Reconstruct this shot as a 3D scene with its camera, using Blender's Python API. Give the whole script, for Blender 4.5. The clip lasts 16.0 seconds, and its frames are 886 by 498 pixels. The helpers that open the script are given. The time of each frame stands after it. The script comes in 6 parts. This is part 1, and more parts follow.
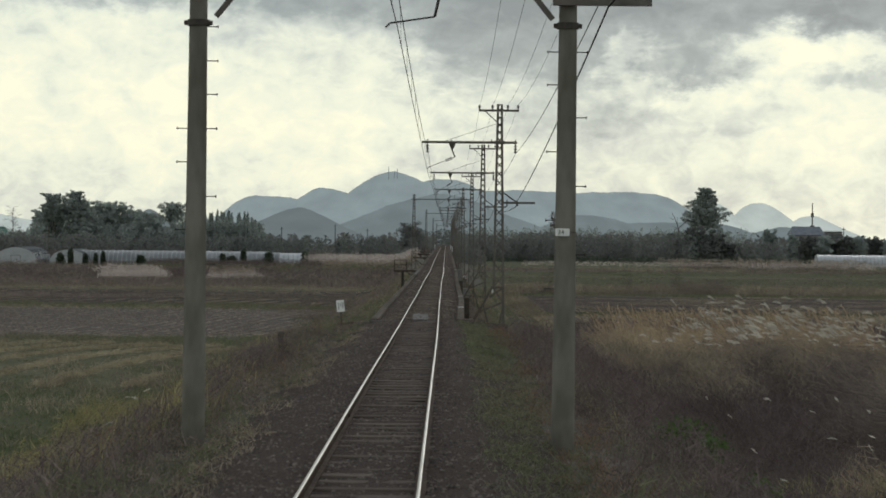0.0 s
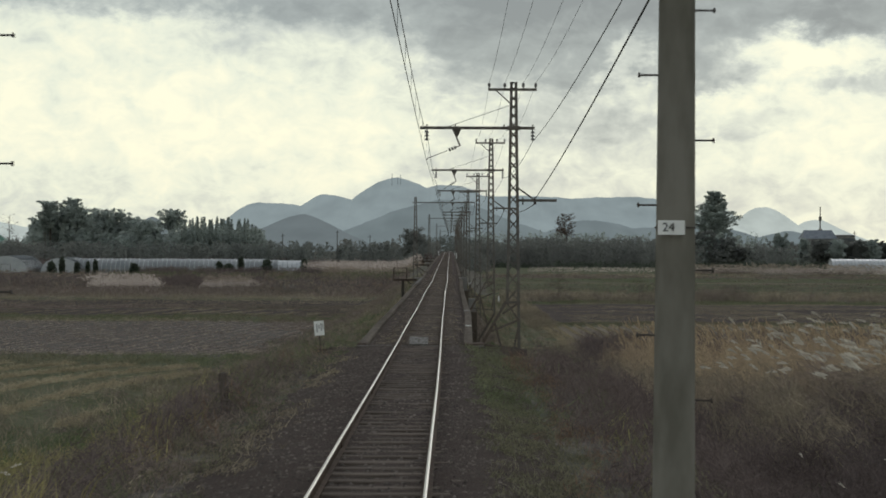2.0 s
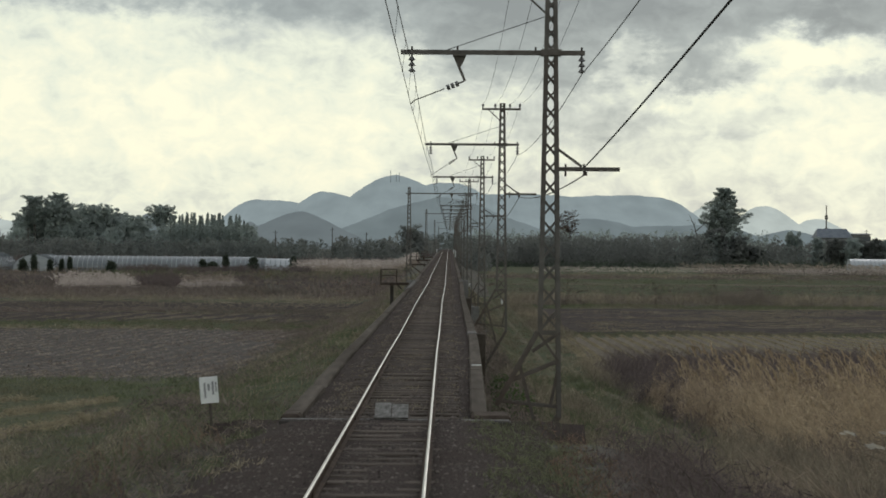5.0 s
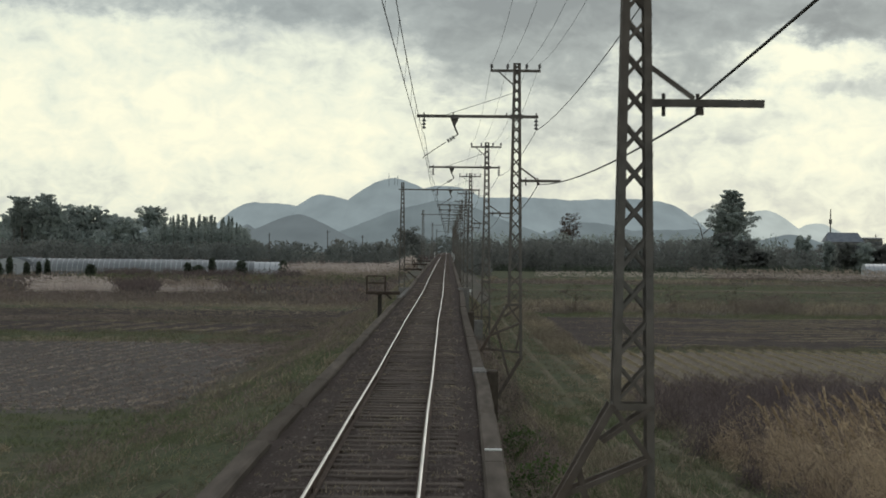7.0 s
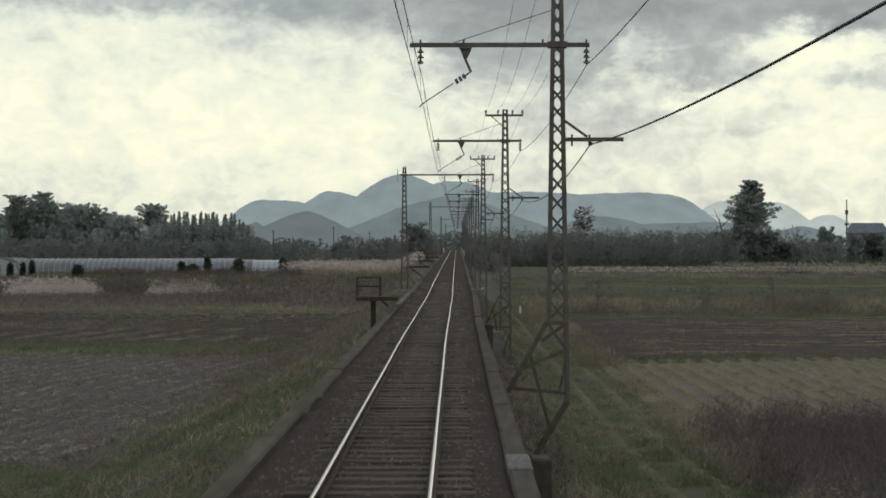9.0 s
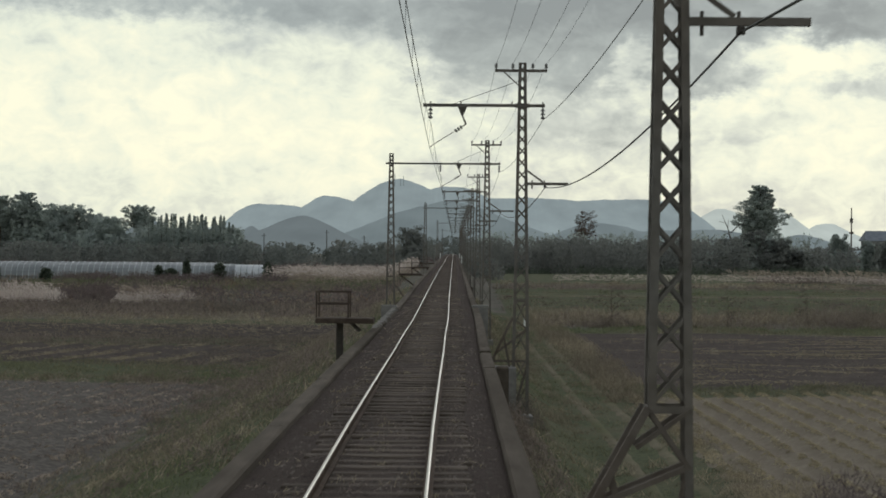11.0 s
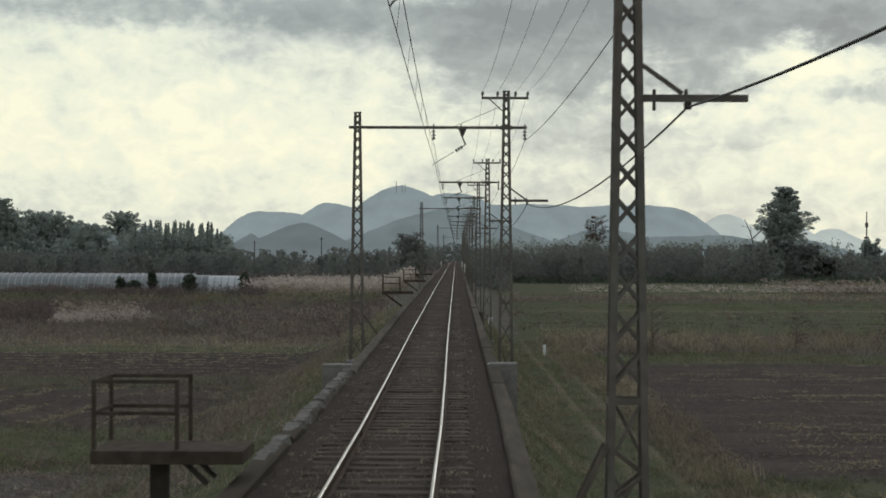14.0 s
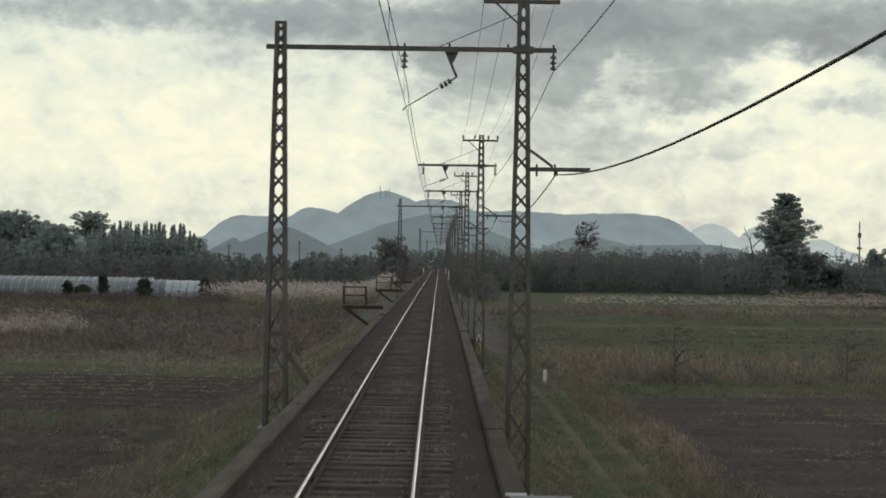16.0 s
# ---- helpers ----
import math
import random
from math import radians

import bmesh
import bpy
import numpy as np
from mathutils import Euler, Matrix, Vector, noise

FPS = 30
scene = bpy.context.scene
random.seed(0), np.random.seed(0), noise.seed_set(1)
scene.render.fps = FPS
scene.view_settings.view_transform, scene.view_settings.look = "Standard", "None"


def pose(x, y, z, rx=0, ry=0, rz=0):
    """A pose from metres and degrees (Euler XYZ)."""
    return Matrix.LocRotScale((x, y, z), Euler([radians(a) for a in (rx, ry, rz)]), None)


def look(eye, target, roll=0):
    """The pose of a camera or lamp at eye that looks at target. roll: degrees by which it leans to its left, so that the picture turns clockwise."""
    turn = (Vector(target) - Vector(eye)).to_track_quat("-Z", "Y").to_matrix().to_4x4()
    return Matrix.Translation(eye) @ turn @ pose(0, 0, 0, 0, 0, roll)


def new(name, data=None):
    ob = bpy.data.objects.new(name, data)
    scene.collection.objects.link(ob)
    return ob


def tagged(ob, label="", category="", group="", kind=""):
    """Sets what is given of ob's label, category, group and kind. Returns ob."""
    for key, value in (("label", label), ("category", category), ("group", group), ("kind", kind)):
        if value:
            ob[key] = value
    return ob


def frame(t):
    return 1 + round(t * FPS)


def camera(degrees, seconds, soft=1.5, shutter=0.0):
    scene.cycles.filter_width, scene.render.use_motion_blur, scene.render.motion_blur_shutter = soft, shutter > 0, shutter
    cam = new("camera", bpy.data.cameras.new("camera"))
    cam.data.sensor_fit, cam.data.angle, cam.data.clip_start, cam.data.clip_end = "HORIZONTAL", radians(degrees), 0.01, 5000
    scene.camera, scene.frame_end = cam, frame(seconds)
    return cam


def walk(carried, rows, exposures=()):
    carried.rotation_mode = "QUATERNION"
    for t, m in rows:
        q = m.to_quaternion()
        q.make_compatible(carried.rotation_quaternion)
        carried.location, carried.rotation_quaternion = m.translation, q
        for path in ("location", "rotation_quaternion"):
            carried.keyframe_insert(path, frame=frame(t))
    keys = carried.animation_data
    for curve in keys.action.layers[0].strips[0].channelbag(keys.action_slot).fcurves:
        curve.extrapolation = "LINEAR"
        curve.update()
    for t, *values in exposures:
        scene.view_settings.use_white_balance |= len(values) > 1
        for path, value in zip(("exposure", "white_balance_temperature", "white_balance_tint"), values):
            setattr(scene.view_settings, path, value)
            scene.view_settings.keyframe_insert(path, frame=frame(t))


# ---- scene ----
# ------------------------------------------------------------------ camera
cam = camera(23.5, 16.0, soft=1.72, shutter=0.35)
PATH = [
    (0, 0.805, -0.220, 2.390, 0.091, -0.178, -0.534),
    (0.5, 0.810, 2.897, 2.390, 0.113, -0.161, -0.091),
    (1, 0.815, 6.180, 2.389, 0.130, -0.063, -0.099),
    (1.5, 0.820, 9.637, 2.389, 0.118, -0.041, -0.059),
    (2, 0.808, 13.314, 2.388, 0.198, -0.014, -0.205),
    (2.5, 0.811, 17.148, 2.388, 0.195, -0.061, -0.184),
    (3, 0.812, 21.144, 2.387, 0.217, -0.097, 0.204),
    (3.5, 0.814, 25.292, 2.387, 0.161, -0.126, -0.067),
    (4, 0.814, 29.601, 2.386, 0.167, -0.124, -0.532),
    (6.5, 0.812, 52.741, 2.347, 0.160, 0.023, -0.198),
    (7, 0.815, 57.715, 2.332, 0.120, 0.026, -0.567),
    (7.5, 0.824, 62.806, 2.317, 0.121, 0.048, -0.072),
    (8, 0.812, 67.995, 2.301, 0.228, -0.148, -0.300),
    (8.5, 0.815, 73.271, 2.287, 0.298, -0.176, -0.375),
    (9, 0.810, 78.688, 2.275, 0.377, -0.091, 0.048),
    (11.5, 0.775, 107.828, 2.191, 0.288, 0.064, -0.481),
    (12, 0.816, 113.944, 2.205, 0.205, 0.059, -0.231),
    (12.5, 0.822, 120.221, 2.230, 0.175, 0.039, -0.322),
    (13, 0.812, 126.679, 2.283, 0.386, 0.168, -0.539),
    (13.5, 0.814, 133.200, 2.336, 0.437, 0.296, -0.305),
    (14, 0.808, 139.900, 2.370, 0.359, 0.250, -0.169),
    (14.5, 0.814, 146.600, 2.383, 0.198, 0.082, -0.534),
    (15, 0.814, 153.200, 2.366, 0.158, -0.022, -0.286),
    (15.5, 0.816, 159.900, 2.350, 0.280, 0.027, -0.342),
    (16, 0.818, 166.600, 2.321, -0.085, 0.426, -0.828),
]
walk(cam, [(t, pose(x, y, z, 90 + pitch, roll, yaw)) for t, x, y, z, yaw, pitch, roll in PATH],
     [(0.0, 0.0), (12.6, 0.0), (14.0, -0.05), (15.0, 0.0), (16.0, -0.05)])

# clouds and breaks: azimuth, elevation, spreads in radians, amount
SKY_BANKS = [
    (0.135, 0.112, 0.15, 0.018, -0.44),
    (0.030, 0.113, 0.08, 0.014, -0.30),
    (-0.125, 0.117, 0.09, 0.009, -0.32),
    (0.004, 0.086, 0.028, 0.014, -0.40),
    (0.058, 0.085, 0.026, 0.014, -0.38),
    (0.116, 0.084, 0.028, 0.011, -0.40),
    (0.184, 0.079, 0.030, 0.006, -0.22),
    (0.083, 0.086, 0.009, 0.012, 0.22),
    (0.165, 0.090, 0.034, 0.010, 0.26),
    (-0.175, 0.072, 0.016, 0.009, -0.12),
    (-0.150, 0.062, 0.12, 0.035, 0.16),
    (-0.075, 0.094, 0.042, 0.016, -0.15),
    (-0.022, 0.088, 0.016, 0.010, 0.14),
    (0.056, 0.060, 0.034, 0.008, -0.20),
    (0.140, 0.060, 0.024, 0.007, -0.24),
    (0.195, 0.108, 0.05, 0.010, -0.22),
    (0.086, 0.062, 0.020, 0.009, -0.16),
    (0.100, 0.064, 0.040, 0.009, 0.16),
    (0.170, 0.060, 0.05, 0.016, 0.14),
    (0.06, 0.040, 0.07, 0.022, -0.10),
    (0.0, 0.02, 0.3, 0.02, -0.05),
    (0.13, 0.040, 0.06, 0.012, 0.06),
]
SKY_GAIN = 1.0
# haze tints that the far slopes emit
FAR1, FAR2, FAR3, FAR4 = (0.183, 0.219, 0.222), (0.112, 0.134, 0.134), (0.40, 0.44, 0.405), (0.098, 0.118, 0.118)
# summits: x, height, half width on either side, squareness
PEAKS_MAIN = [(-118, 148, 178, 228), (-10, 134, 120, 135, 3), (-269, 118, 112, 240), (-370, 99, 124, 140, 3), (250, 113, 420, 300, 6)]
PEAKS_PALE = [(575, 99, 90, 90, 2), (680, 96, 80, 110, 2.2), (815, 70, 110, 80, 2), (1300, 60, 200, 300), (-1100, 70, 300, 300), (-500, 56, 90, 80)]
PEAKS_NEAR = [(-10, 90, 190, 180), (255, 59, 110, 150), (420, 42, 230, 160, 4), (610, 36, 90, 90)]
PEAKS_HILL = [(-243, 59, 100, 84), (-482, 52, 45, 45), (-549, 50, 42, 42), (-325, 42, 22, 30)]

# ------------------------------------------------------------------ sky and sun
world = bpy.data.worlds.new("world")
scene.world = world
world.use_nodes = True
wt = world.node_tree
wt.nodes.clear()


def wnode(kind, **kw):
    n = wt.nodes.new(kind)
    for k, v in kw.items():
        setattr(n, k, v)
    return n


def wmath(op, a, b=None, clamp=False):
    n = wnode("ShaderNodeMath", operation=op, use_clamp=clamp)
    for i, v in enumerate((a, b)):
        if v is None:
            continue
        if isinstance(v, (int, float)):
            n.inputs[i].default_value = v
        else:
            wt.links.new(v, n.inputs[i])
    return n.outputs[0]


tc = wnode("ShaderNodeTexCoord")
sep = wnode("ShaderNodeSeparateXYZ")
wt.links.new(tc.outputs["Generated"], sep.inputs[0])
AZ = wmath("ARCTAN2", sep.outputs[0], sep.outputs[1])
EL = wmath("ARCSINE", sep.outputs[2])


def cloud_noise(su, sv, detail, off, warp=0.0):
    comb = wnode("ShaderNodeCombineXYZ")
    wt.links.new(wmath("MULTIPLY", AZ, su), comb.inputs[0])
    wt.links.new(wmath("MULTIPLY", EL, sv), comb.inputs[1])
    comb.inputs[2].default_value = off
    n = wnode("ShaderNodeTexNoise")
    n.inputs["Scale"].default_value = 1.0
    n.inputs["Detail"].default_value = detail
    n.inputs["Roughness"].default_value = 0.62
    n.inputs["Distortion"].default_value = warp
    wt.links.new(comb.outputs[0], n.inputs["Vector"])
    return n.outputs["Fac"]


AZ_B = wmath("ADD", AZ, wmath("MULTIPLY", wmath("SUBTRACT", cloud_noise(42, 70, 5, 21.0), 0.5), 0.060))
EL_B = wmath("ADD", EL, wmath("MULTIPLY", wmath("SUBTRACT", cloud_noise(42, 70, 5, 33.0), 0.5), 0.034))


def bank(az, el, sa, se, amp):
    """A bank of cloud (amp below 0) or a break in it (above 0), by azimuth and elevation."""
    a = wmath("DIVIDE", wmath("SUBTRACT", AZ_B, az), sa * 1.12)
    e = wmath("DIVIDE", wmath("SUBTRACT", EL_B, el), se * 1.12)
    d = wmath("ADD", wmath("MULTIPLY", a, a), wmath("MULTIPLY", e, e))
    return wmath("MULTIPLY", wmath("EXPONENT", wmath("MULTIPLY", wmath("POWER", d, 1.6), -1.0)), amp)


broad = cloud_noise(13, 24, 6, 3.1, 0.2)
fine = cloud_noise(40, 62, 6, 7.7, 0.3)
bright = wmath("ADD", 0.785, wmath("MULTIPLY", wmath("SUBTRACT", broad, 0.5), 0.34))
bright = wmath("ADD", bright, wmath("MULTIPLY", wmath("SUBTRACT", fine, 0.5), 0.40))
puffs = cloud_noise(62, 88, 3, 12.3, 0.5)
bright = wmath("ADD", bright, wmath("MULTIPLY", wmath("SUBTRACT", puffs, 0.5), 0.52))
for row in SKY_BANKS:
    bright = wmath("ADD", bright, bank(*row))
# the cover thickens overhead
over = wmath("MULTIPLY", wmath("SUBTRACT", EL, 0.10), 9.0, True)
bright = wmath("SUBTRACT", bright, wmath("MULTIPLY", over, 0.10))
ramp = wnode("ShaderNodeValToRGB")
wt.links.new(bright, ramp.inputs[0])
cr = ramp.color_ramp
cr.elements[0].position, cr.elements[0].color = 0.10, (0.225, 0.262, 0.275, 1)
cr.elements[1].position, cr.elements[1].color = 1.0, (1.0, 0.985, 0.76, 1)
for p, c in ((0.40, (0.355, 0.405, 0.405, 1)), (0.62, (0.585, 0.635, 0.588, 1)), (0.80, (0.815, 0.86, 0.718, 1))):
    e = cr.elements.new(p)
    e.color = c
# higher up the cloud is a neutral blue-grey
high = wnode("ShaderNodeMix", data_type="RGBA")
wt.links.new(wmath("MULTIPLY", wmath("SUBTRACT", EL, 0.16), 3.0, True), high.inputs[0])
wt.links.new(ramp.outputs[0], high.inputs[6])
grey = wnode("ShaderNodeMix", data_type="RGBA")
wt.links.new(broad, grey.inputs[0])
grey.inputs[6].default_value, grey.inputs[7].default_value = (0.50, 0.56, 0.63, 1), (0.74, 0.79, 0.83, 1)
wt.links.new(grey.outputs[2], high.inputs[7])
sky = wnode("ShaderNodeTexSky", sky_type="NISHITA", sun_disc=False, sun_elevation=radians(28), sun_rotation=radians(12))
dim = wnode("ShaderNodeVectorMath", operation="SCALE")
dim.inputs["Scale"].default_value = 0.08
wt.links.new(sky.outputs[0], dim.inputs[0])
mixn = wnode("ShaderNodeMix", data_type="RGBA")
mixn.inputs[0].default_value = 0.93
wt.links.new(dim.outputs[0], mixn.inputs[6])
wt.links.new(high.outputs[2], mixn.inputs[7])
bg = wnode("ShaderNodeBackground")
bg.inputs["Strength"].default_value = SKY_GAIN
wt.links.new(mixn.outputs[2], bg.inputs[0])
wout = wnode("ShaderNodeOutputWorld")
wt.links.new(bg.outputs[0], wout.inputs[0])

sun = new("sun", bpy.data.lights.new("sun", "SUN"))
sun.data.energy, sun.data.angle, sun.data.color = 0.55, radians(18), (1.0, 0.985, 0.955)
sun.matrix_world = look((0, 0, 0), (-math.sin(radians(12)), -math.cos(radians(12)), -math.tan(radians(28))))


# ------------------------------------------------------------------ materials
def mat(name, a, b, scale=4.0, rough=0.85, bump=0.3, metal=0.0, third=None, rnd=0.0, stretch=(1, 1, 1), big=0.35, spec=0.3, sss=0.0, sharp=0.18):
    """Two colours broken up by fine and broad noise; third: stain colour; rnd: how far single pieces differ."""
    m = bpy.data.materials.new(name)
    m.use_nodes = True
    nt = m.node_tree
    bsdf = nt.nodes["Principled BSDF"]
    bsdf.inputs["Roughness"].default_value, bsdf.inputs["Metallic"].default_value = rough, metal
    bsdf.inputs["Specular IOR Level"].default_value = spec
    co = nt.nodes.new("ShaderNodeTexCoord")
    mp = nt.nodes.new("ShaderNodeMapping")
    mp.inputs["Scale"].default_value = stretch
    nt.links.new(co.outputs["Object"], mp.inputs[0])

    def noise_fac(s, detail):
        n = nt.nodes.new("ShaderNodeTexNoise")
        n.inputs["Scale"].default_value, n.inputs["Detail"].default_value = s, detail
        nt.links.new(mp.outputs[0], n.inputs["Vector"])
        return n.outputs["Fac"]

    def ramp_of(fac, lo, hi):
        r = nt.nodes.new("ShaderNodeMapRange")
        r.inputs[1].default_value, r.inputs[2].default_value = lo, hi
        nt.links.new(fac, r.inputs[0])
        return r.outputs[0]

    def mix(f, p, q):
        x = nt.nodes.new("ShaderNodeMix")
        x.data_type = "RGBA"
        for sock, v in ((0, f), (6, p), (7, q)):
            if isinstance(v, tuple):
                x.inputs[sock].default_value = (*v, 1)
            elif isinstance(v, (int, float)):
                x.inputs[sock].default_value = v
            else:
                nt.links.new(v, x.inputs[sock])
        return x.outputs[2]

    fine_f = noise_fac(scale, 6)
    broad_f = noise_fac(min(scale * 0.07, 0.6), 4)
    col = mix(ramp_of(fine_f, 0.5 - sharp, 0.5 + sharp), a, b)
    dark = tuple(c * 0.6 for c in (third or a))
    mult = nt.nodes.new("ShaderNodeMath")
    mult.operation, mult.inputs[1].default_value = "MULTIPLY", big
    nt.links.new(ramp_of(broad_f, 0.42, 0.64), mult.inputs[0])
    col = mix(mult.outputs[0], col, third if third else dark)
    if rnd:
        src = nt.nodes.new("ShaderNodeNewGeometry").outputs["Random Per Island"] if rnd > 0 else nt.nodes.new("ShaderNodeObjectInfo").outputs["Random"]
        hsv = nt.nodes.new("ShaderNodeHueSaturation")
        mr = nt.nodes.new("ShaderNodeMapRange")
        mr.inputs[3].default_value, mr.inputs[4].default_value = 1 - abs(rnd), 1 + abs(rnd)
        nt.links.new(src, mr.inputs[0])
        nt.links.new(mr.outputs[0], hsv.inputs["Value"])
        nt.links.new(col, hsv.inputs["Color"])
        col = hsv.outputs[0]
    nt.links.new(col, bsdf.inputs["Base Color"])
    if bump:
        bp = nt.nodes.new("ShaderNodeBump")
        bp.inputs["Strength"].default_value, bp.inputs["Distance"].default_value = bump, 0.03
        nt.links.new(fine_f, bp.inputs["Height"])
        nt.links.new(bp.outputs[0], bsdf.inputs["Normal"])
    if sss:
        # thin leaves let light through
        tl = nt.nodes.new("ShaderNodeBsdfTranslucent")
        nt.links.new(col, tl.inputs["Color"])
        mx = nt.nodes.new("ShaderNodeMixShader")
        mx.inputs[0].default_value = sss
        nt.links.new(bsdf.outputs[0], mx.inputs[1])
        nt.links.new(tl.outputs[0], mx.inputs[2])
        nt.links.new(mx.outputs[0], nt.nodes["Material Output"].inputs["Surface"])
    return m


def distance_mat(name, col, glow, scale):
    """A far slope: a plain backdrop, with the haze of distance put into its emission as a pale glow."""
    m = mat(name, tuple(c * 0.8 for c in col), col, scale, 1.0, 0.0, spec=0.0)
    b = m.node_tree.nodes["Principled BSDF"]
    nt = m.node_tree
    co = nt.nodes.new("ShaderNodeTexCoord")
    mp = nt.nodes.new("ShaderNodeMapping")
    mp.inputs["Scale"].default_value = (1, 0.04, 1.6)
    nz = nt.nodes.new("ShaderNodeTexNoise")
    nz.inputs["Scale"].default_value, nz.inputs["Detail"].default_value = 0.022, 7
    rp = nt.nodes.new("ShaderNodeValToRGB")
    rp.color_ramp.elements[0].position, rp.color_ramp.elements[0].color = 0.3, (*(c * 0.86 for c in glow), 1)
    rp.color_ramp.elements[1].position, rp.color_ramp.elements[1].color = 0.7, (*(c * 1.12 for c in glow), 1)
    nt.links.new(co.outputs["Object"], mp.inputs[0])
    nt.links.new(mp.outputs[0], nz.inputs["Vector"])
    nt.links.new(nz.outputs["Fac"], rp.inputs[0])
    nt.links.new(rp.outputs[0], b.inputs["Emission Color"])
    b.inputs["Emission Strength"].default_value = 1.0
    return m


M_RAIL = mat("rail_head_steel", (0.306, 0.2943, 0.2601), (0.3978, 0.3825, 0.3447), 9, 0.42, 0.02, 1.0, big=0.1, stretch=(1, 0.05, 1))
M_RUST = mat("rail_rust", (0.0467, 0.034, 0.0272), (0.085, 0.0612, 0.0467), 8, 0.8, 0.3, spec=0.02)
M_SLEEPER = mat("weathered_sleeper", (0.07031, 0.05654, 0.0471), (0.1512, 0.1252, 0.1031), 3, 0.85, 0.5, rnd=-0.22, stretch=(1, 12, 12), spec=0.02)
M_BALLAST = mat("ballast", (0.03846, 0.02997, 0.02651), (0.08363, 0.06722, 0.05823), 55, 0.95, 0.9, third=(0.05354, 0.04132, 0.03467), big=0.6, spec=0.02)
M_STONE = mat("ballast_stone", (0.06453, 0.05499, 0.04734), (0.1296, 0.1119, 0.09672), 9, 0.9, 0.3, rnd=0.5, spec=0.02)
M_CONC = mat("old_concrete", (0.0636, 0.0531, 0.0427), (0.114, 0.0963, 0.0791), 5, 0.9, 0.5, third=(0.0424, 0.0341, 0.0257), big=0.75, stretch=(1, 0.12, 1), spec=0.02)
M_CONC_PALE = mat("bare_concrete", (0.16, 0.1544, 0.1456), (0.24, 0.232, 0.2176), 6, 0.9, 0.4, third=(0.104, 0.0976, 0.0864), big=0.6, spec=0.02)
M_POLE = mat("pole_concrete", (0.1391, 0.131, 0.1098), (0.2223, 0.2106, 0.1826), 4.0, 0.88, 0.35, third=(0.08436, 0.0784, 0.05824), big=0.95, stretch=(1, 1, 0.35), spec=0.02, sharp=0.12)
M_STEEL = mat("mast_steel", (0.0797, 0.0744, 0.0664), (0.149, 0.138, 0.1235), 4, 0.7, 0.2, 0.15, third=(0.110, 0.0835, 0.0615), big=0.75)
M_DARKSTEEL = mat("dark_steel", (0.04, 0.036, 0.032), (0.075, 0.062, 0.052), 6, 0.75, 0.2)
M_BROWNSTEEL = mat("rusty_steel", (0.0464, 0.0352, 0.0288), (0.084, 0.0656, 0.0528), 6, 0.85, 0.3, spec=0.02)
M_WIRE = mat("wire", (0.035, 0.036, 0.035), (0.06, 0.06, 0.055), 5, 0.6, 0.0)
M_PORC = mat("porcelain", (0.10, 0.095, 0.09), (0.17, 0.165, 0.155), 6, 0.3, 0.0)
M_WHITE = mat("white_paint", (0.66, 0.67, 0.65), (0.78, 0.78, 0.76), 5, 0.6, 0.1, third=(0.5, 0.49, 0.45), big=0.4)
M_BLACK = mat("black_paint", (0.03, 0.03, 0.03), (0.05, 0.05, 0.05), 5, 0.6, 0.0)
M_GREYMARK = mat("faded_print", (0.22, 0.22, 0.22), (0.34, 0.34, 0.33), 6, 0.7, 0.0)
M_WOOD = mat("grey_wood", (0.06, 0.05, 0.042), (0.12, 0.105, 0.09), 6, 0.9, 0.4, stretch=(8, 8, 1), spec=0.02)
M_SOIL = mat("ground_soil", (0.0727, 0.0645, 0.0564), (0.128, 0.113, 0.0953), 4.0, 0.95, 0.6, third=(0.0684, 0.0732, 0.0529), big=0.8, sharp=0.07, spec=0.02)
M_TURF = mat("turf", (0.0445, 0.0525, 0.0295), (0.082, 0.088, 0.051), 5.0, 0.95, 0.6, third=(0.092, 0.083, 0.056), big=0.65, sharp=0.07, spec=0.02)
M_STUBBLE = mat("stubble_soil", (0.05909, 0.05161, 0.04594), (0.1254, 0.1122, 0.09826), 5.0, 0.95, 0.6, third=(0.07058, 0.0612, 0.05356), big=0.6, sharp=0.07, spec=0.02)
M_MOWN = mat("mown_field", (0.0697, 0.06864, 0.042), (0.1189, 0.1144, 0.075), 4.0, 0.95, 0.5, third=(0.05412, 0.0616, 0.034), big=0.7, stretch=(0.6, 1, 1), sharp=0.07, spec=0.02)
M_PLOUGH = mat("ploughed_soil", (0.03389, 0.0273, 0.02425), (0.06623, 0.05386, 0.04718), 4.0, 0.95, 0.7, third=(0.08095, 0.06634, 0.05548), big=0.5, sharp=0.07, spec=0.02)
M_TRACKDIRT = mat("dirt_track", (0.0889, 0.0783, 0.0529), (0.146, 0.128, 0.0899), 2, 0.95, 0.5, third=(0.0679, 0.0752, 0.0359), big=0.7, spec=0.02)
M_GRASS = mat("green_grass", (0.09318, 0.1068, 0.05779), (0.1581, 0.1774, 0.09934), 0.6, 0.8, 0, rnd=0.4, third=(0.1903, 0.1568, 0.121), big=0.7, sss=0.42, spec=0.02)
M_DRY = mat("dry_grass", (0.208, 0.179, 0.129), (0.331, 0.284, 0.205), 0.5, 0.85, 0, rnd=0.45, third=(0.165, 0.139, 0.107), big=0.8, sss=0.42, spec=0.02)
M_BROWN = mat("withered_weed", (0.1424, 0.1169, 0.1028), (0.2425, 0.1969, 0.1694), 0.4, 0.9, 0, rnd=0.5, third=(0.1311, 0.118, 0.09337), big=0.6, sss=0.42, spec=0.02)
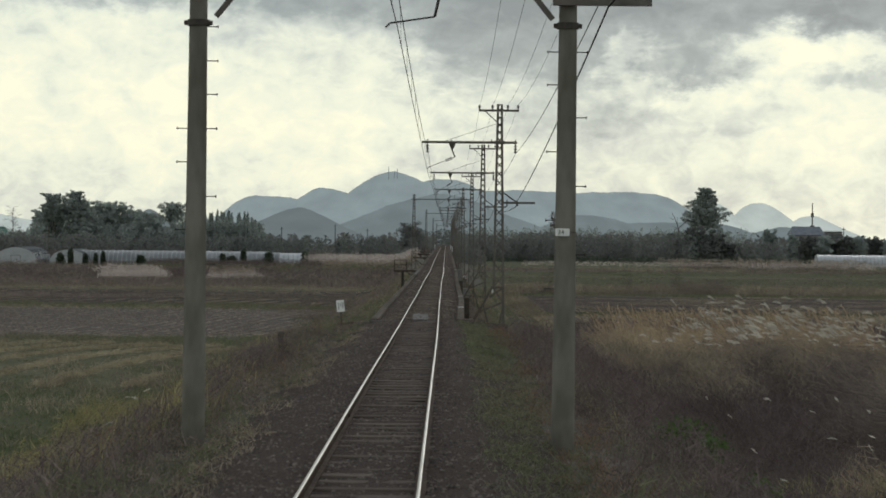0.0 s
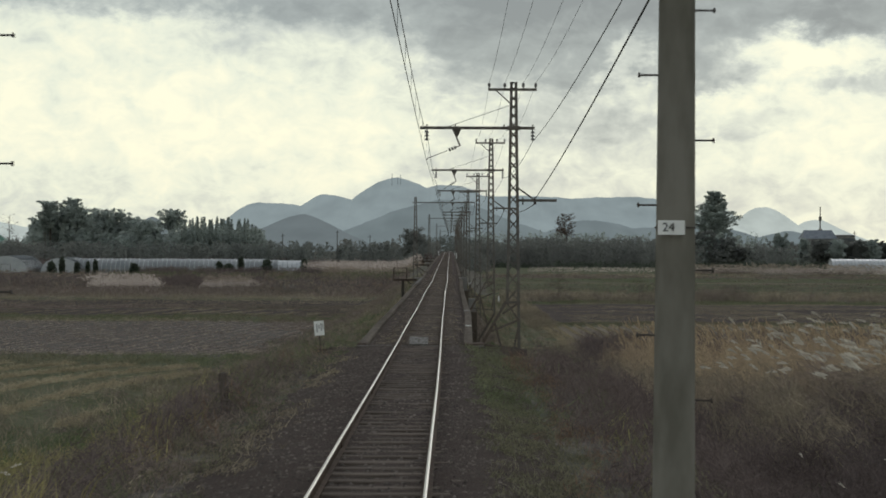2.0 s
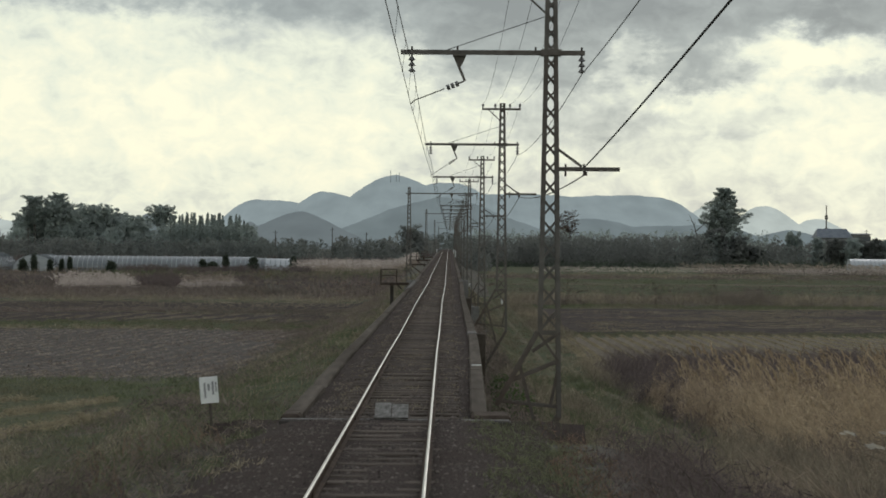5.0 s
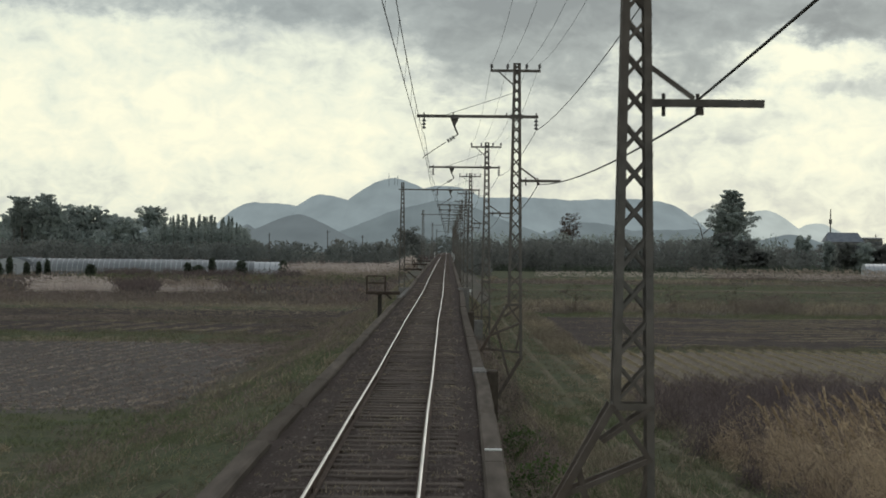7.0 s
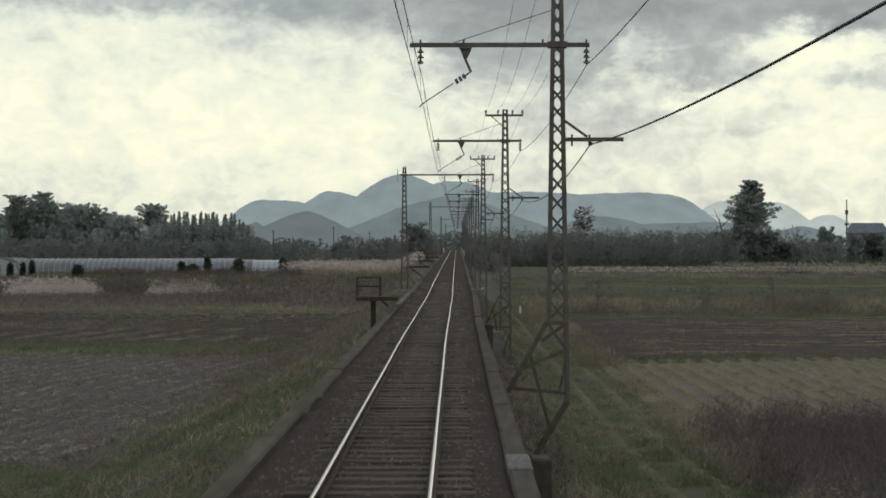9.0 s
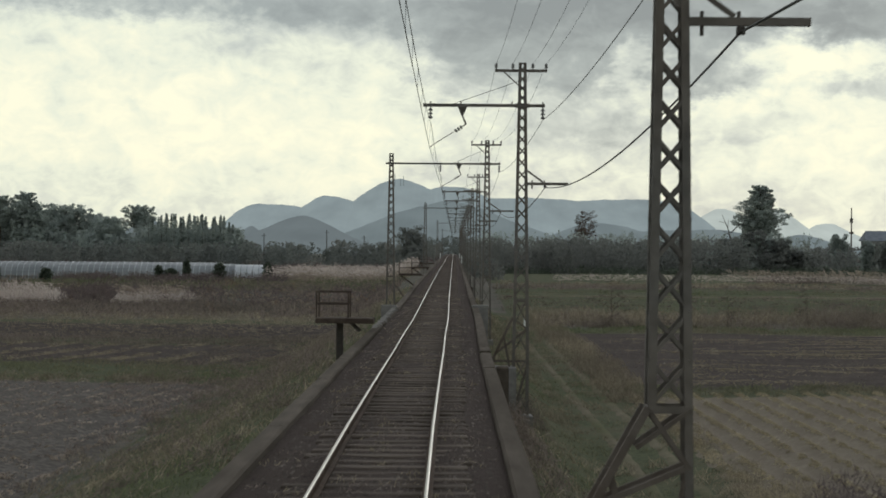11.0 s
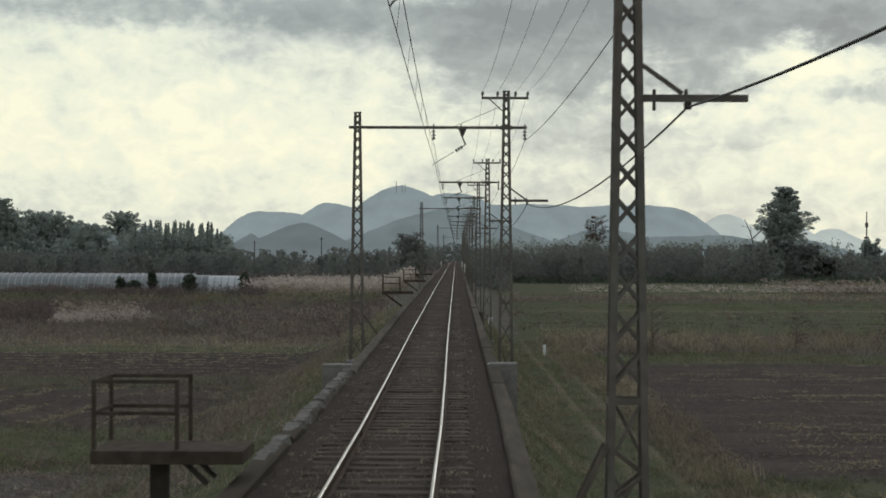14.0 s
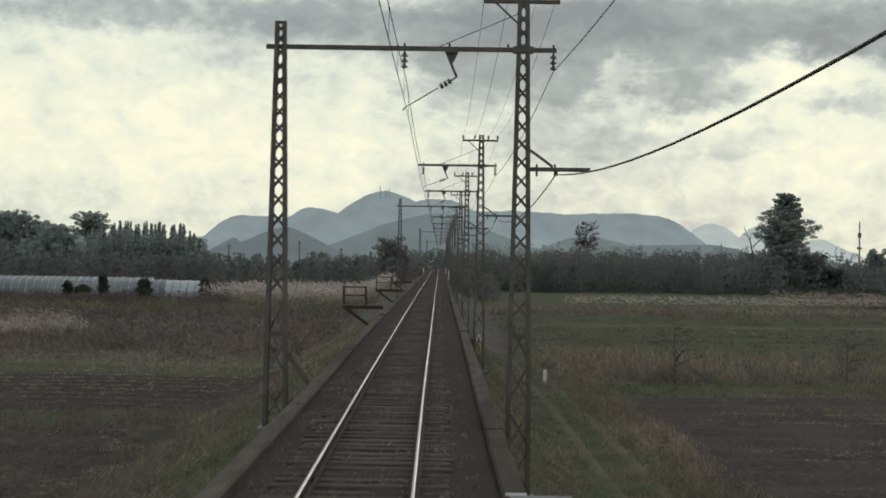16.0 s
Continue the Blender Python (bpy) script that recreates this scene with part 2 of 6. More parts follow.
M_RED = mat("red_brown_weed", (0.151, 0.106, 0.078), (0.215, 0.153, 0.112), 0.4, 0.9, 0, rnd=0.4, sss=0.42, spec=0.02)
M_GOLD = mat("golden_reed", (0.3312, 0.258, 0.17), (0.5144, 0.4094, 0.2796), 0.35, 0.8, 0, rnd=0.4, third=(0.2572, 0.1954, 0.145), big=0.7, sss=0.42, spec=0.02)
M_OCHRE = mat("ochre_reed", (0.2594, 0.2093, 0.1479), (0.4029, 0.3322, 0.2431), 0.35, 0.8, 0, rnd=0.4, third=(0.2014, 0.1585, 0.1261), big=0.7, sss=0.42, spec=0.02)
M_PLUME = mat("silver_plume", (0.496, 0.454, 0.381), (0.683, 0.642, 0.559), 1.2, 0.9, 0, rnd=0.25, sss=0.42, spec=0.02)
M_PLUME_TAN = mat("tan_plume", (0.254, 0.208, 0.165), (0.397, 0.337, 0.281), 0.2, 0.9, 0, rnd=0.3, sss=0.42, spec=0.02)
M_LEAF = mat("bush_leaf", (0.0455, 0.078, 0.0257), (0.0975, 0.137, 0.0458), 1.0, 0.7, 0, rnd=0.4, sss=0.42)
# pine and woodland foliage: base colours paled to stand for distance haze
M_PINE = mat("hazed_pine_foliage", (0.2772, 0.3154, 0.2909), (0.3881, 0.425, 0.3862), 0.2, 0.85, 0, rnd=0.05, sss=0.5, spec=0.02)
M_WOODLAND = mat("hazed_woodland_foliage", (0.1322, 0.1451, 0.1357), (0.1806, 0.1928, 0.1747), 0.06, 0.9, 0, rnd=0.08, third=(0.1806, 0.1657, 0.1513), big=0.7, sss=0.5, spec=0.02)
M_PLUME_GREY = mat("pale_plume_bank", (0.4169, 0.3578, 0.3196), (0.5841, 0.5105, 0.4542), 0.3, 0.9, 0, rnd=0.3, sss=0.42, spec=0.02)
M_ROWS = mat("straw_rows", (0.1146, 0.09744, 0.07427), (0.1984, 0.1684, 0.1275), 5.0, 0.95, 0.5, third=(0.09133, 0.07464, 0.05904), big=0.35, sharp=0.25, spec=0.02)
M_PIPE = mat("galvanised_pipe", (0.10, 0.11, 0.112), (0.17, 0.178, 0.18), 4, 0.5, 0.1, 0.2)
M_SHRUB = mat("shrub_leaf", (0.056, 0.0688, 0.0512), (0.104, 0.122, 0.0896), 1.0, 0.8, 0, rnd=0.4, sss=0.42, spec=0.02)
M_LUMP = mat("lichened_concrete", (0.10, 0.094, 0.085), (0.22, 0.21, 0.195), 14, 0.95, 0.8, third=(0.07, 0.062, 0.052), big=0.6, spec=0.02)
M_DARKSCRUB = mat("dark_withered_scrub", (0.09718, 0.07765, 0.07546), (0.1614, 0.1322, 0.1261), 0.4, 0.9, 0, rnd=0.45, third=(0.1293, 0.1012, 0.08516), big=0.5, sss=0.42, spec=0.02)
M_YELLOW = mat("yellowed_grass", (0.25, 0.215, 0.10), (0.38, 0.33, 0.17), 0.5, 0.85, 0, rnd=0.45, third=(0.15, 0.16, 0.07), big=0.7, sss=0.42, spec=0.02)
M_RUSTED = mat("rust_streaked_steel", (0.075, 0.066, 0.058), (0.13, 0.117, 0.103), 5, 0.8, 0.3, third=(0.10, 0.068, 0.048), big=0.8, spec=0.1)
# light through the covers put into a paler vinyl; also colours pale hoops
M_VINYL_PALE = mat("vinyl_paled_as_lit", (0.297, 0.3168, 0.324), (0.387, 0.4023, 0.4068), 0.6, 0.5, 0.1, third=(0.2529, 0.2637, 0.2673), big=0.5, spec=0.5)
M_STRAW = mat("bright_straw", (0.266, 0.2274, 0.1496), (0.3775, 0.3266, 0.2244), 0.5, 0.85, 0, rnd=0.35, sss=0.42, spec=0.02)
M_BARK = mat("bark", (0.05, 0.04, 0.032), (0.10, 0.085, 0.07), 3, 0.9, 0.4, spec=0.02)
M_TWIG = mat("twigs", (0.085, 0.066, 0.054), (0.135, 0.11, 0.092), 1, 0.9, 0, rnd=0.3, sss=0.42, spec=0.02)
M_VINYL = mat("greenhouse_vinyl", (0.136, 0.148, 0.152), (0.2, 0.2096, 0.2112), 0.6, 0.55, 0.1, third=(0.096, 0.104, 0.104), big=0.6, spec=0.3)
M_GREENROOF = mat("green_roof", (0.05, 0.12, 0.085), (0.08, 0.17, 0.12), 1, 0.6, 0.1)
M_DARKROOF = mat("dark_roof", (0.077, 0.0924, 0.11), (0.132, 0.15, 0.172), 1, 0.6, 0.1)
M_HOUSE = mat("house_wall", (0.22, 0.22, 0.215), (0.32, 0.315, 0.3), 1, 0.85, 0.1)
M_GLASS = mat("window_glass", (0.05, 0.06, 0.07), (0.08, 0.09, 0.10), 1, 0.1, 0.0, spec=0.6)
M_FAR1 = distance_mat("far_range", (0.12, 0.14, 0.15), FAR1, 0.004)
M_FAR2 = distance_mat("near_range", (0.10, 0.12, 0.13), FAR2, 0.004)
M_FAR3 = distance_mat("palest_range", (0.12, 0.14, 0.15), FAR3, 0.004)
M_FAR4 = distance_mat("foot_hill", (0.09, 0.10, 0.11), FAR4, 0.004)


# ------------------------------------------------------------------ mesh helpers
class Build:
    """Collects faces for one mesh."""

    def __init__(self):
        self.v, self.f = [], []

    def add(self, verts, faces):
        o = len(self.v)
        self.v += [tuple(p) for p in verts]
        self.f += [tuple(i + o for i in q) for q in faces]
        return self

    def box(self, x0, x1, y0, y1, z0, z1, chamfer=0.0):
        c = chamfer
        if c:
            ring = lambda z, k: [(x0 + k, y0, z), (x1 - k, y0, z), (x1, y0 + k, z), (x1, y1 - k, z), (x1 - k, y1, z), (x0 + k, y1, z), (x0, y1 - k, z), (x0, y0 + k, z)]
            top = [(x0 + c, y0 + c, z1), (x1 - c, y0 + c, z1), (x1 - c, y1 - c, z1), (x0 + c, y1 - c, z1)]
            a = [(x0, y0, z0), (x1, y0, z0), (x1, y1, z0), (x0, y1, z0)]
            b = [(x0, y0, z1 - c), (x1, y0, z1 - c), (x1, y1, z1 - c), (x0, y1, z1 - c)]
            fs = [(3, 2, 1, 0), (8, 9, 10, 11)]
            for i in range(4):
                j = (i + 1) % 4
                fs += [(i, j, 4 + j, 4 + i), (4 + i, 4 + j, 8 + j, 8 + i)]
            return self.add(a + b + top, fs)
        p = [(x, y, z) for z in (z0, z1) for x, y in ((x0, y0), (x1, y0), (x1, y1), (x0, y1))]
        return self.add(p, [(3, 2, 1, 0), (4, 5, 6, 7), (0, 1, 5, 4), (1, 2, 6, 5), (2, 3, 7, 6), (3, 0, 4, 7)])

    def bar(self, p, q, w, h=None, up=(0, 0, 1)):
        """A square bar from p to q."""
        p, q = Vector(p), Vector(q)
        d = (q - p).normalized()
        s = d.cross(Vector(up))
        if s.length < 1e-4:
            s = d.cross(Vector((1, 0, 0)))
        s.normalize()
        u = s.cross(d)
        h = h or w
        c = [s * (a * w / 2) + u * (b * h / 2) for a, b in ((-1, -1), (1, -1), (1, 1), (-1, 1))]
        return self.add([p + k for k in c] + [q + k for k in c], [(3, 2, 1, 0), (4, 5, 6, 7), (0, 1, 5, 4), (1, 2, 6, 5), (2, 3, 7, 6), (3, 0, 4, 7)])

    def rod(self, p, q, r0, r1=None, n=8, caps=True):
        p, q = Vector(p), Vector(q)
        r1 = r0 if r1 is None else r1
        d = (q - p).normalized()
        s = d.cross(Vector((0, 0, 1)) if abs(d.z) < 0.95 else Vector((1, 0, 0))).normalized()
        u = s.cross(d)
        vs = []
        for c, r in ((p, r0), (q, r1)):
            vs += [c + (s * math.cos(a) + u * math.sin(a)) * r for a in (2 * math.pi * i / n for i in range(n))]
        fs = [(i, (i + 1) % n, n + (i + 1) % n, n + i) for i in range(n)]
        if caps:
            fs += [tuple(range(n))[::-1], tuple(range(n, 2 * n))]
        return self.add(vs, fs)

    def wire(self, pts, r, n=4):
        """One continuous thin tube along points that run ahead."""
        vs = [(x + r * math.cos(2 * math.pi * i / n), y, z + r * math.sin(2 * math.pi * i / n)) for x, y, z in pts for i in range(n)]
        return self.add(vs, [(k * n + i, k * n + (i + 1) % n, (k + 1) * n + (i + 1) % n, (k + 1) * n + i) for k in range(len(pts) - 1) for i in range(n)])

    def lathe(self, x, y, prof, n=10):
        """prof: (radius, z) from bottom to top, round the upright through x, y."""
        vs = [(x + r * math.cos(2 * math.pi * i / n), y + r * math.sin(2 * math.pi * i / n), z) for r, z in prof for i in range(n)]
        fs = [(k * n + i, k * n + (i + 1) % n, (k + 1) * n + (i + 1) % n, (k + 1) * n + i) for k in range(len(prof) - 1) for i in range(n)]
        fs += [tuple(range(n))[::-1], tuple(range((len(prof) - 1) * n, len(prof) * n))]
        return self.add(vs, fs)

    def mesh(self, name, material, smooth=False):
        me = bpy.data.meshes.new(name)
        me.from_pydata(self.v, [], self.f)
        me.materials.append(material)
        if smooth:
            me.polygons.foreach_set("use_smooth", [True] * len(me.polygons))
        me.update()
        return me


def part(name, b, material, parent=None, label="", smooth=False):
    ob = new(name, b.mesh(name, material, smooth) if isinstance(b, Build) else b)
    if parent:
        ob.parent = parent
    return tagged(ob, label)


def base(name, x, y, z, label, category, group="", kind=""):
    ob = new(name)
    ob.matrix_basis = pose(x, y, z)
    return tagged(ob, label, category, group, kind)


def arrays(name, verts, faces, material):
    """One mesh from numpy arrays; faces all of one length."""
    me = bpy.data.meshes.new(name)
    k = faces.shape[1]
    me.vertices.add(len(verts))
    me.vertices.foreach_set("co", verts.astype(np.float32).ravel())
    me.loops.add(faces.size)
    me.loops.foreach_set("vertex_index", faces.astype(np.int32).ravel())
    me.polygons.add(len(faces))
    me.polygons.foreach_set("loop_start", np.arange(0, faces.size, k, dtype=np.int32))
    me.update(calc_edges=True)
    me.materials.append(material)
    return me


rng = np.random.default_rng(5)


# ------------------------------------------------------------------ the ground
FIELD = -2.6          # level of the far plain below the top of the rails
BRIDGE = 71.0         # where the walled track bed begins
MAST_Y = [80.2, 122.6, 164.0, 208.8, 257.0, 297.0, 336.0, 379.0, 421.0, 464.0, 507.0, 550.0, 593.0, 636.0, 680.0, 724.0]


def step(a, b, t):
    u = np.clip((t - a) / (b - a), 0, 1)
    return u * u * (3 - 2 * u)


def grade(y):
    """Rise and fall of the line: a dip near the start of the walled bed, then a steady climb."""
    return np.interp(y, (-40, 40, 70, 100, 120, 160, 200, 250, 400, 520, 640, 1000), (0.03, 0.02, -0.07, -0.14, -0.125, -0.045, 0.085, 0.29, 0.75, 1.22, 1.35, 1.4))


def shift(y):
    """Slow sideways wander of the rails."""
    return np.interp(y, (0, 20, 55, 80, 130, 150, 175, 210, 300, 420), (0.0, -0.015, 0.025, -0.02, -0.045, -0.02, 0.03, -0.005, -0.02, 0.0))


def level(y):
    """Level of the fields: lowest in the middle of the plain."""
    return -2.9 - 1.5 * step(85, 160, y) - 0.25 * step(200, 290, y) + 2.0 * step(300, 430, y)


def ground_z(x, y):
    """Height of the ground sheet."""
    x, y = np.asarray(x, float), np.asarray(y, float)
    wob = 0.06 * np.sin(x * 0.31 + y * 0.07) + 0.04 * np.sin(y * 0.13 - x * 0.2)
    f = level(y)
    g = grade(y)
    bank_l = g - 0.42 + (f + 0.42 - g) * step(2.6, 8.0, -x)
    bank_r = g - 0.42 + (f + 0.42 - g) * step(2.7, 7.5, x)
    bank_r = bank_r + 1.1 * np.exp(-((x - 11) / 4.5) ** 2 - ((y - 66) / 13) ** 2)
    open_z = np.where(x < 0, bank_l, bank_r)
    wall_l = g - 1.15 + (f + 1.15 - g) * step(1.5, 10.5, -x)
    wall_r = g - 2.3 + (f + 2.3 - g) * step(1.6, 5.5, x)
    wall_z = np.where(x < 0, wall_l, wall_r)
    wall_z = np.where(np.abs(x) < 1.55, g - 0.85, wall_z)
    k = step(BRIDGE - 2, BRIDGE + 4, y)
    z = open_z * (1 - k) + wall_z * k
    damp = step(2.0, 6.0, np.abs(x)) * 0.7 + 0.12
    far = 1 - step(250, 500, np.hypot(x, y))
    return z + wob * damp * far


def grid_mesh(name, xs, ys, fz, material):
    X, Y = np.meshgrid(xs, ys)
    V = np.stack([X, Y, fz(X, Y)], -1).reshape(-1, 3)
    nx, ny = len(xs), len(ys)
    i, j = np.meshgrid(np.arange(nx - 1), np.arange(ny - 1))
    a = (j * nx + i).ravel()
    me = arrays(name, V, np.stack([a, a + 1, a + nx + 1, a + nx], 1), material)
    me.polygons.foreach_set("use_smooth", [True] * len(me.polygons))
    return me


xs = np.concatenate([-np.geomspace(30, 4600, 24)[::-1], np.arange(-29, -8, 1.0), np.arange(-8, 8, 0.25), np.arange(8, 30, 1.0), np.geomspace(30, 4600, 24)])
ys = np.concatenate([[-400, -200, -100, -60], np.arange(-40, 110, 1.2), np.arange(110, 340, 2.5), np.geomspace(340, 4700, 40)])
tagged(new("ground", grid_mesh("ground", xs, ys, ground_z, M_SOIL)), "brown and olive autumn farmland ground", "ground", kind="structure")


def plot(name, x0, x1, y0, y1, material, label, step_x=1.5, step_y=0.5, ridge=0.0, pitch_m=0.8, along="x", lift=0.035, clod=0.0):
    """One field, a sheet just above the ground, with its ridges."""
    nxs = np.linspace(x0, x1, max(4, int((x1 - x0) / step_x)))
    nys = np.linspace(y0, y1, max(4, int((y1 - y0) / step_y)))

    def fz(X, Y):
        c = Y if along == "x" else X - (0.095 * Y if x1 < 0 else 0)
        r = ridge * np.sin(c * 2 * math.pi / pitch_m + 0.5 * np.sin(X * 0.05)) + clod * rng.normal(0, 1, X.shape)
        wx = min(2.0, (x1 - x0) / 4)
        edge = step(0, wx, X - x0) * step(0, wx, x1 - X) * step(0, 1.5, Y - y0) * step(0, 1.5, y1 - Y)
        return ground_z(X, Y) + lift * 0.3 + (lift + ridge + r) * edge
    return tagged(new(name, grid_mesh(name, nxs, nys, fz, material)), label, "field", kind="structure")


plot("grass_strip", -60, -9.2, 26, 75, M_TURF, "green meadow below the embankment", ridge=0.02, pitch_m=4.0, step_y=0.8)
plot("mown_field", -130, -10.0, 75, 119, M_MOWN, "straw-coloured mown field with pale swathes", step_x=0.3, step_y=1.5, ridge=0.05, pitch_m=3.0, along="y")
plot("grass_strip", -130, -9.5, 119, 140, M_TURF, "dark green grass strip between fields", ridge=0.02, pitch_m=3.1)
plot("stubble_field", -130, -10.5, 140, 207, M_STUBBLE, "brown stubble field strewn with cut stalks", step_x=0.2, step_y=1.5, ridge=0.05, pitch_m=1.2, along="y")
plot("grass_strip", -150, -9.5, 207, 225, M_TURF, "dark green grass strip between fields", ridge=0.02, pitch_m=4.0)
plot("ploughed_field", -150, -7.8, 225, 252, M_PLOUGH, "dark brown ploughed field with straw in the furrows", step_x=0.28, step_y=1.0, ridge=0.06, pitch_m=1.5, along="y")
plot("grass_strip", -150, -9.5, 252, 264, M_TURF, "narrow green grass strip beside the furrows", ridge=0.02, pitch_m=4.0)
plot("ploughed_field", -150, -7.4, 264, 296, M_PLOUGH, "dark brown ploughed field with furrows across", step_x=1.0, step_y=0.3, ridge=0.05, pitch_m=1.9)
plot("grass_strip", -150, -8.5, 296, 308, M_TURF, "green and tan grass strip beside the furrows", ridge=0.02, pitch_m=4.0)
plot("row_field", 8.6, 90, 149, 200, M_ROWS, "pale field of straw rows running away", ridge=0.07, pitch_m=1.05, along="y", step_x=0.14, step_y=1.5)
plot("grass_strip", 9.3, 90, 200, 205, M_TURF, "green field margin", ridge=0.02, pitch_m=3.0)
plot("ploughed_field", 9.0, 100, 205, 281, M_PLOUGH, "dark brown ploughed field beside the dirt track", ridge=0.06, pitch_m=5.2, step_x=1.0, step_y=0.4)
plot("grass_strip", 8.8, 120, 281, 294, M_TURF, "green grass strip beyond the ploughed field", ridge=0.02, pitch_m=4.0)
plot("grass_strip", 6.5, 150, 326, 372, M_TURF, "green meadow beyond the tall straw", ridge=0.05, pitch_m=7.0, step_y=1.0)
plot("grass_strip", 6.5, 150, 377, 404, M_TURF, "green meadow beyond the path", ridge=0.05, pitch_m=7.0, step_y=1.0)
plot("grass_strip", 6.5, 170, 429, 600, M_TURF, "dark green far meadow", ridge=0.05, pitch_m=12.0, step_y=2.0)
plot("farm_path", 7.0, 150, 372.3, 376.5, M_TRACKDIRT, "pale path across the meadow", ridge=0.02, pitch_m=3.0, lift=0.06)
plot("grass_strip", 1.5, 9.4, 72.5, 330, M_TURF, "green and tan grass verge along the kerb wall", step_x=0.3, ridge=0.02, pitch_m=3.0, lift=0.01)
plot("grass_strip", -10.4, -1.45, 70, 300, M_TURF, "green grass slope along the kerb wall", step_x=0.3, ridge=0.02, pitch_m=3.0, lift=0.01)
plot("dirt_track", 6.0, 6.5, 96, 320, M_TRACKDIRT, "narrow rut of a farm dirt track", step_x=0.12, ridge=0.02, pitch_m=3.0, lift=0.045)
plot("dirt_track", 7.4, 7.9, 96, 320, M_TRACKDIRT, "narrow rut of a farm dirt track", step_x=0.12, ridge=0.02, pitch_m=3.0, lift=0.045)

# ------------------------------------------------------------------ track bed
def bed_z(X, Y):
    """Gravel: level between the rails, falling away on the open embankment."""
    k = step(BRIDGE - 1.5, BRIDGE + 0.5, Y)
    slope = -0.158 + 0.03 * step(0.50, 0.80, np.abs(X)) - 0.24 * step(1.05, 2.3, np.abs(X)) - 0.6 * step(2.2, 2.65, np.abs(X))
    flat = -0.168 + 0.010 * step(0.50, 0.80, np.abs(X)) - 0.055 * step(0.85, 1.15, np.abs(X))
    z = slope * (1 - k) + flat * k
    return z + grade(Y) + 0.012 * np.sin(X * 9 + Y * 5) * np.sin(Y * 7.3 - X * 4) + 0.012 * np.sin(X * 5.1 - Y * 2.3 + 2 * np.sin(Y * 0.9)) + 0.008 * np.sin(Y * 0.83 + 2 * np.sin(X * 1.7)) + 0.006 * np.sin(Y * 0.31)


tagged(new("ballast_bed", grid_mesh("ballast_bed", np.linspace(-2.9, 2.9, 44), np.arange(-12, BRIDGE + 0.2, 0.22), bed_z, M_BALLAST)),
       "dark gravel ballast bed of the embankment", "ballast", kind="structure")
def kerb_l(y):
    """Inner face of the kerb on the one side."""
    return -np.interp(y, (71, 90, 150, 190, 230), (1.42, 1.53, 1.50, 1.38, 1.45))


def kerb_r(y):
    return np.interp(y, (71, 86, 99, 150, 175), (1.16, 1.29, 1.39, 1.39, 1.50))


def between_kerbs(u, ys_):
    """Gravel sheet from kerb to kerb."""
    U, Y = np.meshgrid(u, ys_)
    X = (kerb_l(Y) - 0.1) * (1 - U) + (kerb_r(Y) + 0.1) * U
    nx, ny = len(u), len(ys_)
    i, j = np.meshgrid(np.arange(nx - 1), np.arange(ny - 1))
    a = (j * nx + i).ravel()
    return arrays("ballast_bed", np.stack([X, Y, bed_z(X, Y)], -1).reshape(-1, 3), np.stack([a, a + 1, a + nx + 1, a + nx], 1), M_BALLAST)


tagged(new("ballast_bed", between_kerbs(np.linspace(0, 1, 26), np.concatenate([np.arange(BRIDGE + 0.2, 230, 0.25), np.arange(230, 330, 0.6), np.arange(330, 900, 3.0)]))),
       "dark gravel and weeds between concrete kerbs", "ballast", kind="structure")


def stones(name, n, x0, x1, y0, y1, fz, label, smin=0.012, smax=0.034):
    x, y = rng.uniform(x0, x1, n), y0 + (y1 - y0) * rng.uniform(0, 1, n) ** 1.3
    z = fz(x, y)
    s = rng.uniform(smin, smax, n)
    oct_v = np.array([(1, 0, 0), (-1, 0, 0), (0, 1, 0), (0, -1, 0), (0, 0, 0.8), (0, 0, -0.5)], float)
    oct_f = np.array([(0, 2, 4), (2, 1, 4), (1, 3, 4), (3, 0, 4)])
    V = oct_v[None] * s[:, None, None] * rng.uniform(0.6, 1.3, (n, 6, 1))
    a = rng.uniform(0, 6.28, n)
    c, d = np.cos(a)[:, None], np.sin(a)[:, None]
    W = np.stack([V[..., 0] * c - V[..., 1] * d, V[..., 0] * d + V[..., 1] * c, V[..., 2]], -1) + np.stack([x, y, z], -1)[:, None]
    F = (oct_f[None] + 6 * np.arange(n)[:, None, None]).reshape(-1, 3)
    return tagged(new(name, arrays(name, W.reshape(-1, 3), F, M_STONE)), label, "gravel", kind="stuff")


stones("ballast_stones", 21000, -2.5, 2.5, 12, 71, bed_z, "loose grey-brown ballast stones on the embankment")
stones("ballast_stones", 14000, -1.4, 1.3, 71, 215, bed_z, "loose ballast stones between the kerbs")

# ------------------------------------------------------------------ track
RAIL_X, S_PITCH = 0.566, 0.65
track = base("railway_track", 0, 0, 0, "single narrow-gauge railway track with shiny worn rails", "railway track")


def rail_line(side):
    """Centre line of one rail, with slight kinks at the joints."""
    r = random.Random(3)
    y, pts = -30.0, []
    while y < 950:
        pts.append((side * RAIL_X + float(shift(y)) + r.uniform(-0.012, 0.012), y, float(grade(y)) + r.uniform(-0.008, 0.006)))
        y += 10.0 if y < 400 else 25
    return pts


def sweep(b, line, prof):
    n = len(prof)
    vs = [(x + px, y, z + pz) for x, y, z in line for px, pz in prof]
    fs = [(k * n + i, k * n + (i + 1) % n, (k + 1) * n + (i + 1) % n, (k + 1) * n + i) for k in range(len(line) - 1) for i in range(n)]
    b.add(vs, fs)
    return b


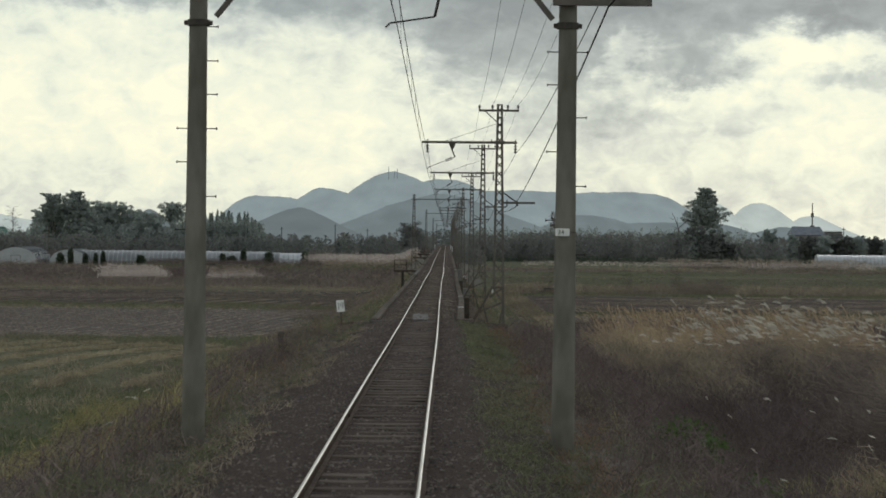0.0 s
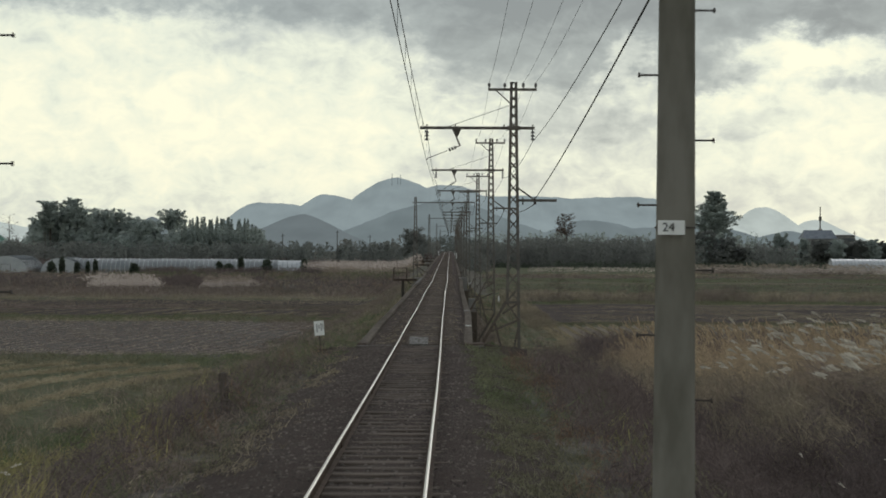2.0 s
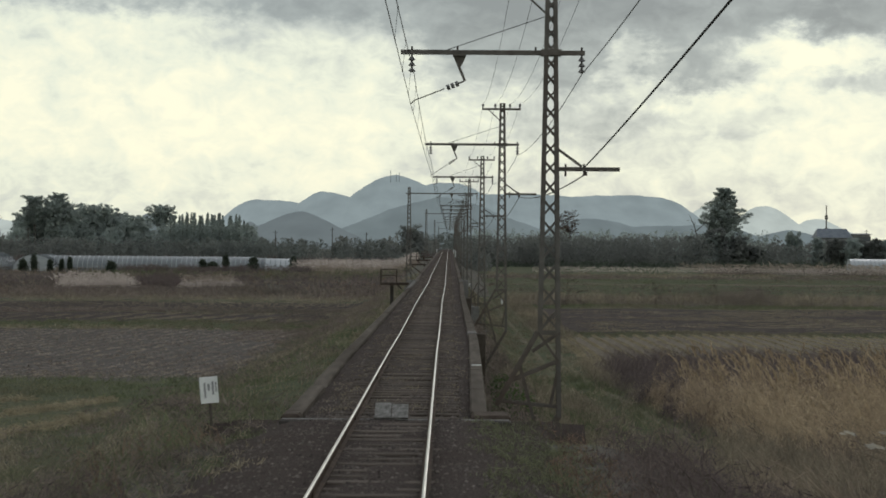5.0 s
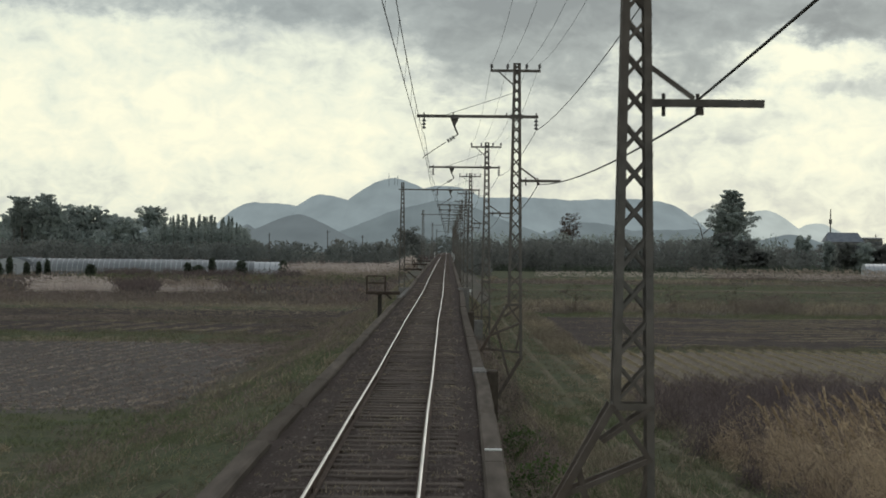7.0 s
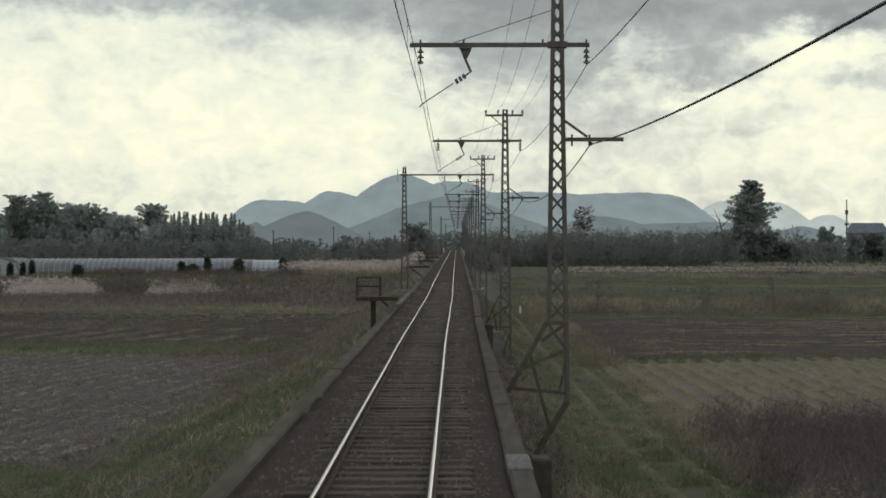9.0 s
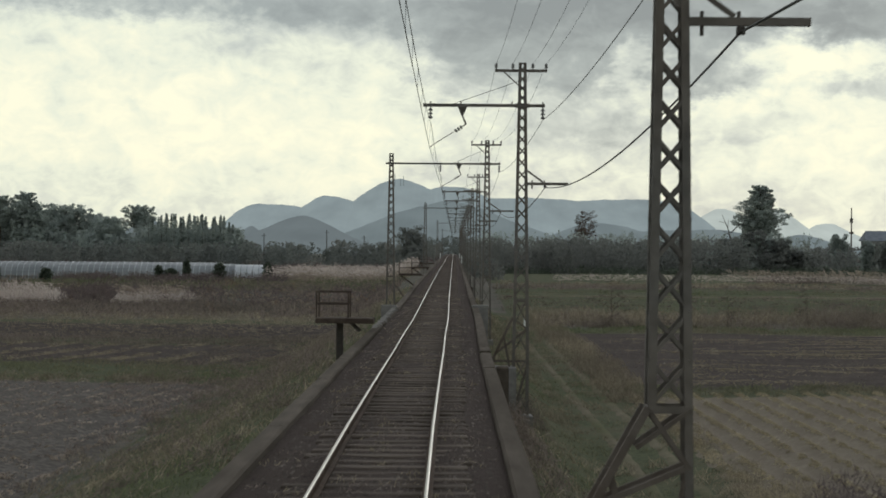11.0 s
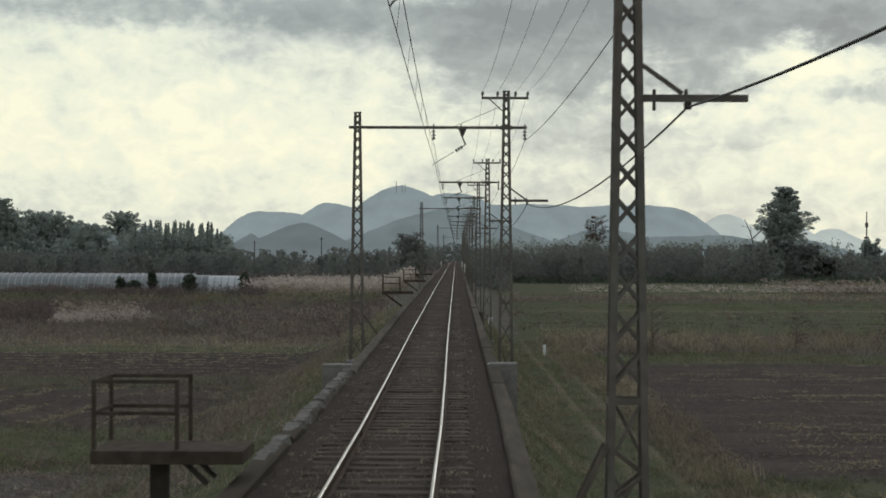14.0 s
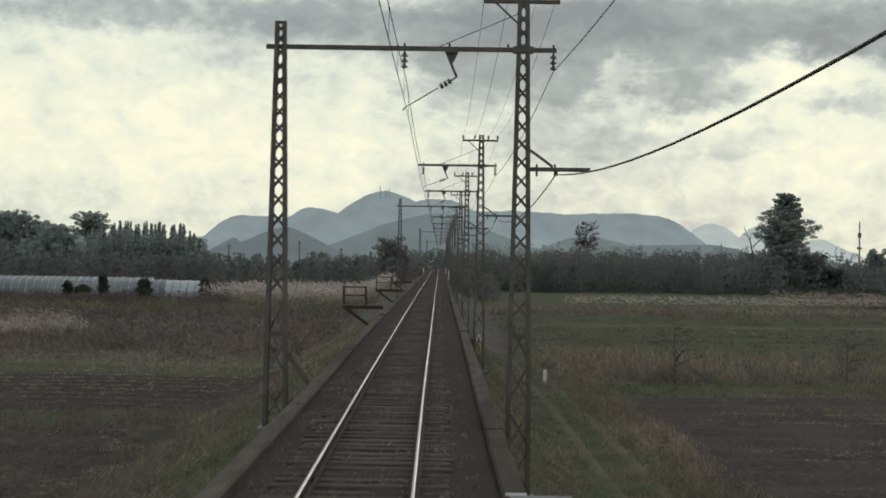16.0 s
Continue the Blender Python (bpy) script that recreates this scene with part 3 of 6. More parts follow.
for side in (-1, 1):
    ln = rail_line(side)
    rail = part("rail", sweep(Build(), ln, [(-0.055, -0.14), (0.055, -0.14), (0.055, -0.128), (0.008, -0.113), (0.008, -0.04), (0.030, -0.03), (0.030, -0.006), (-0.030, -0.006), (-0.030, -0.03), (-0.008, -0.04), (-0.008, -0.113), (-0.055, -0.128)]), M_RUST, track, "rusty brown rail with polished head")
    part("rail_head", sweep(Build(), ln, [(-0.0185, -0.0058), (0.0185, -0.0058), (0.0165, 0.0), (-0.0165, 0.0)]), M_RAIL, rail, "polished steel running surface", True)
    for k in range(5, 26):
        x, y, z = ln[k]
        part("fishplate", Build().bar((x - side * 0.016, y - 0.22, z - 0.07), (x - side * 0.016, y + 0.22, z - 0.07), 0.02, 0.075), M_RUST, rail)


def sleeper_shape(b, y, dx, turn, w=0.20, lift=0.0):
    c, s = math.cos(turn), math.sin(turn)
    hx, hy, ch = 0.98, w / 2, 0.015
    vs = []
    for z, k in ((-0.27 + lift, 0), (-0.155 + lift, 0), (-0.14 + lift, ch)):
        for px, py in ((-hx + k, -hy + k), (hx - k, -hy + k), (hx - k, hy - k), (-hx + k, hy - k)):
            vs.append((dx + px * c - py * s, y + px * s + py * c, z))
    fs = [(8, 9, 10, 11)]
    for lo in (0, 4):
        fs += [(lo + i, lo + (i + 1) % 4, lo + 4 + (i + 1) % 4, lo + 4 + i) for i in range(4)]
    return b.add(vs, fs)


near_sleeper = [sleeper_shape(Build(), 0, 0, 0, w).mesh("sleeper", M_SLEEPER) for w in (0.19, 0.21, 0.23)]
far_sleepers, sr = Build(), random.Random(11)
for k in range(int(-20 / S_PITCH), int(560 / S_PITCH)):
    y = k * S_PITCH
    dx, turn, lift = sr.uniform(-0.05, 0.05), sr.uniform(-0.018, 0.018), sr.uniform(-0.014, 0.004)
    if 20 <= y < 212:
        ob = part("sleeper", near_sleeper[k % 3], None, track)
        ob.matrix_basis = pose(dx, y + sr.uniform(-0.03, 0.03), float(grade(y)) + lift, 0, 0, math.degrees(turn))
    else:
        sleeper_shape(far_sleepers, y, dx, turn, 0.2, float(grade(y)) + lift)
tagged(part("sleepers_beyond", far_sleepers, M_SLEEPER, track), "weathered timber sleepers farther along", kind="stuff")

# ------------------------------------------------------------------ kerb walls of the walled bed
kr = random.Random(21)
for nm, x0, x1, ztop in (("kerb_wall", -1.0, -1.0, -0.10), ("kerb_wall", 1.0, 1.0, -0.10)):
    wall = base(nm, 0, 0, 0, "worn concrete kerb wall edging the track bed", "kerb wall", kind="structure")
    nm_side = x0
    y = BRIDGE + (0.0 if x0 < 0 else 0.6)
    k = 0
    while y < 640:
        ln = kr.uniform(5.0, 9.5) if y < 330 else 31.0
        low0 = kr.uniform(-0.014, 0.008)
        jx = kr.uniform(-0.005, 0.005)
        b = Build()
        # several short lengths with a broken upper edge
        m = int(ln / 0.8) if y < 330 else 8
        ring = []
        for i in range(m + 1):
            yy = y + ln * i / m - (0.012 if i == m else 0)
            e = [kr.uniform(-0.002, 0.002) for _ in range(4)]
            low = low0 + float(grade(yy))
            x0, x1 = (float(kerb_l(yy)) - 0.27, float(kerb_l(yy))) if nm_side < 0 else (float(kerb_r(yy)), float(kerb_r(yy)) + 0.27)
            if kr.random() < 0.03 or (nm_side < 0 and 168 < yy < 187 and kr.random() < 0.6):
                e[1] -= 0.05
                e[2] -= 0.10
            ring.append([(x0 + jx, yy, -4.9), (x0 + jx + e[0], yy, ztop + low - 0.03 + e[1]), (x0 + jx + 0.03, yy, ztop + low + e[1]), (x1 + jx - 0.03, yy, ztop + low + e[2]), (x1 + jx + e[3], yy, ztop + low - 0.03 + e[2]), (x1 + jx, yy, -4.9)])
        vs = [p for r in ring for p in r]
        fs = [(i * 6 + q, i * 6 + q + 1, i * 6 + q + 7, i * 6 + q + 6) for i in range(m) for q in range(5)]
        fs += [tuple(range(6))[::-1], tuple(range(m * 6, m * 6 + 6))]
        b.add(vs, fs)
        part("wall_section", b, M_CONC, wall)
        y += ln
        k += 1
    part("wall_section", Build().box(x0, x1, y, 900, -4.9, ztop + 1.33, 0.03), M_CONC, wall)
part("repair_patch", Build().box(1.383, 1.668, 102.6, 104.2, -0.62, -0.218, 0.02), M_LUMP, wall, "paler repaired length of kerb")
lr = random.Random(77)
yy = 166.2
while yy < 186.6:
    # crumbling, lichen-pale lengths lying along the top of the kerb
    ln = lr.uniform(0.7, 2.3)
    lump, m, ring = Build(), max(5, int(ln / 0.16)), []
    for i in range(m + 1):
        yk = yy + ln * i / m
        xk, gz = float(kerb_l(yk)), float(grade(yk))
        end = min(1.0, 0.35 + 2.2 * min(i, m - i) / m)
        lo_, hi_ = -0.27 + lr.uniform(-0.03, 0.03), -0.03 + lr.uniform(-0.07, 0.02)
        tops = [gz - 0.105 + (0.035 + lr.uniform(-0.018, 0.022)) * end for _ in range(3)]
        ring += [(xk + lo_, yk, gz - 0.26), (xk + lo_ * 0.93, yk, tops[0] - 0.01), (xk + (lo_ + hi_) / 2 + lr.uniform(-0.02, 0.02), yk, tops[1]), (xk + hi_ - 0.02, yk, tops[2] - 0.012), (xk + hi_ + 0.025, yk, gz - 0.24)]
    lump.add(ring, [(i * 5 + q, i * 5 + q + 1, i * 5 + q + 6, i * 5 + q + 5) for i in range(m) for q in range(4)] + [(4, 3, 2, 1, 0), tuple(m * 5 + q for q in range(5))])
    part("crumbled_length", lump, M_LUMP, wall, "crumbling lichen-pale length of kerb")
    yy += ln + lr.uniform(0.05, 0.7)
# end sill and cover plate where the bed begins
sill = base("deck_end_sill", 0.0, BRIDGE - 0.35, float(grade(BRIDGE)), "dark concrete end sill across the track bed", "end sill", kind="structure")
part("sill", Build().box(-1.71, 1.76, -0.30, 0.0, -1.4, -0.15, 0.03), M_DARKSTEEL, sill)
part("step_block", Build().box(1.17, 1.76, 0.01, 0.9, -1.2, -0.10, 0.04), M_BROWNSTEEL, sill)
part("step_block", Build().box(-1.71, -1.42, 0.01, 1.0, -1.2, -0.10, 0.04), M_BROWNSTEEL, sill)
plate = base("cover_plate", -0.03, BRIDGE - 0.8, float(grade(BRIDGE)) - 0.13, "pale cover boards propped on the sleepers", "cover plate")
part("board", Build().box(-0.25, -0.005, 0, 0.5, 0, 0.035, 0.006), M_LUMP, plate)
part("board", Build().box(0.005, 0.25, 0, 0.46, 0.004, 0.039, 0.006), M_LUMP, plate)
plate.rotation_euler = (radians(22), 0, 0)

# pier heads wider than the bed
for px, y in ((-1.80, 186.45), (1.855, 187.2)):
    pier = base("pier_head", px, y, FIELD + float(grade(y)), "square grey concrete pier head outside the kerb", "pier", "pier heads")
    part("block", Build().box(-0.31, 0.31, 0, 0.55, -2.2, 2.54, 0.02), M_CONC_PALE, pier)
    part("cap", Build().box(-0.315, 0.315, -0.006, 0.556, 2.542, 2.60, 0.012), M_CONC_PALE, pier)
for y in (104.6, 147.0, 233.0):
    pier = base("buttress", 1.82, y, FIELD + float(grade(y)), "narrow concrete buttress against the kerb wall", "buttress", "buttresses")
    part("block", Build().box(-0.12, 0.14, 0, 0.55, -2.2, 2.42, 0.03), M_CONC, pier)


# ------------------------------------------------------------------ lattice masts
def insulator(b, x, y, z, n=3, r=0.075):
    """A string of discs hanging from z."""
    prof = [(0.015, z - 0.02 - 0.11 * n)]
    for i in range(n):
        zz = z - 0.02 - 0.11 * (n - i)
        prof += [(0.02, zz + 0.01), (r, zz + 0.025), (r * 0.85, zz + 0.045), (0.025, zz + 0.09)]
    prof.append((0.015, z))
    return b.lathe(x, y, prof, 10)


HALF_BASE, HALF_TOP = 0.235, 0.105


def half_at(h, height):
    """Half width of a mast at h above the field."""
    return HALF_BASE + (HALF_TOP - HALF_BASE) * min(1, max(0, (h - 2.0) / (height - 2.0)))


BARS = {}


def lattice(mast, height, near=False, foot=0.0, raked=False):
    """Four angle legs with crossed lacing on the four faces."""
    for sx in (-1, 1):
        for sy in (-1, 1):
            b = Build()
            for h0, h1 in ((3.36, height),) if raked and sx < 0 else ((1.76, height),) if raked else ((foot - 0.2, 2.0), (2.0, height)):
                a0, a1 = half_at(h0, height), half_at(h1, height)
                p, q = (sx * a0, sy * a0, h0), (sx * a1, sy * a1, h1)
                t, w = 0.012, 0.075
                b.bar((p[0] - sx * w / 2, p[1], p[2]), (q[0] - sx * w / 2, q[1], q[2]), w, t, (0, 1, 0))
                b.bar((p[0], p[1] - sy * w / 2, p[2]), (q[0], q[1] - sy * w / 2, q[2]), w, t, (1, 0, 0))
            part("leg", b, M_STEEL, mast)
    levels, h = [], 3.41 if raked else foot + 0.25
    while h < height - 0.1:
        levels.append(h)
        h += (0.85 if h < 3.4 else 2.15 * half_at(h, height) + 0.02)
    levels.append(height - 0.05)
    joined = Build()
    for face in range(4):
        f = -1 if face in (0, 2) else 1
        for i, (h0, h1) in enumerate(zip(levels, levels[1:])):
            a0, a1 = half_at(h0, height), half_at(h1, height)
            for s in (1, -1) if h0 > 3.4 else ((1,) if (i + face) % 2 else (-1,)):
                off = 0.012 if s > 0 else 0.028
                if face < 2:
                    ends_ = ((-s * a0, f * (a0 - off), h0), (s * a1, f * (a1 - off), h1), (0, 1, 0))
                else:
                    ends_ = ((f * (a0 - off), -s * a0, h0), (f * (a1 - off), s * a1, h1), (1, 0, 0))
                if not near:
                    joined.bar(ends_[0], ends_[1], 0.036, 0.01, ends_[2])
                    continue
                key = (height, round(foot, 2), face, i, s)
                if key not in BARS:
                    BARS[key] = Build().bar(ends_[0], ends_[1], 0.036, 0.01, ends_[2]).mesh("lacing_bar", M_STEEL)
                part("lacing_bar", BARS[key], None, mast)
        a = half_at(3.4, height)
        p, q = ((-a, f * a, 3.4), (a, f * a, 3.4)) if face < 2 else ((f * a, -a, 3.4), (f * a, a, 3.4))
        part("tie_plate", Build().bar(p, q, 0.012, 0.07), M_STEEL, mast)
    if not near:
        tagged(part("lacing", joined, M_STEEL, mast), kind="stuff")
    t = HALF_TOP
    part("cap", Build().box(-t - 0.01, t + 0.01, -t - 0.01, t + 0.01, height - 0.012, height + 0.02), M_STEEL, mast)
    fx = -0.66 if raked else 0.0
    part("footing", Build().box(fx - 0.36, fx + 0.36, -0.36, 0.36, foot - 0.5, foot + 0.2, 0.04), M_CONC_PALE, mast)


WIRE_X, WIRE_Z, MESS_Z = 0.10, 5.26, 5.86


def cantilever(mast, mx, ah, end_x=-0.12):
    """The arm over the track with its pull-off."""
    b = Build().box(end_x - mx, 0.66, -0.05, 0.05, ah - 0.045, ah + 0.045, 0.004)
    b.box(-0.2, 0.2, -0.16, 0.16, ah - 0.06, ah + 0.06)
    arm = part("cross_arm", b, M_STEEL, mast, "horizontal steel arm across the track")
    part("hanger_bracket", Build().add([(0.86 - mx + x, y, z) for y in (-0.012, 0.012) for x, z in ((0.0, ah - 0.05), (0.26, ah - 0.05), (0.24, ah - 0.12), (0.15, ah - 0.30), (0.10, ah - 0.30))],
                [(0, 1, 2, 3, 4), (9, 8, 7, 6, 5), (0, 5, 6, 1), (1, 6, 7, 2), (2, 7, 8, 3), (3, 8, 9, 4), (4, 9, 5, 0)]).bar((0.98 - mx, 0, ah - 0.28), (1.10 - mx, 0, ah - 0.56), 0.05).bar((0.86 - mx, 0, ah - 0.02), (1.12 - mx, 0, ah - 0.02), 0.14, 0.12), M_STEEL, arm)
    z0 = WIRE_Z - FIELD
    p, q = Vector((1.09 - mx, 0, ah - 0.56)), Vector((WIRE_X - mx, 0, z0 + 0.06))
    d = (q - p).normalized()
    rod = part("pull_off_rod", Build().rod(p, p + d * 0.2, 0.016).rod(p + d * 0.42, q, 0.011).rod(q, q - Vector((0.06, 0, 0.07)), 0.012), M_DARKSTEEL, arm)
    bi = Build()
    for i in range(3):
        c = p + d * (0.16 + 0.09 * i)
        bi.rod(c - d * 0.03, c + d * 0.03, 0.06, 0.05, 8)
    part("insulator", bi, M_PORC, rod, "grey porcelain insulator")
    bi = Build()
    insulator(bi, 0.06 - mx, 0, ah - 0.05, 3)
    part("insulator", bi, M_PORC, arm, "grey porcelain insulator")
    bi = Build()
    insulator(bi, 0.60, 0, ah - 0.05, 3)
    part("insulator", bi, M_PORC, arm, "grey porcelain insulator")
    for x in (0.06 - mx, 0.60, -0.3, 0.95 - mx):
        part("bolt", Build().rod((x, 0, ah + 0.03), (x, 0, ah + 0.11), 0.02), M_DARKSTEEL, arm)
    # guy wire from the arm up to the mast
    part("stay_wire", Build().rod((0.75 - mx, 0.02, ah + 0.05), (-0.1, 0.02, ah + 0.72), 0.008, n=5), M_WIRE, arm)


def feeder_bracket(mast, bh, reach=1.40):
    b = Build().box(0.16, reach, -0.05, 0.05, bh - 0.04, bh + 0.04, 0.004)
    b.bar((0.16, 0, bh + 0.38), (0.62, 0, bh + 0.05), 0.05)
    br = part("feeder_bracket", b, M_STEEL, mast, "short steel bracket with a diagonal strut")
    part("bolt", Build().rod((0.30, 0, bh - 0.14), (0.30, 0, bh + 0.10), 0.02), M_DARKSTEEL, br)
    part("bolt", Build().rod((0.66, 0, bh - 0.12), (0.66, 0, bh + 0.1), 0.02), M_DARKSTEEL, br)


def top_arm(mast, th):
    b = Build().box(-0.80, 0.72, -0.04, 0.04, th - 0.04, th + 0.04, 0.004)
    b.bar((-0.55, 0, th - 0.03), (-0.09, 0, th - 0.45), 0.035)
    ta = part("top_arm", b, M_STEEL, mast, "short upper steel cross-arm")
    for x in (-0.77, -0.28, 0.30, 0.69):
        part("insulator", Build().lathe(x, 0, [(0.02, th + 0.04), (0.02, th + 0.08), (0.05, th + 0.09), (0.04, th + 0.15), (0.05, th + 0.16), (0.03, th + 0.21)], 8), M_PORC, ta)


def splay(mast, rows):
    """Raking struts towards the track at the foot of a mast, each a part."""
    for k, (p, q, w) in enumerate(rows):
        for sy in (-1, 1):
            yy = sy * (0.225 - 0.009 * k)
            part("raking_strut", Build().bar((p[0], yy, p[1]), (q[0], yy, q[1]), w), M_RUSTED, mast)


FOOT = [((-0.22, 3.42), (-1.02, 1.98), 0.075), ((-0.19, 3.37), (0.19, 2.83), 0.045), ((0.20, 3.40), (-0.33, 3.03), 0.045), ((0.19, 2.85), (-0.72, 2.47), 0.055),
        ((-0.58, 2.80), (-0.15, 1.16), 0.06), ((0.20, 2.80), (0.04, 1.98), 0.04), ((-0.95, 2.06), (0.2, 1.95), 0.05), ((0.21, 1.80), (-0.68, 0.28), 0.095)]
FOOT_B = [((-0.24, 2.9), (-0.85, 1.62), 0.055), ((-0.50, 2.4), (-0.22, 0.9), 0.05), ((0.22, 2.6), (-0.75, 1.85), 0.045), ((-0.85, 1.64), (0.24, 1.64), 0.045), ((0.24, 1.64), (-0.10, 0.5), 0.05), ((-0.24, 2.9), (0.22, 2.55), 0.04)]
# masts along the track: x, then heights of top, arm and feeder bracket
MASTS = [(2.78, 10.29, 8.87, 6.60), (2.88, 10.74, 9.13, 7.18), (2.74, 10.33, 9.10, 6.82), (2.41, 10.25, 9.08, 6.72), (2.51, 10.12, 8.84, 6.72)]
MASTS += [(2.42, 10.15, 9.0, 6.75)] * (len(MAST_Y) - len(MASTS))
for i, y in enumerate(MAST_Y):
    mx, height, ah, bh = MASTS[i]
    gantry = i in (3, 6, 10, 14)
    gy = float(grade(y))
    mast = base("lattice_mast", mx, y, FIELD + gy, "grey steel lattice catenary mast beside the track", "catenary mast", "masts along the track")
    foot = float(ground_z(mx, y)) - FIELD - gy
    lattice(mast, height, i < 5, foot, i < 2)
    cantilever(mast, mx, ah, end_x=-2.68 if gantry else -0.16)
    feeder_bracket(mast, bh, 1.36)
    top_arm(mast, height - 0.21)
    if i < 2:
        splay(mast, FOOT)
    if i == 2:
        splay(mast, FOOT_B)
        ped = base("mast_pedestal", mx - 0.485, y - 0.5, FIELD + gy, "plain grey concrete pedestal under the mast strut", "pedestal")
        part("block", Build().box(-0.345, 0.345, -0.3, 0.9, -1.9, 1.49, 0.03), M_CONC_PALE, ped)
    if gantry:
        lm = base("lattice_mast", -2.40, y, FIELD + gy, "grey steel lattice mast carrying a gantry beam", "catenary mast", "masts along the track")
        lattice(lm, 9.56, i == 3, float(ground_z(-2.40, y)) - FIELD - gy)
        splay(lm, [((0.22, 3.0), (0.72, 2.3), 0.055), ((0.72, 2.3), (0.22, 2.0), 0.05)])


# ------------------------------------------------------------------ concrete poles with a cross beam
def concrete_pole(x, lean, pegs, label):
    p = base("concrete_pole", x, 28.4, -0.75, label, "utility pole", "concrete poles")
    part("shaft", Build().lathe(0, 0, [(0.164, -0.6), (0.157, 0.6), (0.147, 2.0), (0.133, 4.2), (0.120, 6.3), (0.108, 8.2)], 20), M_POLE, p, smooth=True)
    for z, sx in pegs:
        b = Build().rod((sx * 0.12, 0, z), (sx * 0.265, 0, z), 0.008, n=6).rod((sx * 0.258, 0, z), (sx * 0.272, 0, z), 0.02, n=6)
        part("climbing_peg", b, M_DARKSTEEL, p)
    part("band", Build().lathe(0, 0, [(0.150, 6.02), (0.150, 6.10)], 16).box(-0.19, 0.19, -0.03, 0.03, 6.03, 6.09), M_DARKSTEEL, p)
    p.rotation_euler = (0, radians(lean), 0)
    return p


concrete_pole(-2.58, 0.25, [(6.01, 1), (5.55, 1), (5.10, 1), (4.64, 1), (4.64, -1), (4.19, -1), (3.73, 1), (3.28, -1), (2.82, 1), (2.36, -1)], "weathered grey concrete pole with climbing pegs")
pr = concrete_pole(2.39, 0.2, [(5.71, 1), (5.71, -1), (5.27, -1), (4.83, 1), (4.37, -1), (3.91, 1), (3.45, -1), (2.99, 1), (2.53, -1), (2.07, 1)], "grey concrete pole with climbing pegs and a number plate")
plate24 = part("number_plate", Build().box(-0.142, 0.046, -0.186, -0.176, 3.24, 3.34), M_WHITE, pr, "white enamel number plate")
txt = bpy.data.curves.new("numeral", "FONT")
txt.body, txt.size, txt.align_x, txt.align_y, txt.extrude = "24", 0.088, "CENTER", "CENTER", 0.0015
tob = new("numeral", txt)
tob.data.materials.append(M_BLACK)
tob.parent = plate24
tob.matrix_basis = pose(-0.068, -0.1885, 3.29, 90, 0, -4)
part("strap", Build().lathe(0, 0, [(0.150, 3.285), (0.150, 3.297)], 16), M_DARKSTEEL, pr)
beam = base("portal_beam", 0, 28.4, 0, "steel beam across the track between two concrete poles", "portal beam")
part("channel", Build().box(-2.75, 2.8, -0.22, -0.16, 6.22, 6.36).box(-2.75, 2.8, 0.16, 0.22, 6.22, 6.36), M_STEEL, beam)
part("brace", Build().bar((-2.3, -0.15, 5.38), (-1.6, -0.15, 6.25), 0.07), M_STEEL, beam)
part("brace", Build().bar((2.2, -0.15, 5.38), (1.5, -0.15, 6.25), 0.07), M_STEEL, beam)
part("feeder_arm", Build().box(2.2, 3.52, -0.2, -0.12, 5.57, 5.67, 0.005), M_STEEL, beam)
part("pull_off_rod", Build().rod((0.62, 0, 5.42), (0.02, 0, 5.33), 0.012).rod((0.62, 0, 5.42), (0.8, 0, 6.25), 0.02).rod((0.02, 0, 5.33), (-0.04, 0, 5.27), 0.012), M_DARKSTEEL, beam)
part("insulator", insulator(Build(), 0.04, 0, 6.24, 3), M_PORC, beam)


# ------------------------------------------------------------------ wires
def sagged(p, q, sag, n=14):
    p, q = Vector(p), Vector(q)
    return [p.lerp(q, i / n) - Vector((0, 0, 4 * sag * (i / n) * (1 - i / n))) for i in range(n + 1)]


stations = [-14.0, 28.4] + MAST_Y
wires = base("overhead_line", 0, 0, 0, "overhead contact line with messenger wire and droppers", "overhead line")
contact, messenger, drops, clamps = Build(), Build(), Build(), Build()
for i, (a, b_) in enumerate(zip(stations, stations[1:])):
    xa, xb = (0.17 if i % 2 else 0.09), (0.09 if i % 2 else 0.17)
    ga, gb = float(grade(a)), float(grade(b_))
    contact.wire(sagged((xa - 0.05, a, WIRE_Z + ga), (xb - 0.05, b_, WIRE_Z + gb), 0.03, 6), 0.0065 if a < 350 else 0.009)
    ms = sagged((0.10, a, MESS_Z + ga), (0.10, b_, MESS_Z + gb), 0.26, 16)
    messenger.wire(ms, 0.0065 if a < 350 else 0.009)
    n = int((b_ - a) / 5)
    for k in range(n):
        f = (k + 0.5) / n
        y = a + (b_ - a) * f
        gf = ga + (gb - ga) * f
        zc, zm = WIRE_Z + gf - 4 * 0.03 * f * (1 - f), MESS_Z + gf - 4 * 0.26 * f * (1 - f)
        x = xa + (xb - xa) * f - 0.05
        drops.rod((x, y, zc), (0.10, y, zm), 0.003, n=4, caps=False)
        clamps.rod((x, y - 0.02, zc), (x, y + 0.02, zc), 0.010, n=6)
        clamps.rod((0.10, y - 0.03, zm), (0.10, y + 0.03, zm), 0.013, n=6)
part("contact_wire", contact, M_WIRE, wires)
part("messenger_wire", messenger, M_WIRE, wires)
tagged(part("droppers", drops, M_WIRE, wires), kind="stuff")
tagged(part("clamps", clamps, M_DARKSTEEL, wires), kind="stuff")

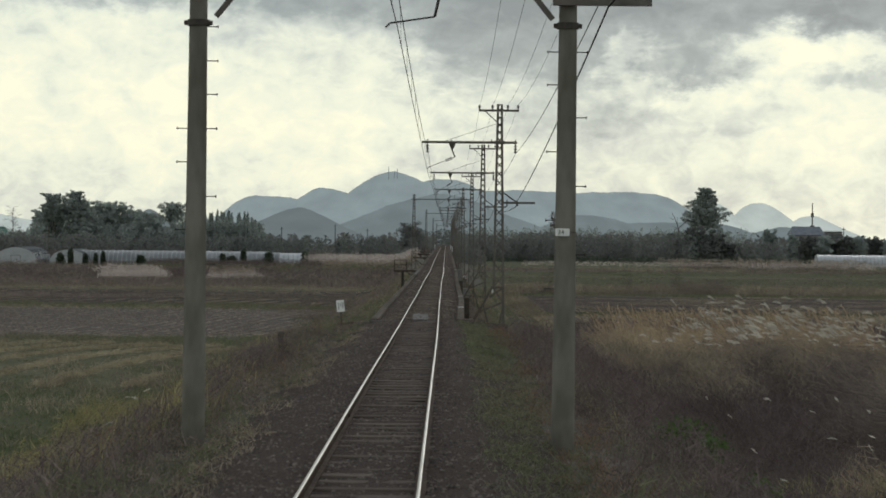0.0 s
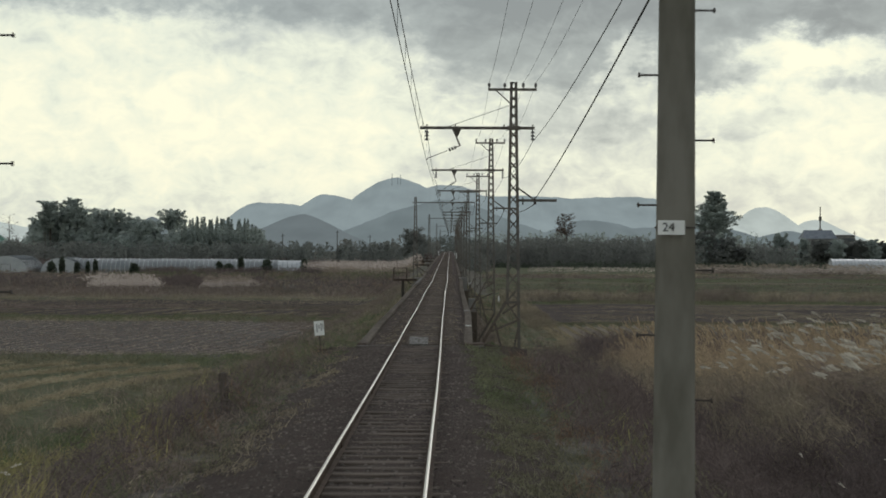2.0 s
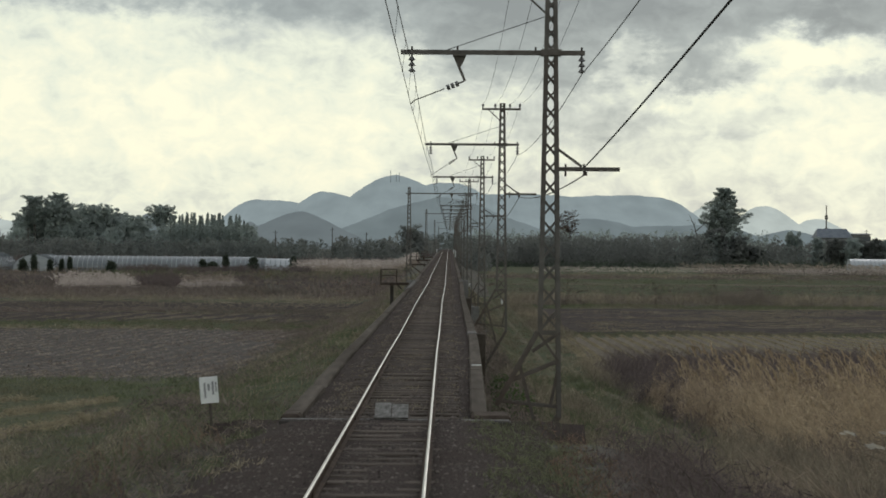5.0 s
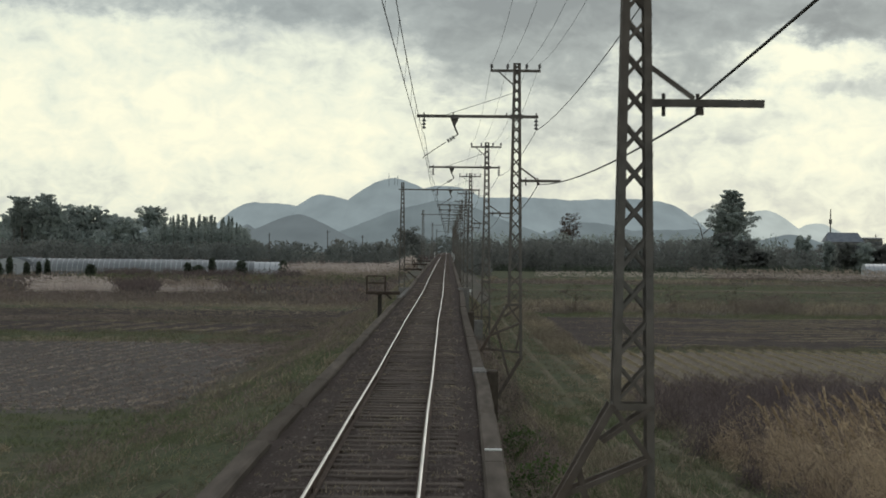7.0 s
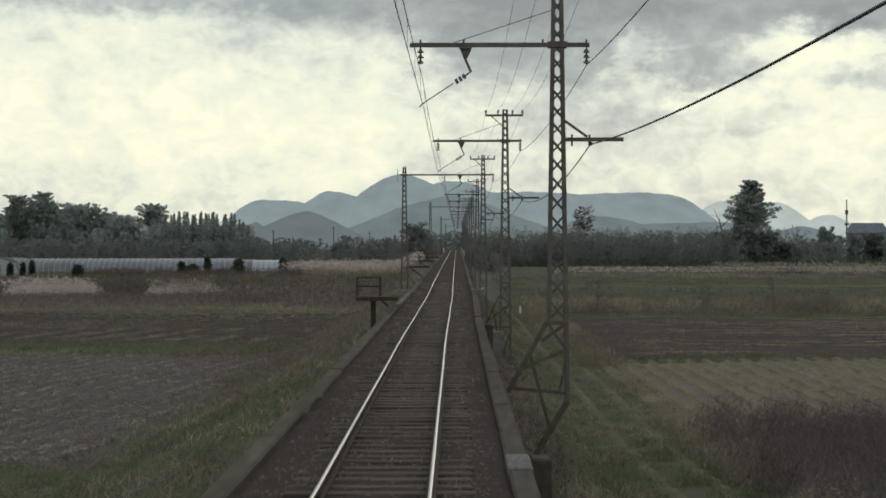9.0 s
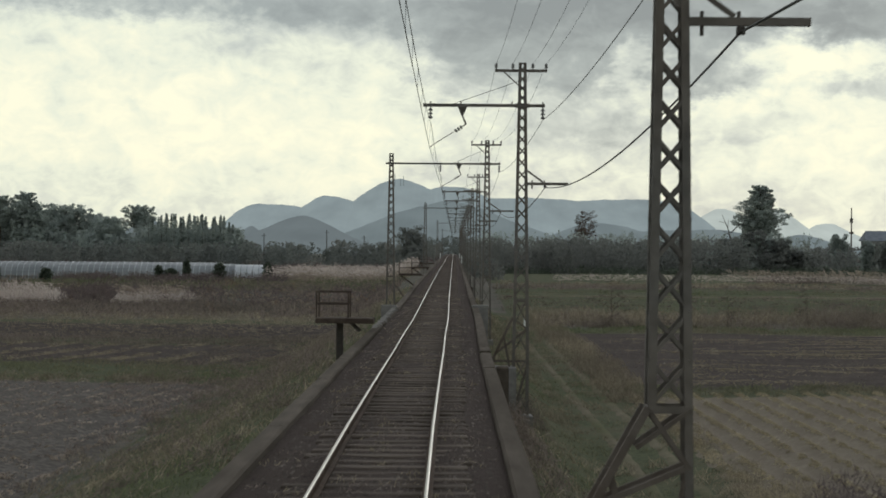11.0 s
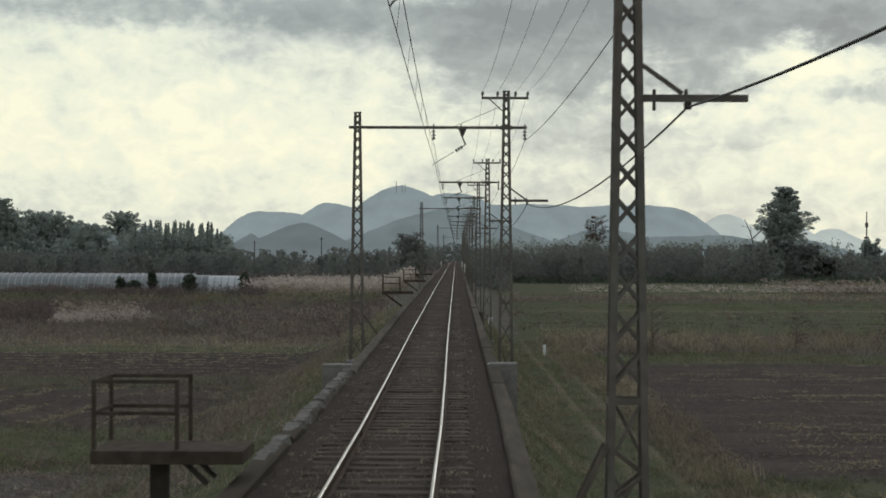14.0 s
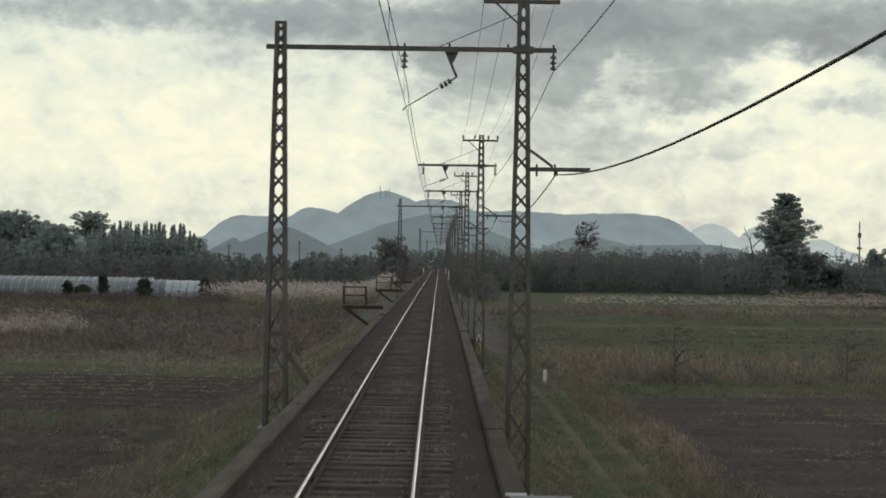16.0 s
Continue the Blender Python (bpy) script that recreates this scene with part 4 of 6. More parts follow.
feeder = base("feeder_cable", 0, 0, 0, "thick black feeder cable slung along the masts", "cable")
tips = [(3.55, -14.0, 5.6), (2.95, 28.4, 5.57)]
for i, y in enumerate(MAST_Y):
    tips.append((MASTS[i][0] + 1.34, y, MASTS[i][3] + FIELD + float(grade(y))))
for i, (p, q) in enumerate(zip(tips, tips[1:])):
    start = p if i < 2 else (p[0] - 0.66, p[1], p[2] - 0.10)
    stop = q if i < 1 else (q[0] - 0.66, q[1], q[2] + 0.05) if i == 1 else (q[0] - 0.66, q[1], q[2] - 0.10)
    part("span", Build().wire(sagged(start, stop, (0.05, 0.16, 0.21, 0.46, 0.50)[i] if i < 5 else 0.48, 20), 0.0135, 6), M_WIRE, feeder)
    if i > 1:
        part("clamp", Build().box(p[0] - 0.70, p[0] - 0.62, p[1] - 0.05, p[1] + 0.05, p[2] - 0.125, p[2] - 0.045, 0.01), M_DARKSTEEL, feeder)
line = base("feeder_cable", 0, 0, 0, "thin feeder wire hung from the insulators", "cable")
ends = [(3.2, -14.0, 6.6), (3.05, 28.4, 6.1)] + [(MASTS[i][0] + 0.60, y, MASTS[i][2] + FIELD + float(grade(y)) - 0.42) for i, y in enumerate(MAST_Y)]
for p, q in zip(ends, ends[1:]):
    part("span", Build().wire(sagged(p, q, 0.28), 0.009, 5), M_WIRE, line)
for off in (-0.77, -0.28, 0.30, 0.69):
    thin = base("signal_wire", 0, 0, 0, "thin wire strung along the mast tops", "cable", "mast top wires")
    pts = [(2.6 + off, -14.0, 7.9), (2.6 + off, 28.4, 7.9)] + [(MASTS[i][0] + off, y, MASTS[i][1] + FIELD + float(grade(y))) for i, y in enumerate(MAST_Y)]
    b = Build()
    for p, q in zip(pts, pts[1:]):
        b.wire(sagged(p, q, 0.5, 10), 0.0045, 4)
    part("wire", b, M_WIRE, thin)


# ------------------------------------------------------------------ refuge platforms, signs and posts
def platform(y, braced, x0=-3.22):
    p = base("refuge_platform", -1.9, y, float(grade(y)), "rusty brown steel refuge platform with railings", "platform", "refuge platforms")
    o = 1.9
    part("deck", Build().box(x0 + o, 0.36, -0.65, 0.65, 0.12, 0.27, 0.01), M_BROWNSTEEL, p)
    for i, (x, yy) in enumerate(((x0 + 0.03, -0.6), (x0 + 0.03, 0.6), (x0 + 0.95, -0.6), (x0 + 0.95, 0.6))):
        part("railing_post", Build().bar((x + o, yy, 0.28), (x + o, yy, 1.05), 0.045), M_BROWNSTEEL, p)
    for z in (1.03, 0.68):
        b = Build().bar((x0 + 0.03 + o, -0.6, z), (x0 + 0.95 + o, -0.6, z), 0.04).bar((x0 + 0.03 + o, 0.6, z), (x0 + 0.95 + o, 0.6, z), 0.04).bar((x0 + 0.03 + o, -0.6, z), (x0 + 0.03 + o, 0.6, z), 0.04)
        part("rail_bar", b, M_BROWNSTEEL, p)
    if braced:
        for sy in (-0.5, 0.5):
            part("strut", Build().bar((x0 + 0.1 + o, sy, 0.16), (0.0, sy, -0.75), 0.07), M_BROWNSTEEL, p)
    else:
        part("column", Build().box(x0 + 0.58 + o, x0 + 0.78 + o, -0.1, 0.1, -3.6, 0.158), M_DARKSTEEL, p, "dark steel column")
        for sy in (-0.4, 0.4):
            part("strut", Build().bar((-0.35, sy, 0.16), (-0.05, sy, -0.12), 0.06), M_DARKSTEEL, p)
    return p


platform(164.0, False)
for y in (256.0, 302.0, 348.0):
    platform(y, True)

sign = base("lineside_sign", -2.55, 69.2, -0.62, "white rectangular lineside sign on a thin post", "sign")
part("post", Build().rod((0, 0.02, -0.35), (0, 0.02, 1.10), 0.02), M_WOOD, sign)
brd = part("board", Build().box(-0.13, 0.13, -0.012, 0.0, 0.72, 1.10, 0.003), M_WHITE, sign)
for mx_, my_, mw_, mh_ in ((-0.075, 0.80, 0.03, 0.22), (-0.02, 0.90, 0.035, 0.10), (0.04, 0.84, 0.03, 0.19), (0.09, 0.88, 0.02, 0.14)):
    part("mark", Build().box(mx_, mx_ + mw_, -0.0155, -0.0125, my_, my_ + mh_), M_GREYMARK, brd)
sign.rotation_euler = (0, radians(-5), radians(10))
stump = base("wooden_stump", -2.93, 49.0, -0.80, "short dark weathered wooden post stump", "post")
part("post", Build().lathe(0, 0, [(0.075, -0.3), (0.075, 0.8), (0.066, 1.08), (0.04, 1.10)], 9), M_WOOD, stump)
stump.rotation_euler = (0, radians(-4), 0)
marker = base("boundary_post", 7.2, 294, float(ground_z(7.2, 294)), "small white boundary post in the grass", "post")
part("post", Build().box(-0.1, 0.1, -0.1, 0.1, -0.2, 0.85, 0.02), M_WHITE, marker)
for mx_, my_ in ((1.95, 560), (-2.1, 548), (2.1, 470)):
    dist = base("distance_post", mx_, my_, float(grade(my_)) - 0.45, "short white lineside post beside the rails", "post", "lineside posts")
    part("post", Build().box(-0.07, 0.07, -0.07, 0.07, -0.4, 0.95, 0.015), M_WHITE, dist)
tag2 = base("small_board", 3.5, 309, float(ground_z(3.5, 309)), "small white board on two short stakes", "sign")
part("stake", Build().bar((-0.12, 0, -0.2), (-0.12, 0, 0.6), 0.06), M_WHITE, tag2)
part("stake", Build().bar((0.10, 0, -0.2), (0.10, 0, 0.6), 0.06), M_WHITE, tag2)
part("board", Build().add([(sx_ * 0.5, dy_, sz_) for dy_ in (-0.03, 0.03) for sx_, sz_ in ((-0.36, 0.62), (0.28, 0.56), (0.42, 0.88), (-0.2, 0.86))],
     [(0, 1, 2, 3), (7, 6, 5, 4), (0, 4, 5, 1), (1, 5, 6, 2), (2, 6, 7, 3), (3, 7, 4, 0)]), M_WHITE, tag2)
for y in (84.7, 188.6):
    edge = base("edge_strip", 1.64 if y > 100 else 1.42, y, float(grade(y)) - 0.097, "thin white strip lying across the kerb", "marker strip")
    part("strip", Build().box(-0.11, 0.11, -0.02, 0.02, 0, 0.022, 0.005), M_WHITE, edge)

# ------------------------------------------------------------------ vegetation
def blades(name, n, x0, x1, y0, y1, h, w, material, label, near=1.0, lean=0.35, clump=0.0, fz=ground_z, keep=None, category="grass", wind=0.0):
    """Many thin curved blades as one mesh. near above 1 crowds them to the near end; clump gathers them in tufts."""
    x = rng.uniform(x0, x1, n)
    y = y0 + (y1 - y0) * rng.uniform(0, 1, n) ** near
    if clump:
        m = max(6, n // 40)
        cx, cy = rng.uniform(x0, x1, m), y0 + (y1 - y0) * rng.uniform(0, 1, m) ** near
        k = rng.integers(0, m, n)
        x, y = cx[k] + rng.normal(0, clump, n), cy[k] + rng.normal(0, clump, n)
    if keep is not None:
        ok = keep(x, y)
        x, y = x[ok], y[ok]
        n = len(x)
    z = fz(x, y) - 0.03
    hh = h[0] + (h[1] - h[0]) * rng.beta(2, 2.5, n)
    patchy = 0.75 + 0.35 * np.sin(x * 0.9 + 1.7 * np.sin(y * 0.21)) * np.sin(y * 0.37 + x * 0.2)
    hh *= np.clip(patchy, 0.45, 1.2)
    ang = rng.uniform(0, 2 * math.pi, n)
    bend = hh * rng.uniform(0.05, lean, n)
    dx, dy = np.cos(ang) * bend + wind * hh, np.sin(ang) * bend
    face = rng.uniform(-0.9, 0.9, n)
    ww = rng.uniform(w * 0.6, w * 1.3, n)
    sx, sy = np.cos(face) * ww / 2, np.sin(face) * ww / 2
    P = np.zeros((n, 5, 3))
    P[:, 0] = np.stack([x - sx, y - sy, z], 1)
    P[:, 1] = np.stack([x + sx, y + sy, z], 1)
    P[:, 2] = np.stack([x + dx * 0.35 + sx * 0.8, y + dy * 0.35 + sy * 0.8, z + hh * 0.6], 1)
    P[:, 3] = np.stack([x + dx * 0.35 - sx * 0.8, y + dy * 0.35 - sy * 0.8, z + hh * 0.6], 1)
    P[:, 4] = np.stack([x + dx, y + dy, z + hh], 1)
    o = 5 * np.arange(n)[:, None]
    F = np.concatenate([o + np.array([[0, 1, 2]]), o + np.array([[0, 2, 3]]), o + np.array([[3, 2, 4]])], 0)
    return tagged(new(name, arrays(name, P.reshape(-1, 3), F, material)), label, category, kind="stuff")


def thicket(name, n, m, x0, x1, y0, y1, r, h, ln, w, material, label, near=1.0, up=0.9, fz=ground_z, keep=None, category="scrub", wind=0.0):
    """Fuzzy clumps of many thin slivers: m clumps of radius r and height h, n slivers in all."""
    n, w = (int(n * 0.38), w * 1.52) if y0 < 280 else (int(n * 0.25), w * 1.88)
    cx, cy = rng.uniform(x0, x1, m), y0 + (y1 - y0) * rng.uniform(0, 1, m) ** near
    if keep is not None:
        ok = keep(cx, cy)
        cx, cy = cx[ok], cy[ok]
    m = len(cx)
    cr_, ch_ = rng.uniform(r[0], r[1], m), h[0] + (h[1] - h[0]) * rng.beta(2, 2, m)
    k = rng.integers(0, m, n)
    a, rho = rng.uniform(0, 2 * math.pi, n), np.sqrt(rng.uniform(0, 1, n))
    x, y = cx[k] + np.cos(a) * rho * cr_[k], cy[k] + np.sin(a) * rho * cr_[k]
    top = ch_[k] * np.sqrt(np.clip(1.05 - rho ** 2, 0.08, 1))
    z = fz(x, y) + top * rng.uniform(0, 1, n) ** 0.7
    d = rng.normal(0, 1, (n, 3)) * np.array([0.8, 0.8, 0.5]) + np.array([wind, 0, up])
    d /= np.linalg.norm(d, axis=1)[:, None]
    L = rng.uniform(ln[0], ln[1], n)[:, None]
    s = np.cross(d, rng.normal(0, 1, (n, 3)))
    s /= np.linalg.norm(s, axis=1)[:, None]
    s *= (rng.uniform(0.5, 1.2, n) * w / 2)[:, None]
    c = np.stack([x, y, z], 1)
    P = np.stack([c - d * L * 0.5 - s, c - d * L * 0.5 + s, c + d * L * 0.5], 1)
    return tagged(new(name, arrays(name, P.reshape(-1, 3), np.arange(3 * n).reshape(-1, 3), material)), label, category, kind="stuff")


def plumes(name, n, x0, x1, y0, y1, z_over, size, material, label, fz=ground_z, near=1.0, wind=0.5, count=8, rise=(0.0, 0.4), thin=0.105, fat=0.0):
    """Feathery seed heads blown to one side: each a tuft of fine slivers along a drooping stalk."""
    x, y = rng.uniform(x0, x1, n), y0 + (y1 - y0) * rng.uniform(0, 1, n) ** near
    top = fz(x, y) + rng.uniform(z_over[0], z_over[1], n)
    s = rng.uniform(size[0], size[1], n)
    ax = np.stack([wind + rng.normal(0, 0.22, n), rng.normal(0, 0.25, n), rng.uniform(rise[0], rise[1], n)], 1)
    ax /= np.linalg.norm(ax, axis=1)[:, None]
    f = np.tile((np.arange(count) + 0.5) / count, (n, 1)) + rng.uniform(-0.5, 0.5, (n, count)) / count
    c = np.stack([x, y, top], 1)[:, None] + ax[:, None] * (f * s[:, None])[..., None]
    c[..., 2] -= 0.25 * f ** 2 * s[:, None]
    if fat:
        c += rng.normal(0, 1, (n, count, 3)) * (fat * s[:, None] * np.sin(math.pi * (0.12 + 0.8 * f)))[..., None]
    d = ax[:, None] + rng.normal(0, 0.14 if fat else 0.38, (n, count, 3))
    d /= np.linalg.norm(d, axis=2)[..., None]
    L = s[:, None, None] * rng.uniform(*((0.4, 0.65) if fat else (0.22, 0.42)), (n, count, 1)) * (1.25 - 0.6 * f)[..., None]
    q = np.cross(d, rng.normal(0, 1, (n, count, 3)))
    q /= np.linalg.norm(q, axis=2)[..., None]
    q *= s[:, None, None] * thin * rng.uniform(0.5, 1.2, (n, count, 1))
    P = np.stack([c - d * L * 0.5, c - q, c + d * L * 0.7, c + q], 2).reshape(-1, 3)
    return tagged(new(name, arrays(name, P, np.arange(len(P)).reshape(-1, 4), material)), label, "reeds", kind="stuff")


def leaves(cx, cy, cz, rx, ry, rz, n, size, flat=1.0):
    """Leaf faces through an ellipsoid, mostly near its skin."""
    d = rng.normal(0, 1, (n, 3))
    d /= np.linalg.norm(d, axis=1)[:, None]
    r = rng.uniform(0.35, 1.0, n) ** 0.5 * rng.uniform(0.85, 1.1, n)
    c = d * r[:, None] * np.array([rx, ry, rz]) + np.array([cx, cy, cz])
    u = rng.normal(0, 1, (n, 3))
    u[:, 2] *= flat
    u /= np.linalg.norm(u, axis=1)[:, None]
    v = np.cross(u, rng.normal(0, 1, (n, 3)))
    v /= np.linalg.norm(v, axis=1)[:, None]
    s = rng.uniform(0.5, 1.2, (n, 1)) * size
    return np.stack([c - u * s, c + v * s * 0.5, c + u * s, c - v * s * 0.5], 1)


def leaf_mesh(name, chunks, material):
    P = np.concatenate(chunks, 0)
    return arrays(name, P.reshape(-1, 3), np.arange(len(P) * 4).reshape(-1, 4), material)


def limbs(b, height, r, spread, seed, n=14, lo=0.3, sub=3, droop=0.1):
    """A tapered, slightly crooked trunk with limbs and twigs."""
    q = random.Random(seed)
    pts = [Vector((q.uniform(-0.02, 0.02) * height * i / 6, q.uniform(-0.02, 0.02) * height * i / 6, height * i / 6)) for i in range(7)]
    for i in range(6):
        b.rod(pts[i], pts[i + 1], r * (1 - i / 6.6), r * (1 - (i + 1) / 6.6), 7, False)
    tipsl = []
    for k in range(n):
        f = lo + (0.97 - lo) * k / n
        i = min(5, int(f * 6))
        p = pts[i].lerp(pts[i + 1], f * 6 - i)
        a = q.uniform(0, 6.28)
        ln = spread * (1.1 - 0.75 * f) * q.uniform(0.7, 1.2)
        e = p + Vector((math.cos(a) * ln, math.sin(a) * ln, ln * q.uniform(-droop, 0.6)))
        m = p.lerp(e, 0.5) + Vector((0, 0, ln * 0.08))
        rr = r * (1 - f) * 0.42 + 0.015
        b.rod(p, m, rr, rr * 0.7, 5, False).rod(m, e, rr * 0.7, rr * 0.25, 5, False)
        tipsl.append(e)
        for _ in range(sub):
            s = m.lerp(e, q.uniform(0.0, 0.9))
            t = s + Vector((q.uniform(-1, 1), q.uniform(-1, 1), q.uniform(-0.1, 0.9))) * ln * 0.4
            b.rod(s, t, rr * 0.4, rr * 0.12, 4, False)
            tipsl.append(t)
    return tipsl


# embankment, before the walled bed
top_z = lambda x, y: np.maximum(ground_z(x, y), bed_z(x, y))
off_ruts = lambda x, y: ~(((x > 5.9) & (x < 6.6)) | ((x > 7.3) & (x < 8.0))) | (rng.uniform(0, 1, len(x)) < 0.2)
thicket("verge_grass", 80000, 1000, 1.35, 2.7, 8, 71, (0.15, 0.4), (0.03, 0.15), (0.05, 0.16), 0.011, M_GRASS, "short green and tan verge grass beside the ballast", 1.3, fz=top_z, category="grass")
thicket("verge_weeds", 16000, 170, 2.2, 3.2, 8, 71, (0.15, 0.4), (0.08, 0.35), (0.08, 0.25), 0.011, M_RED, "red-brown withered weeds along the shoulder", 1.4, fz=top_z)
thicket("bank_scrub", 150000, 420, 2.9, 6.0, 9, 68, (0.3, 0.75), (0.3, 0.85), (0.10, 0.36), 0.010, M_DARKSCRUB, "dense dark withered scrub at the top of the bank", 1.25)
thicket("verge_weeds", 30000, 420, -3.6, -1.6, 8, 71, (0.1, 0.4), (0.03, 0.18), (0.05, 0.18), 0.012, M_DRY, "sparse dry weeds on the shoulder", 1.4, fz=top_z)
thicket("verge_weeds", 60000, 520, -4.4, -2.3, 8, 74, (0.2, 0.55), (0.06, 0.35), (0.08, 0.28), 0.014, M_BROWN, "brown weeds along the edge of the bank", 1.4, fz=top_z)
thicket("verge_grass", 50000, 500, -4.2, -2.1, 8, 74, (0.2, 0.5), (0.04, 0.2), (0.06, 0.2), 0.013, M_GRASS, "green and tan grass along the edge of the bank", 1.4, fz=top_z, category="grass")
thicket("bank_weeds", 70000, 170, -5.2, -3.0, 8, 62, (0.4, 0.9), (0.3, 1.0), (0.10, 0.4), 0.010, M_DARKSCRUB, "dark withered scrub on the bank", 1.3)
thicket("bank_grass", 70000, 200, -9.5, -5.0, 34, 64, (0.3, 0.7), (0.3, 1.0), (0.15, 0.5), 0.011, M_YELLOW, "yellowed grass tufts below the bank", 1.2, 1.1, wind=0.3, category="grass")
blades("bank_grass", 3400, -8.6, -3.2, 24, 62, (0.4, 1.1), 0.018, M_YELLOW, "long bent yellow-green blades below the bank", 1.0, 0.8, 0.22, category="grass", wind=0.2)
thicket("meadow_grass", 60000, 700, -30, -8.0, 50, 73, (0.4, 1.3), (0.08, 0.3), (0.08, 0.3), 0.014, M_LEAF, "fresh green grass at the edge of the mown field", 1.0, 1.2, category="grass")
thicket("bank_grass", 9000, 60, 3.2, 7.0, 10, 50, (0.2, 0.5), (0.2, 0.6), (0.12, 0.4), 0.014, M_YELLOW, "yellowed grass tufts on the bank", 1.2, 1.1, category="grass")
thicket("bank_weeds", 50000, 180, -5.8, -3.0, 8, 80, (0.3, 0.8), (0.3, 0.9), (0.10, 0.38), 0.010, M_BROWN, "dark brown withered weeds on the bank", 1.3)
thicket("bank_weeds", 14000, 80, -8.0, -2.5, 8, 80, (0.2, 0.6), (0.2, 0.8), (0.10, 0.34), 0.013, M_RED, "red-brown withered weeds on the bank", 1.4)
thicket("bank_grass", 60000, 420, -16, -4.2, 14, 92, (0.25, 0.7), (0.15, 0.7), (0.12, 0.45), 0.014, M_DRY, "tufts of straw-coloured grass below the bank", 1.2, 1.4, category="grass")
thicket("meadow_grass", 110000, 1500, -45, -6.0, 24, 76, (0.4, 1.3), (0.06, 0.26), (0.08, 0.3), 0.018, M_GRASS, "green meadow grass beside the field", 1.1, 1.2, category="grass")
thicket("bank_scrub", 150000, 340, 3.8, 12.5, 12, 80, (0.4, 1.1), (0.5, 1.3), (0.10, 0.42), 0.011, M_DARKSCRUB, "dark withered scrub on the bank", 1.2)
thicket("bank_scrub", 90000, 260, 4.5, 12.5, 12, 80, (0.4, 1.0), (0.4, 1.15), (0.10, 0.42), 0.011, M_DARKSCRUB, "dense dark brown withered scrub on the bank", 1.2)
thicket("bank_grass", 130000, 620, -8.5, -2.8, 8, 84, (0.2, 0.7), (0.2, 0.75), (0.10, 0.35), 0.010, M_GRASS, "green grass among the weeds on the bank", 1.3, 1.2, category="grass")
thicket("bank_grass", 30000, 220, 2.9, 8.0, 10, 66, (0.2, 0.6), (0.2, 0.7), (0.12, 0.4), 0.013, M_GRASS, "green grass among the scrub", 1.3, 1.3, category="grass")
thicket("bank_scrub", 110000, 190, 4.6, 13, 44, 65, (0.4, 1.0), (0.6, 1.35), (0.10, 0.42), 0.011, M_DARKSCRUB, "dark withered scrub below the reeds", 1.0)
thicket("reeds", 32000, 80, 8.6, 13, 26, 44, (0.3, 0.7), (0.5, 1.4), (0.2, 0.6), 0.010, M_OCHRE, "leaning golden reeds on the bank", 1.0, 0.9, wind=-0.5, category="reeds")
blades("reeds", 2600, 6.6, 13, 24, 46, (0.5, 1.3), 0.022, M_YELLOW, "long bent yellowed reed blades on the bank", 1.0, 0.9, 0.28, category="reeds", wind=-0.25)
thicket("reeds", 60000, 90, 5.0, 7.8, 70, 84, (0.3, 0.7), (1.0, 1.9), (0.25, 0.7), 0.010, M_DRY, "tall pale tan reeds beyond the scrub", 1.0, 1.4, wind=-0.25, category="reeds")
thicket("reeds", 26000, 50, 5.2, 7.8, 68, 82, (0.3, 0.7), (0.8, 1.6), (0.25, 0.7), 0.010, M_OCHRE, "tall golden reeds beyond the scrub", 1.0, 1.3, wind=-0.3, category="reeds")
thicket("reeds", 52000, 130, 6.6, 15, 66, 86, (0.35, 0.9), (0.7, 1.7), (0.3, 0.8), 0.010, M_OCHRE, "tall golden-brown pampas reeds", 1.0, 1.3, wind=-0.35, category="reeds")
thicket("reeds", 120000, 260, 7.0, 24, 57, 84, (0.4, 1.0), (0.9, 2.1), (0.3, 0.8), 0.010, M_DRY, "tall dull straw-brown pampas grass", 1.0, 1.0, wind=-0.5, category="reeds")
thicket("reeds", 120000, 240, 10.0, 24, 46, 74, (0.5, 1.2), (0.8, 2.0), (0.4, 1.1), 0.009, M_BROWN, "red-brown pampas stems blown flat", 1.0, 0.45, wind=-1.3, category="reeds")
thicket("reeds", 90000, 220, 6.6, 24, 50, 76, (0.4, 1.0), (0.7, 1.6), (0.2, 0.6), 0.011, M_DARKSCRUB, "dark withered growth among the pampas grass", 1.0, 1.2, wind=-0.35, category="reeds")
plumes("silver_plumes", 260, 7.8, 24, 58, 80, (1.5, 2.6), (0.20, 0.30), M_PLUME, "silver-white pampas plumes blown sideways", wind=-0.8, count=26, rise=(0.15, 0.75), thin=0.06, fat=0.07)
plumes("silver_plumes", 70, 8.6, 14, 60, 72, (1.5, 2.2), (0.20, 0.30), M_PLUME, "silver-white pampas plumes crowded together", wind=-0.8, count=26, rise=(0.15, 0.75), thin=0.06, fat=0.07)
plumes("silver_plumes", 16, 6.5, 12, 30, 54, (0.9, 1.6), (0.10, 0.2), M_PLUME, "silver-white pampas plumes blown sideways", wind=-0.55, count=20, rise=(0.2, 0.8), thin=0.06, fat=0.07)
plumes("silver_plumes", 8, -9.0, -4.5, 24, 45, (0.6, 1.1), (0.16, 0.3), M_PLUME, "silver-white pampas plumes blown sideways", wind=0.5)
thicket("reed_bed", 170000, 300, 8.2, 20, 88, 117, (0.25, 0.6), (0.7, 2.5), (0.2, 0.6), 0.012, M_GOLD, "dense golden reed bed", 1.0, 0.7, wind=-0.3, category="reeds")
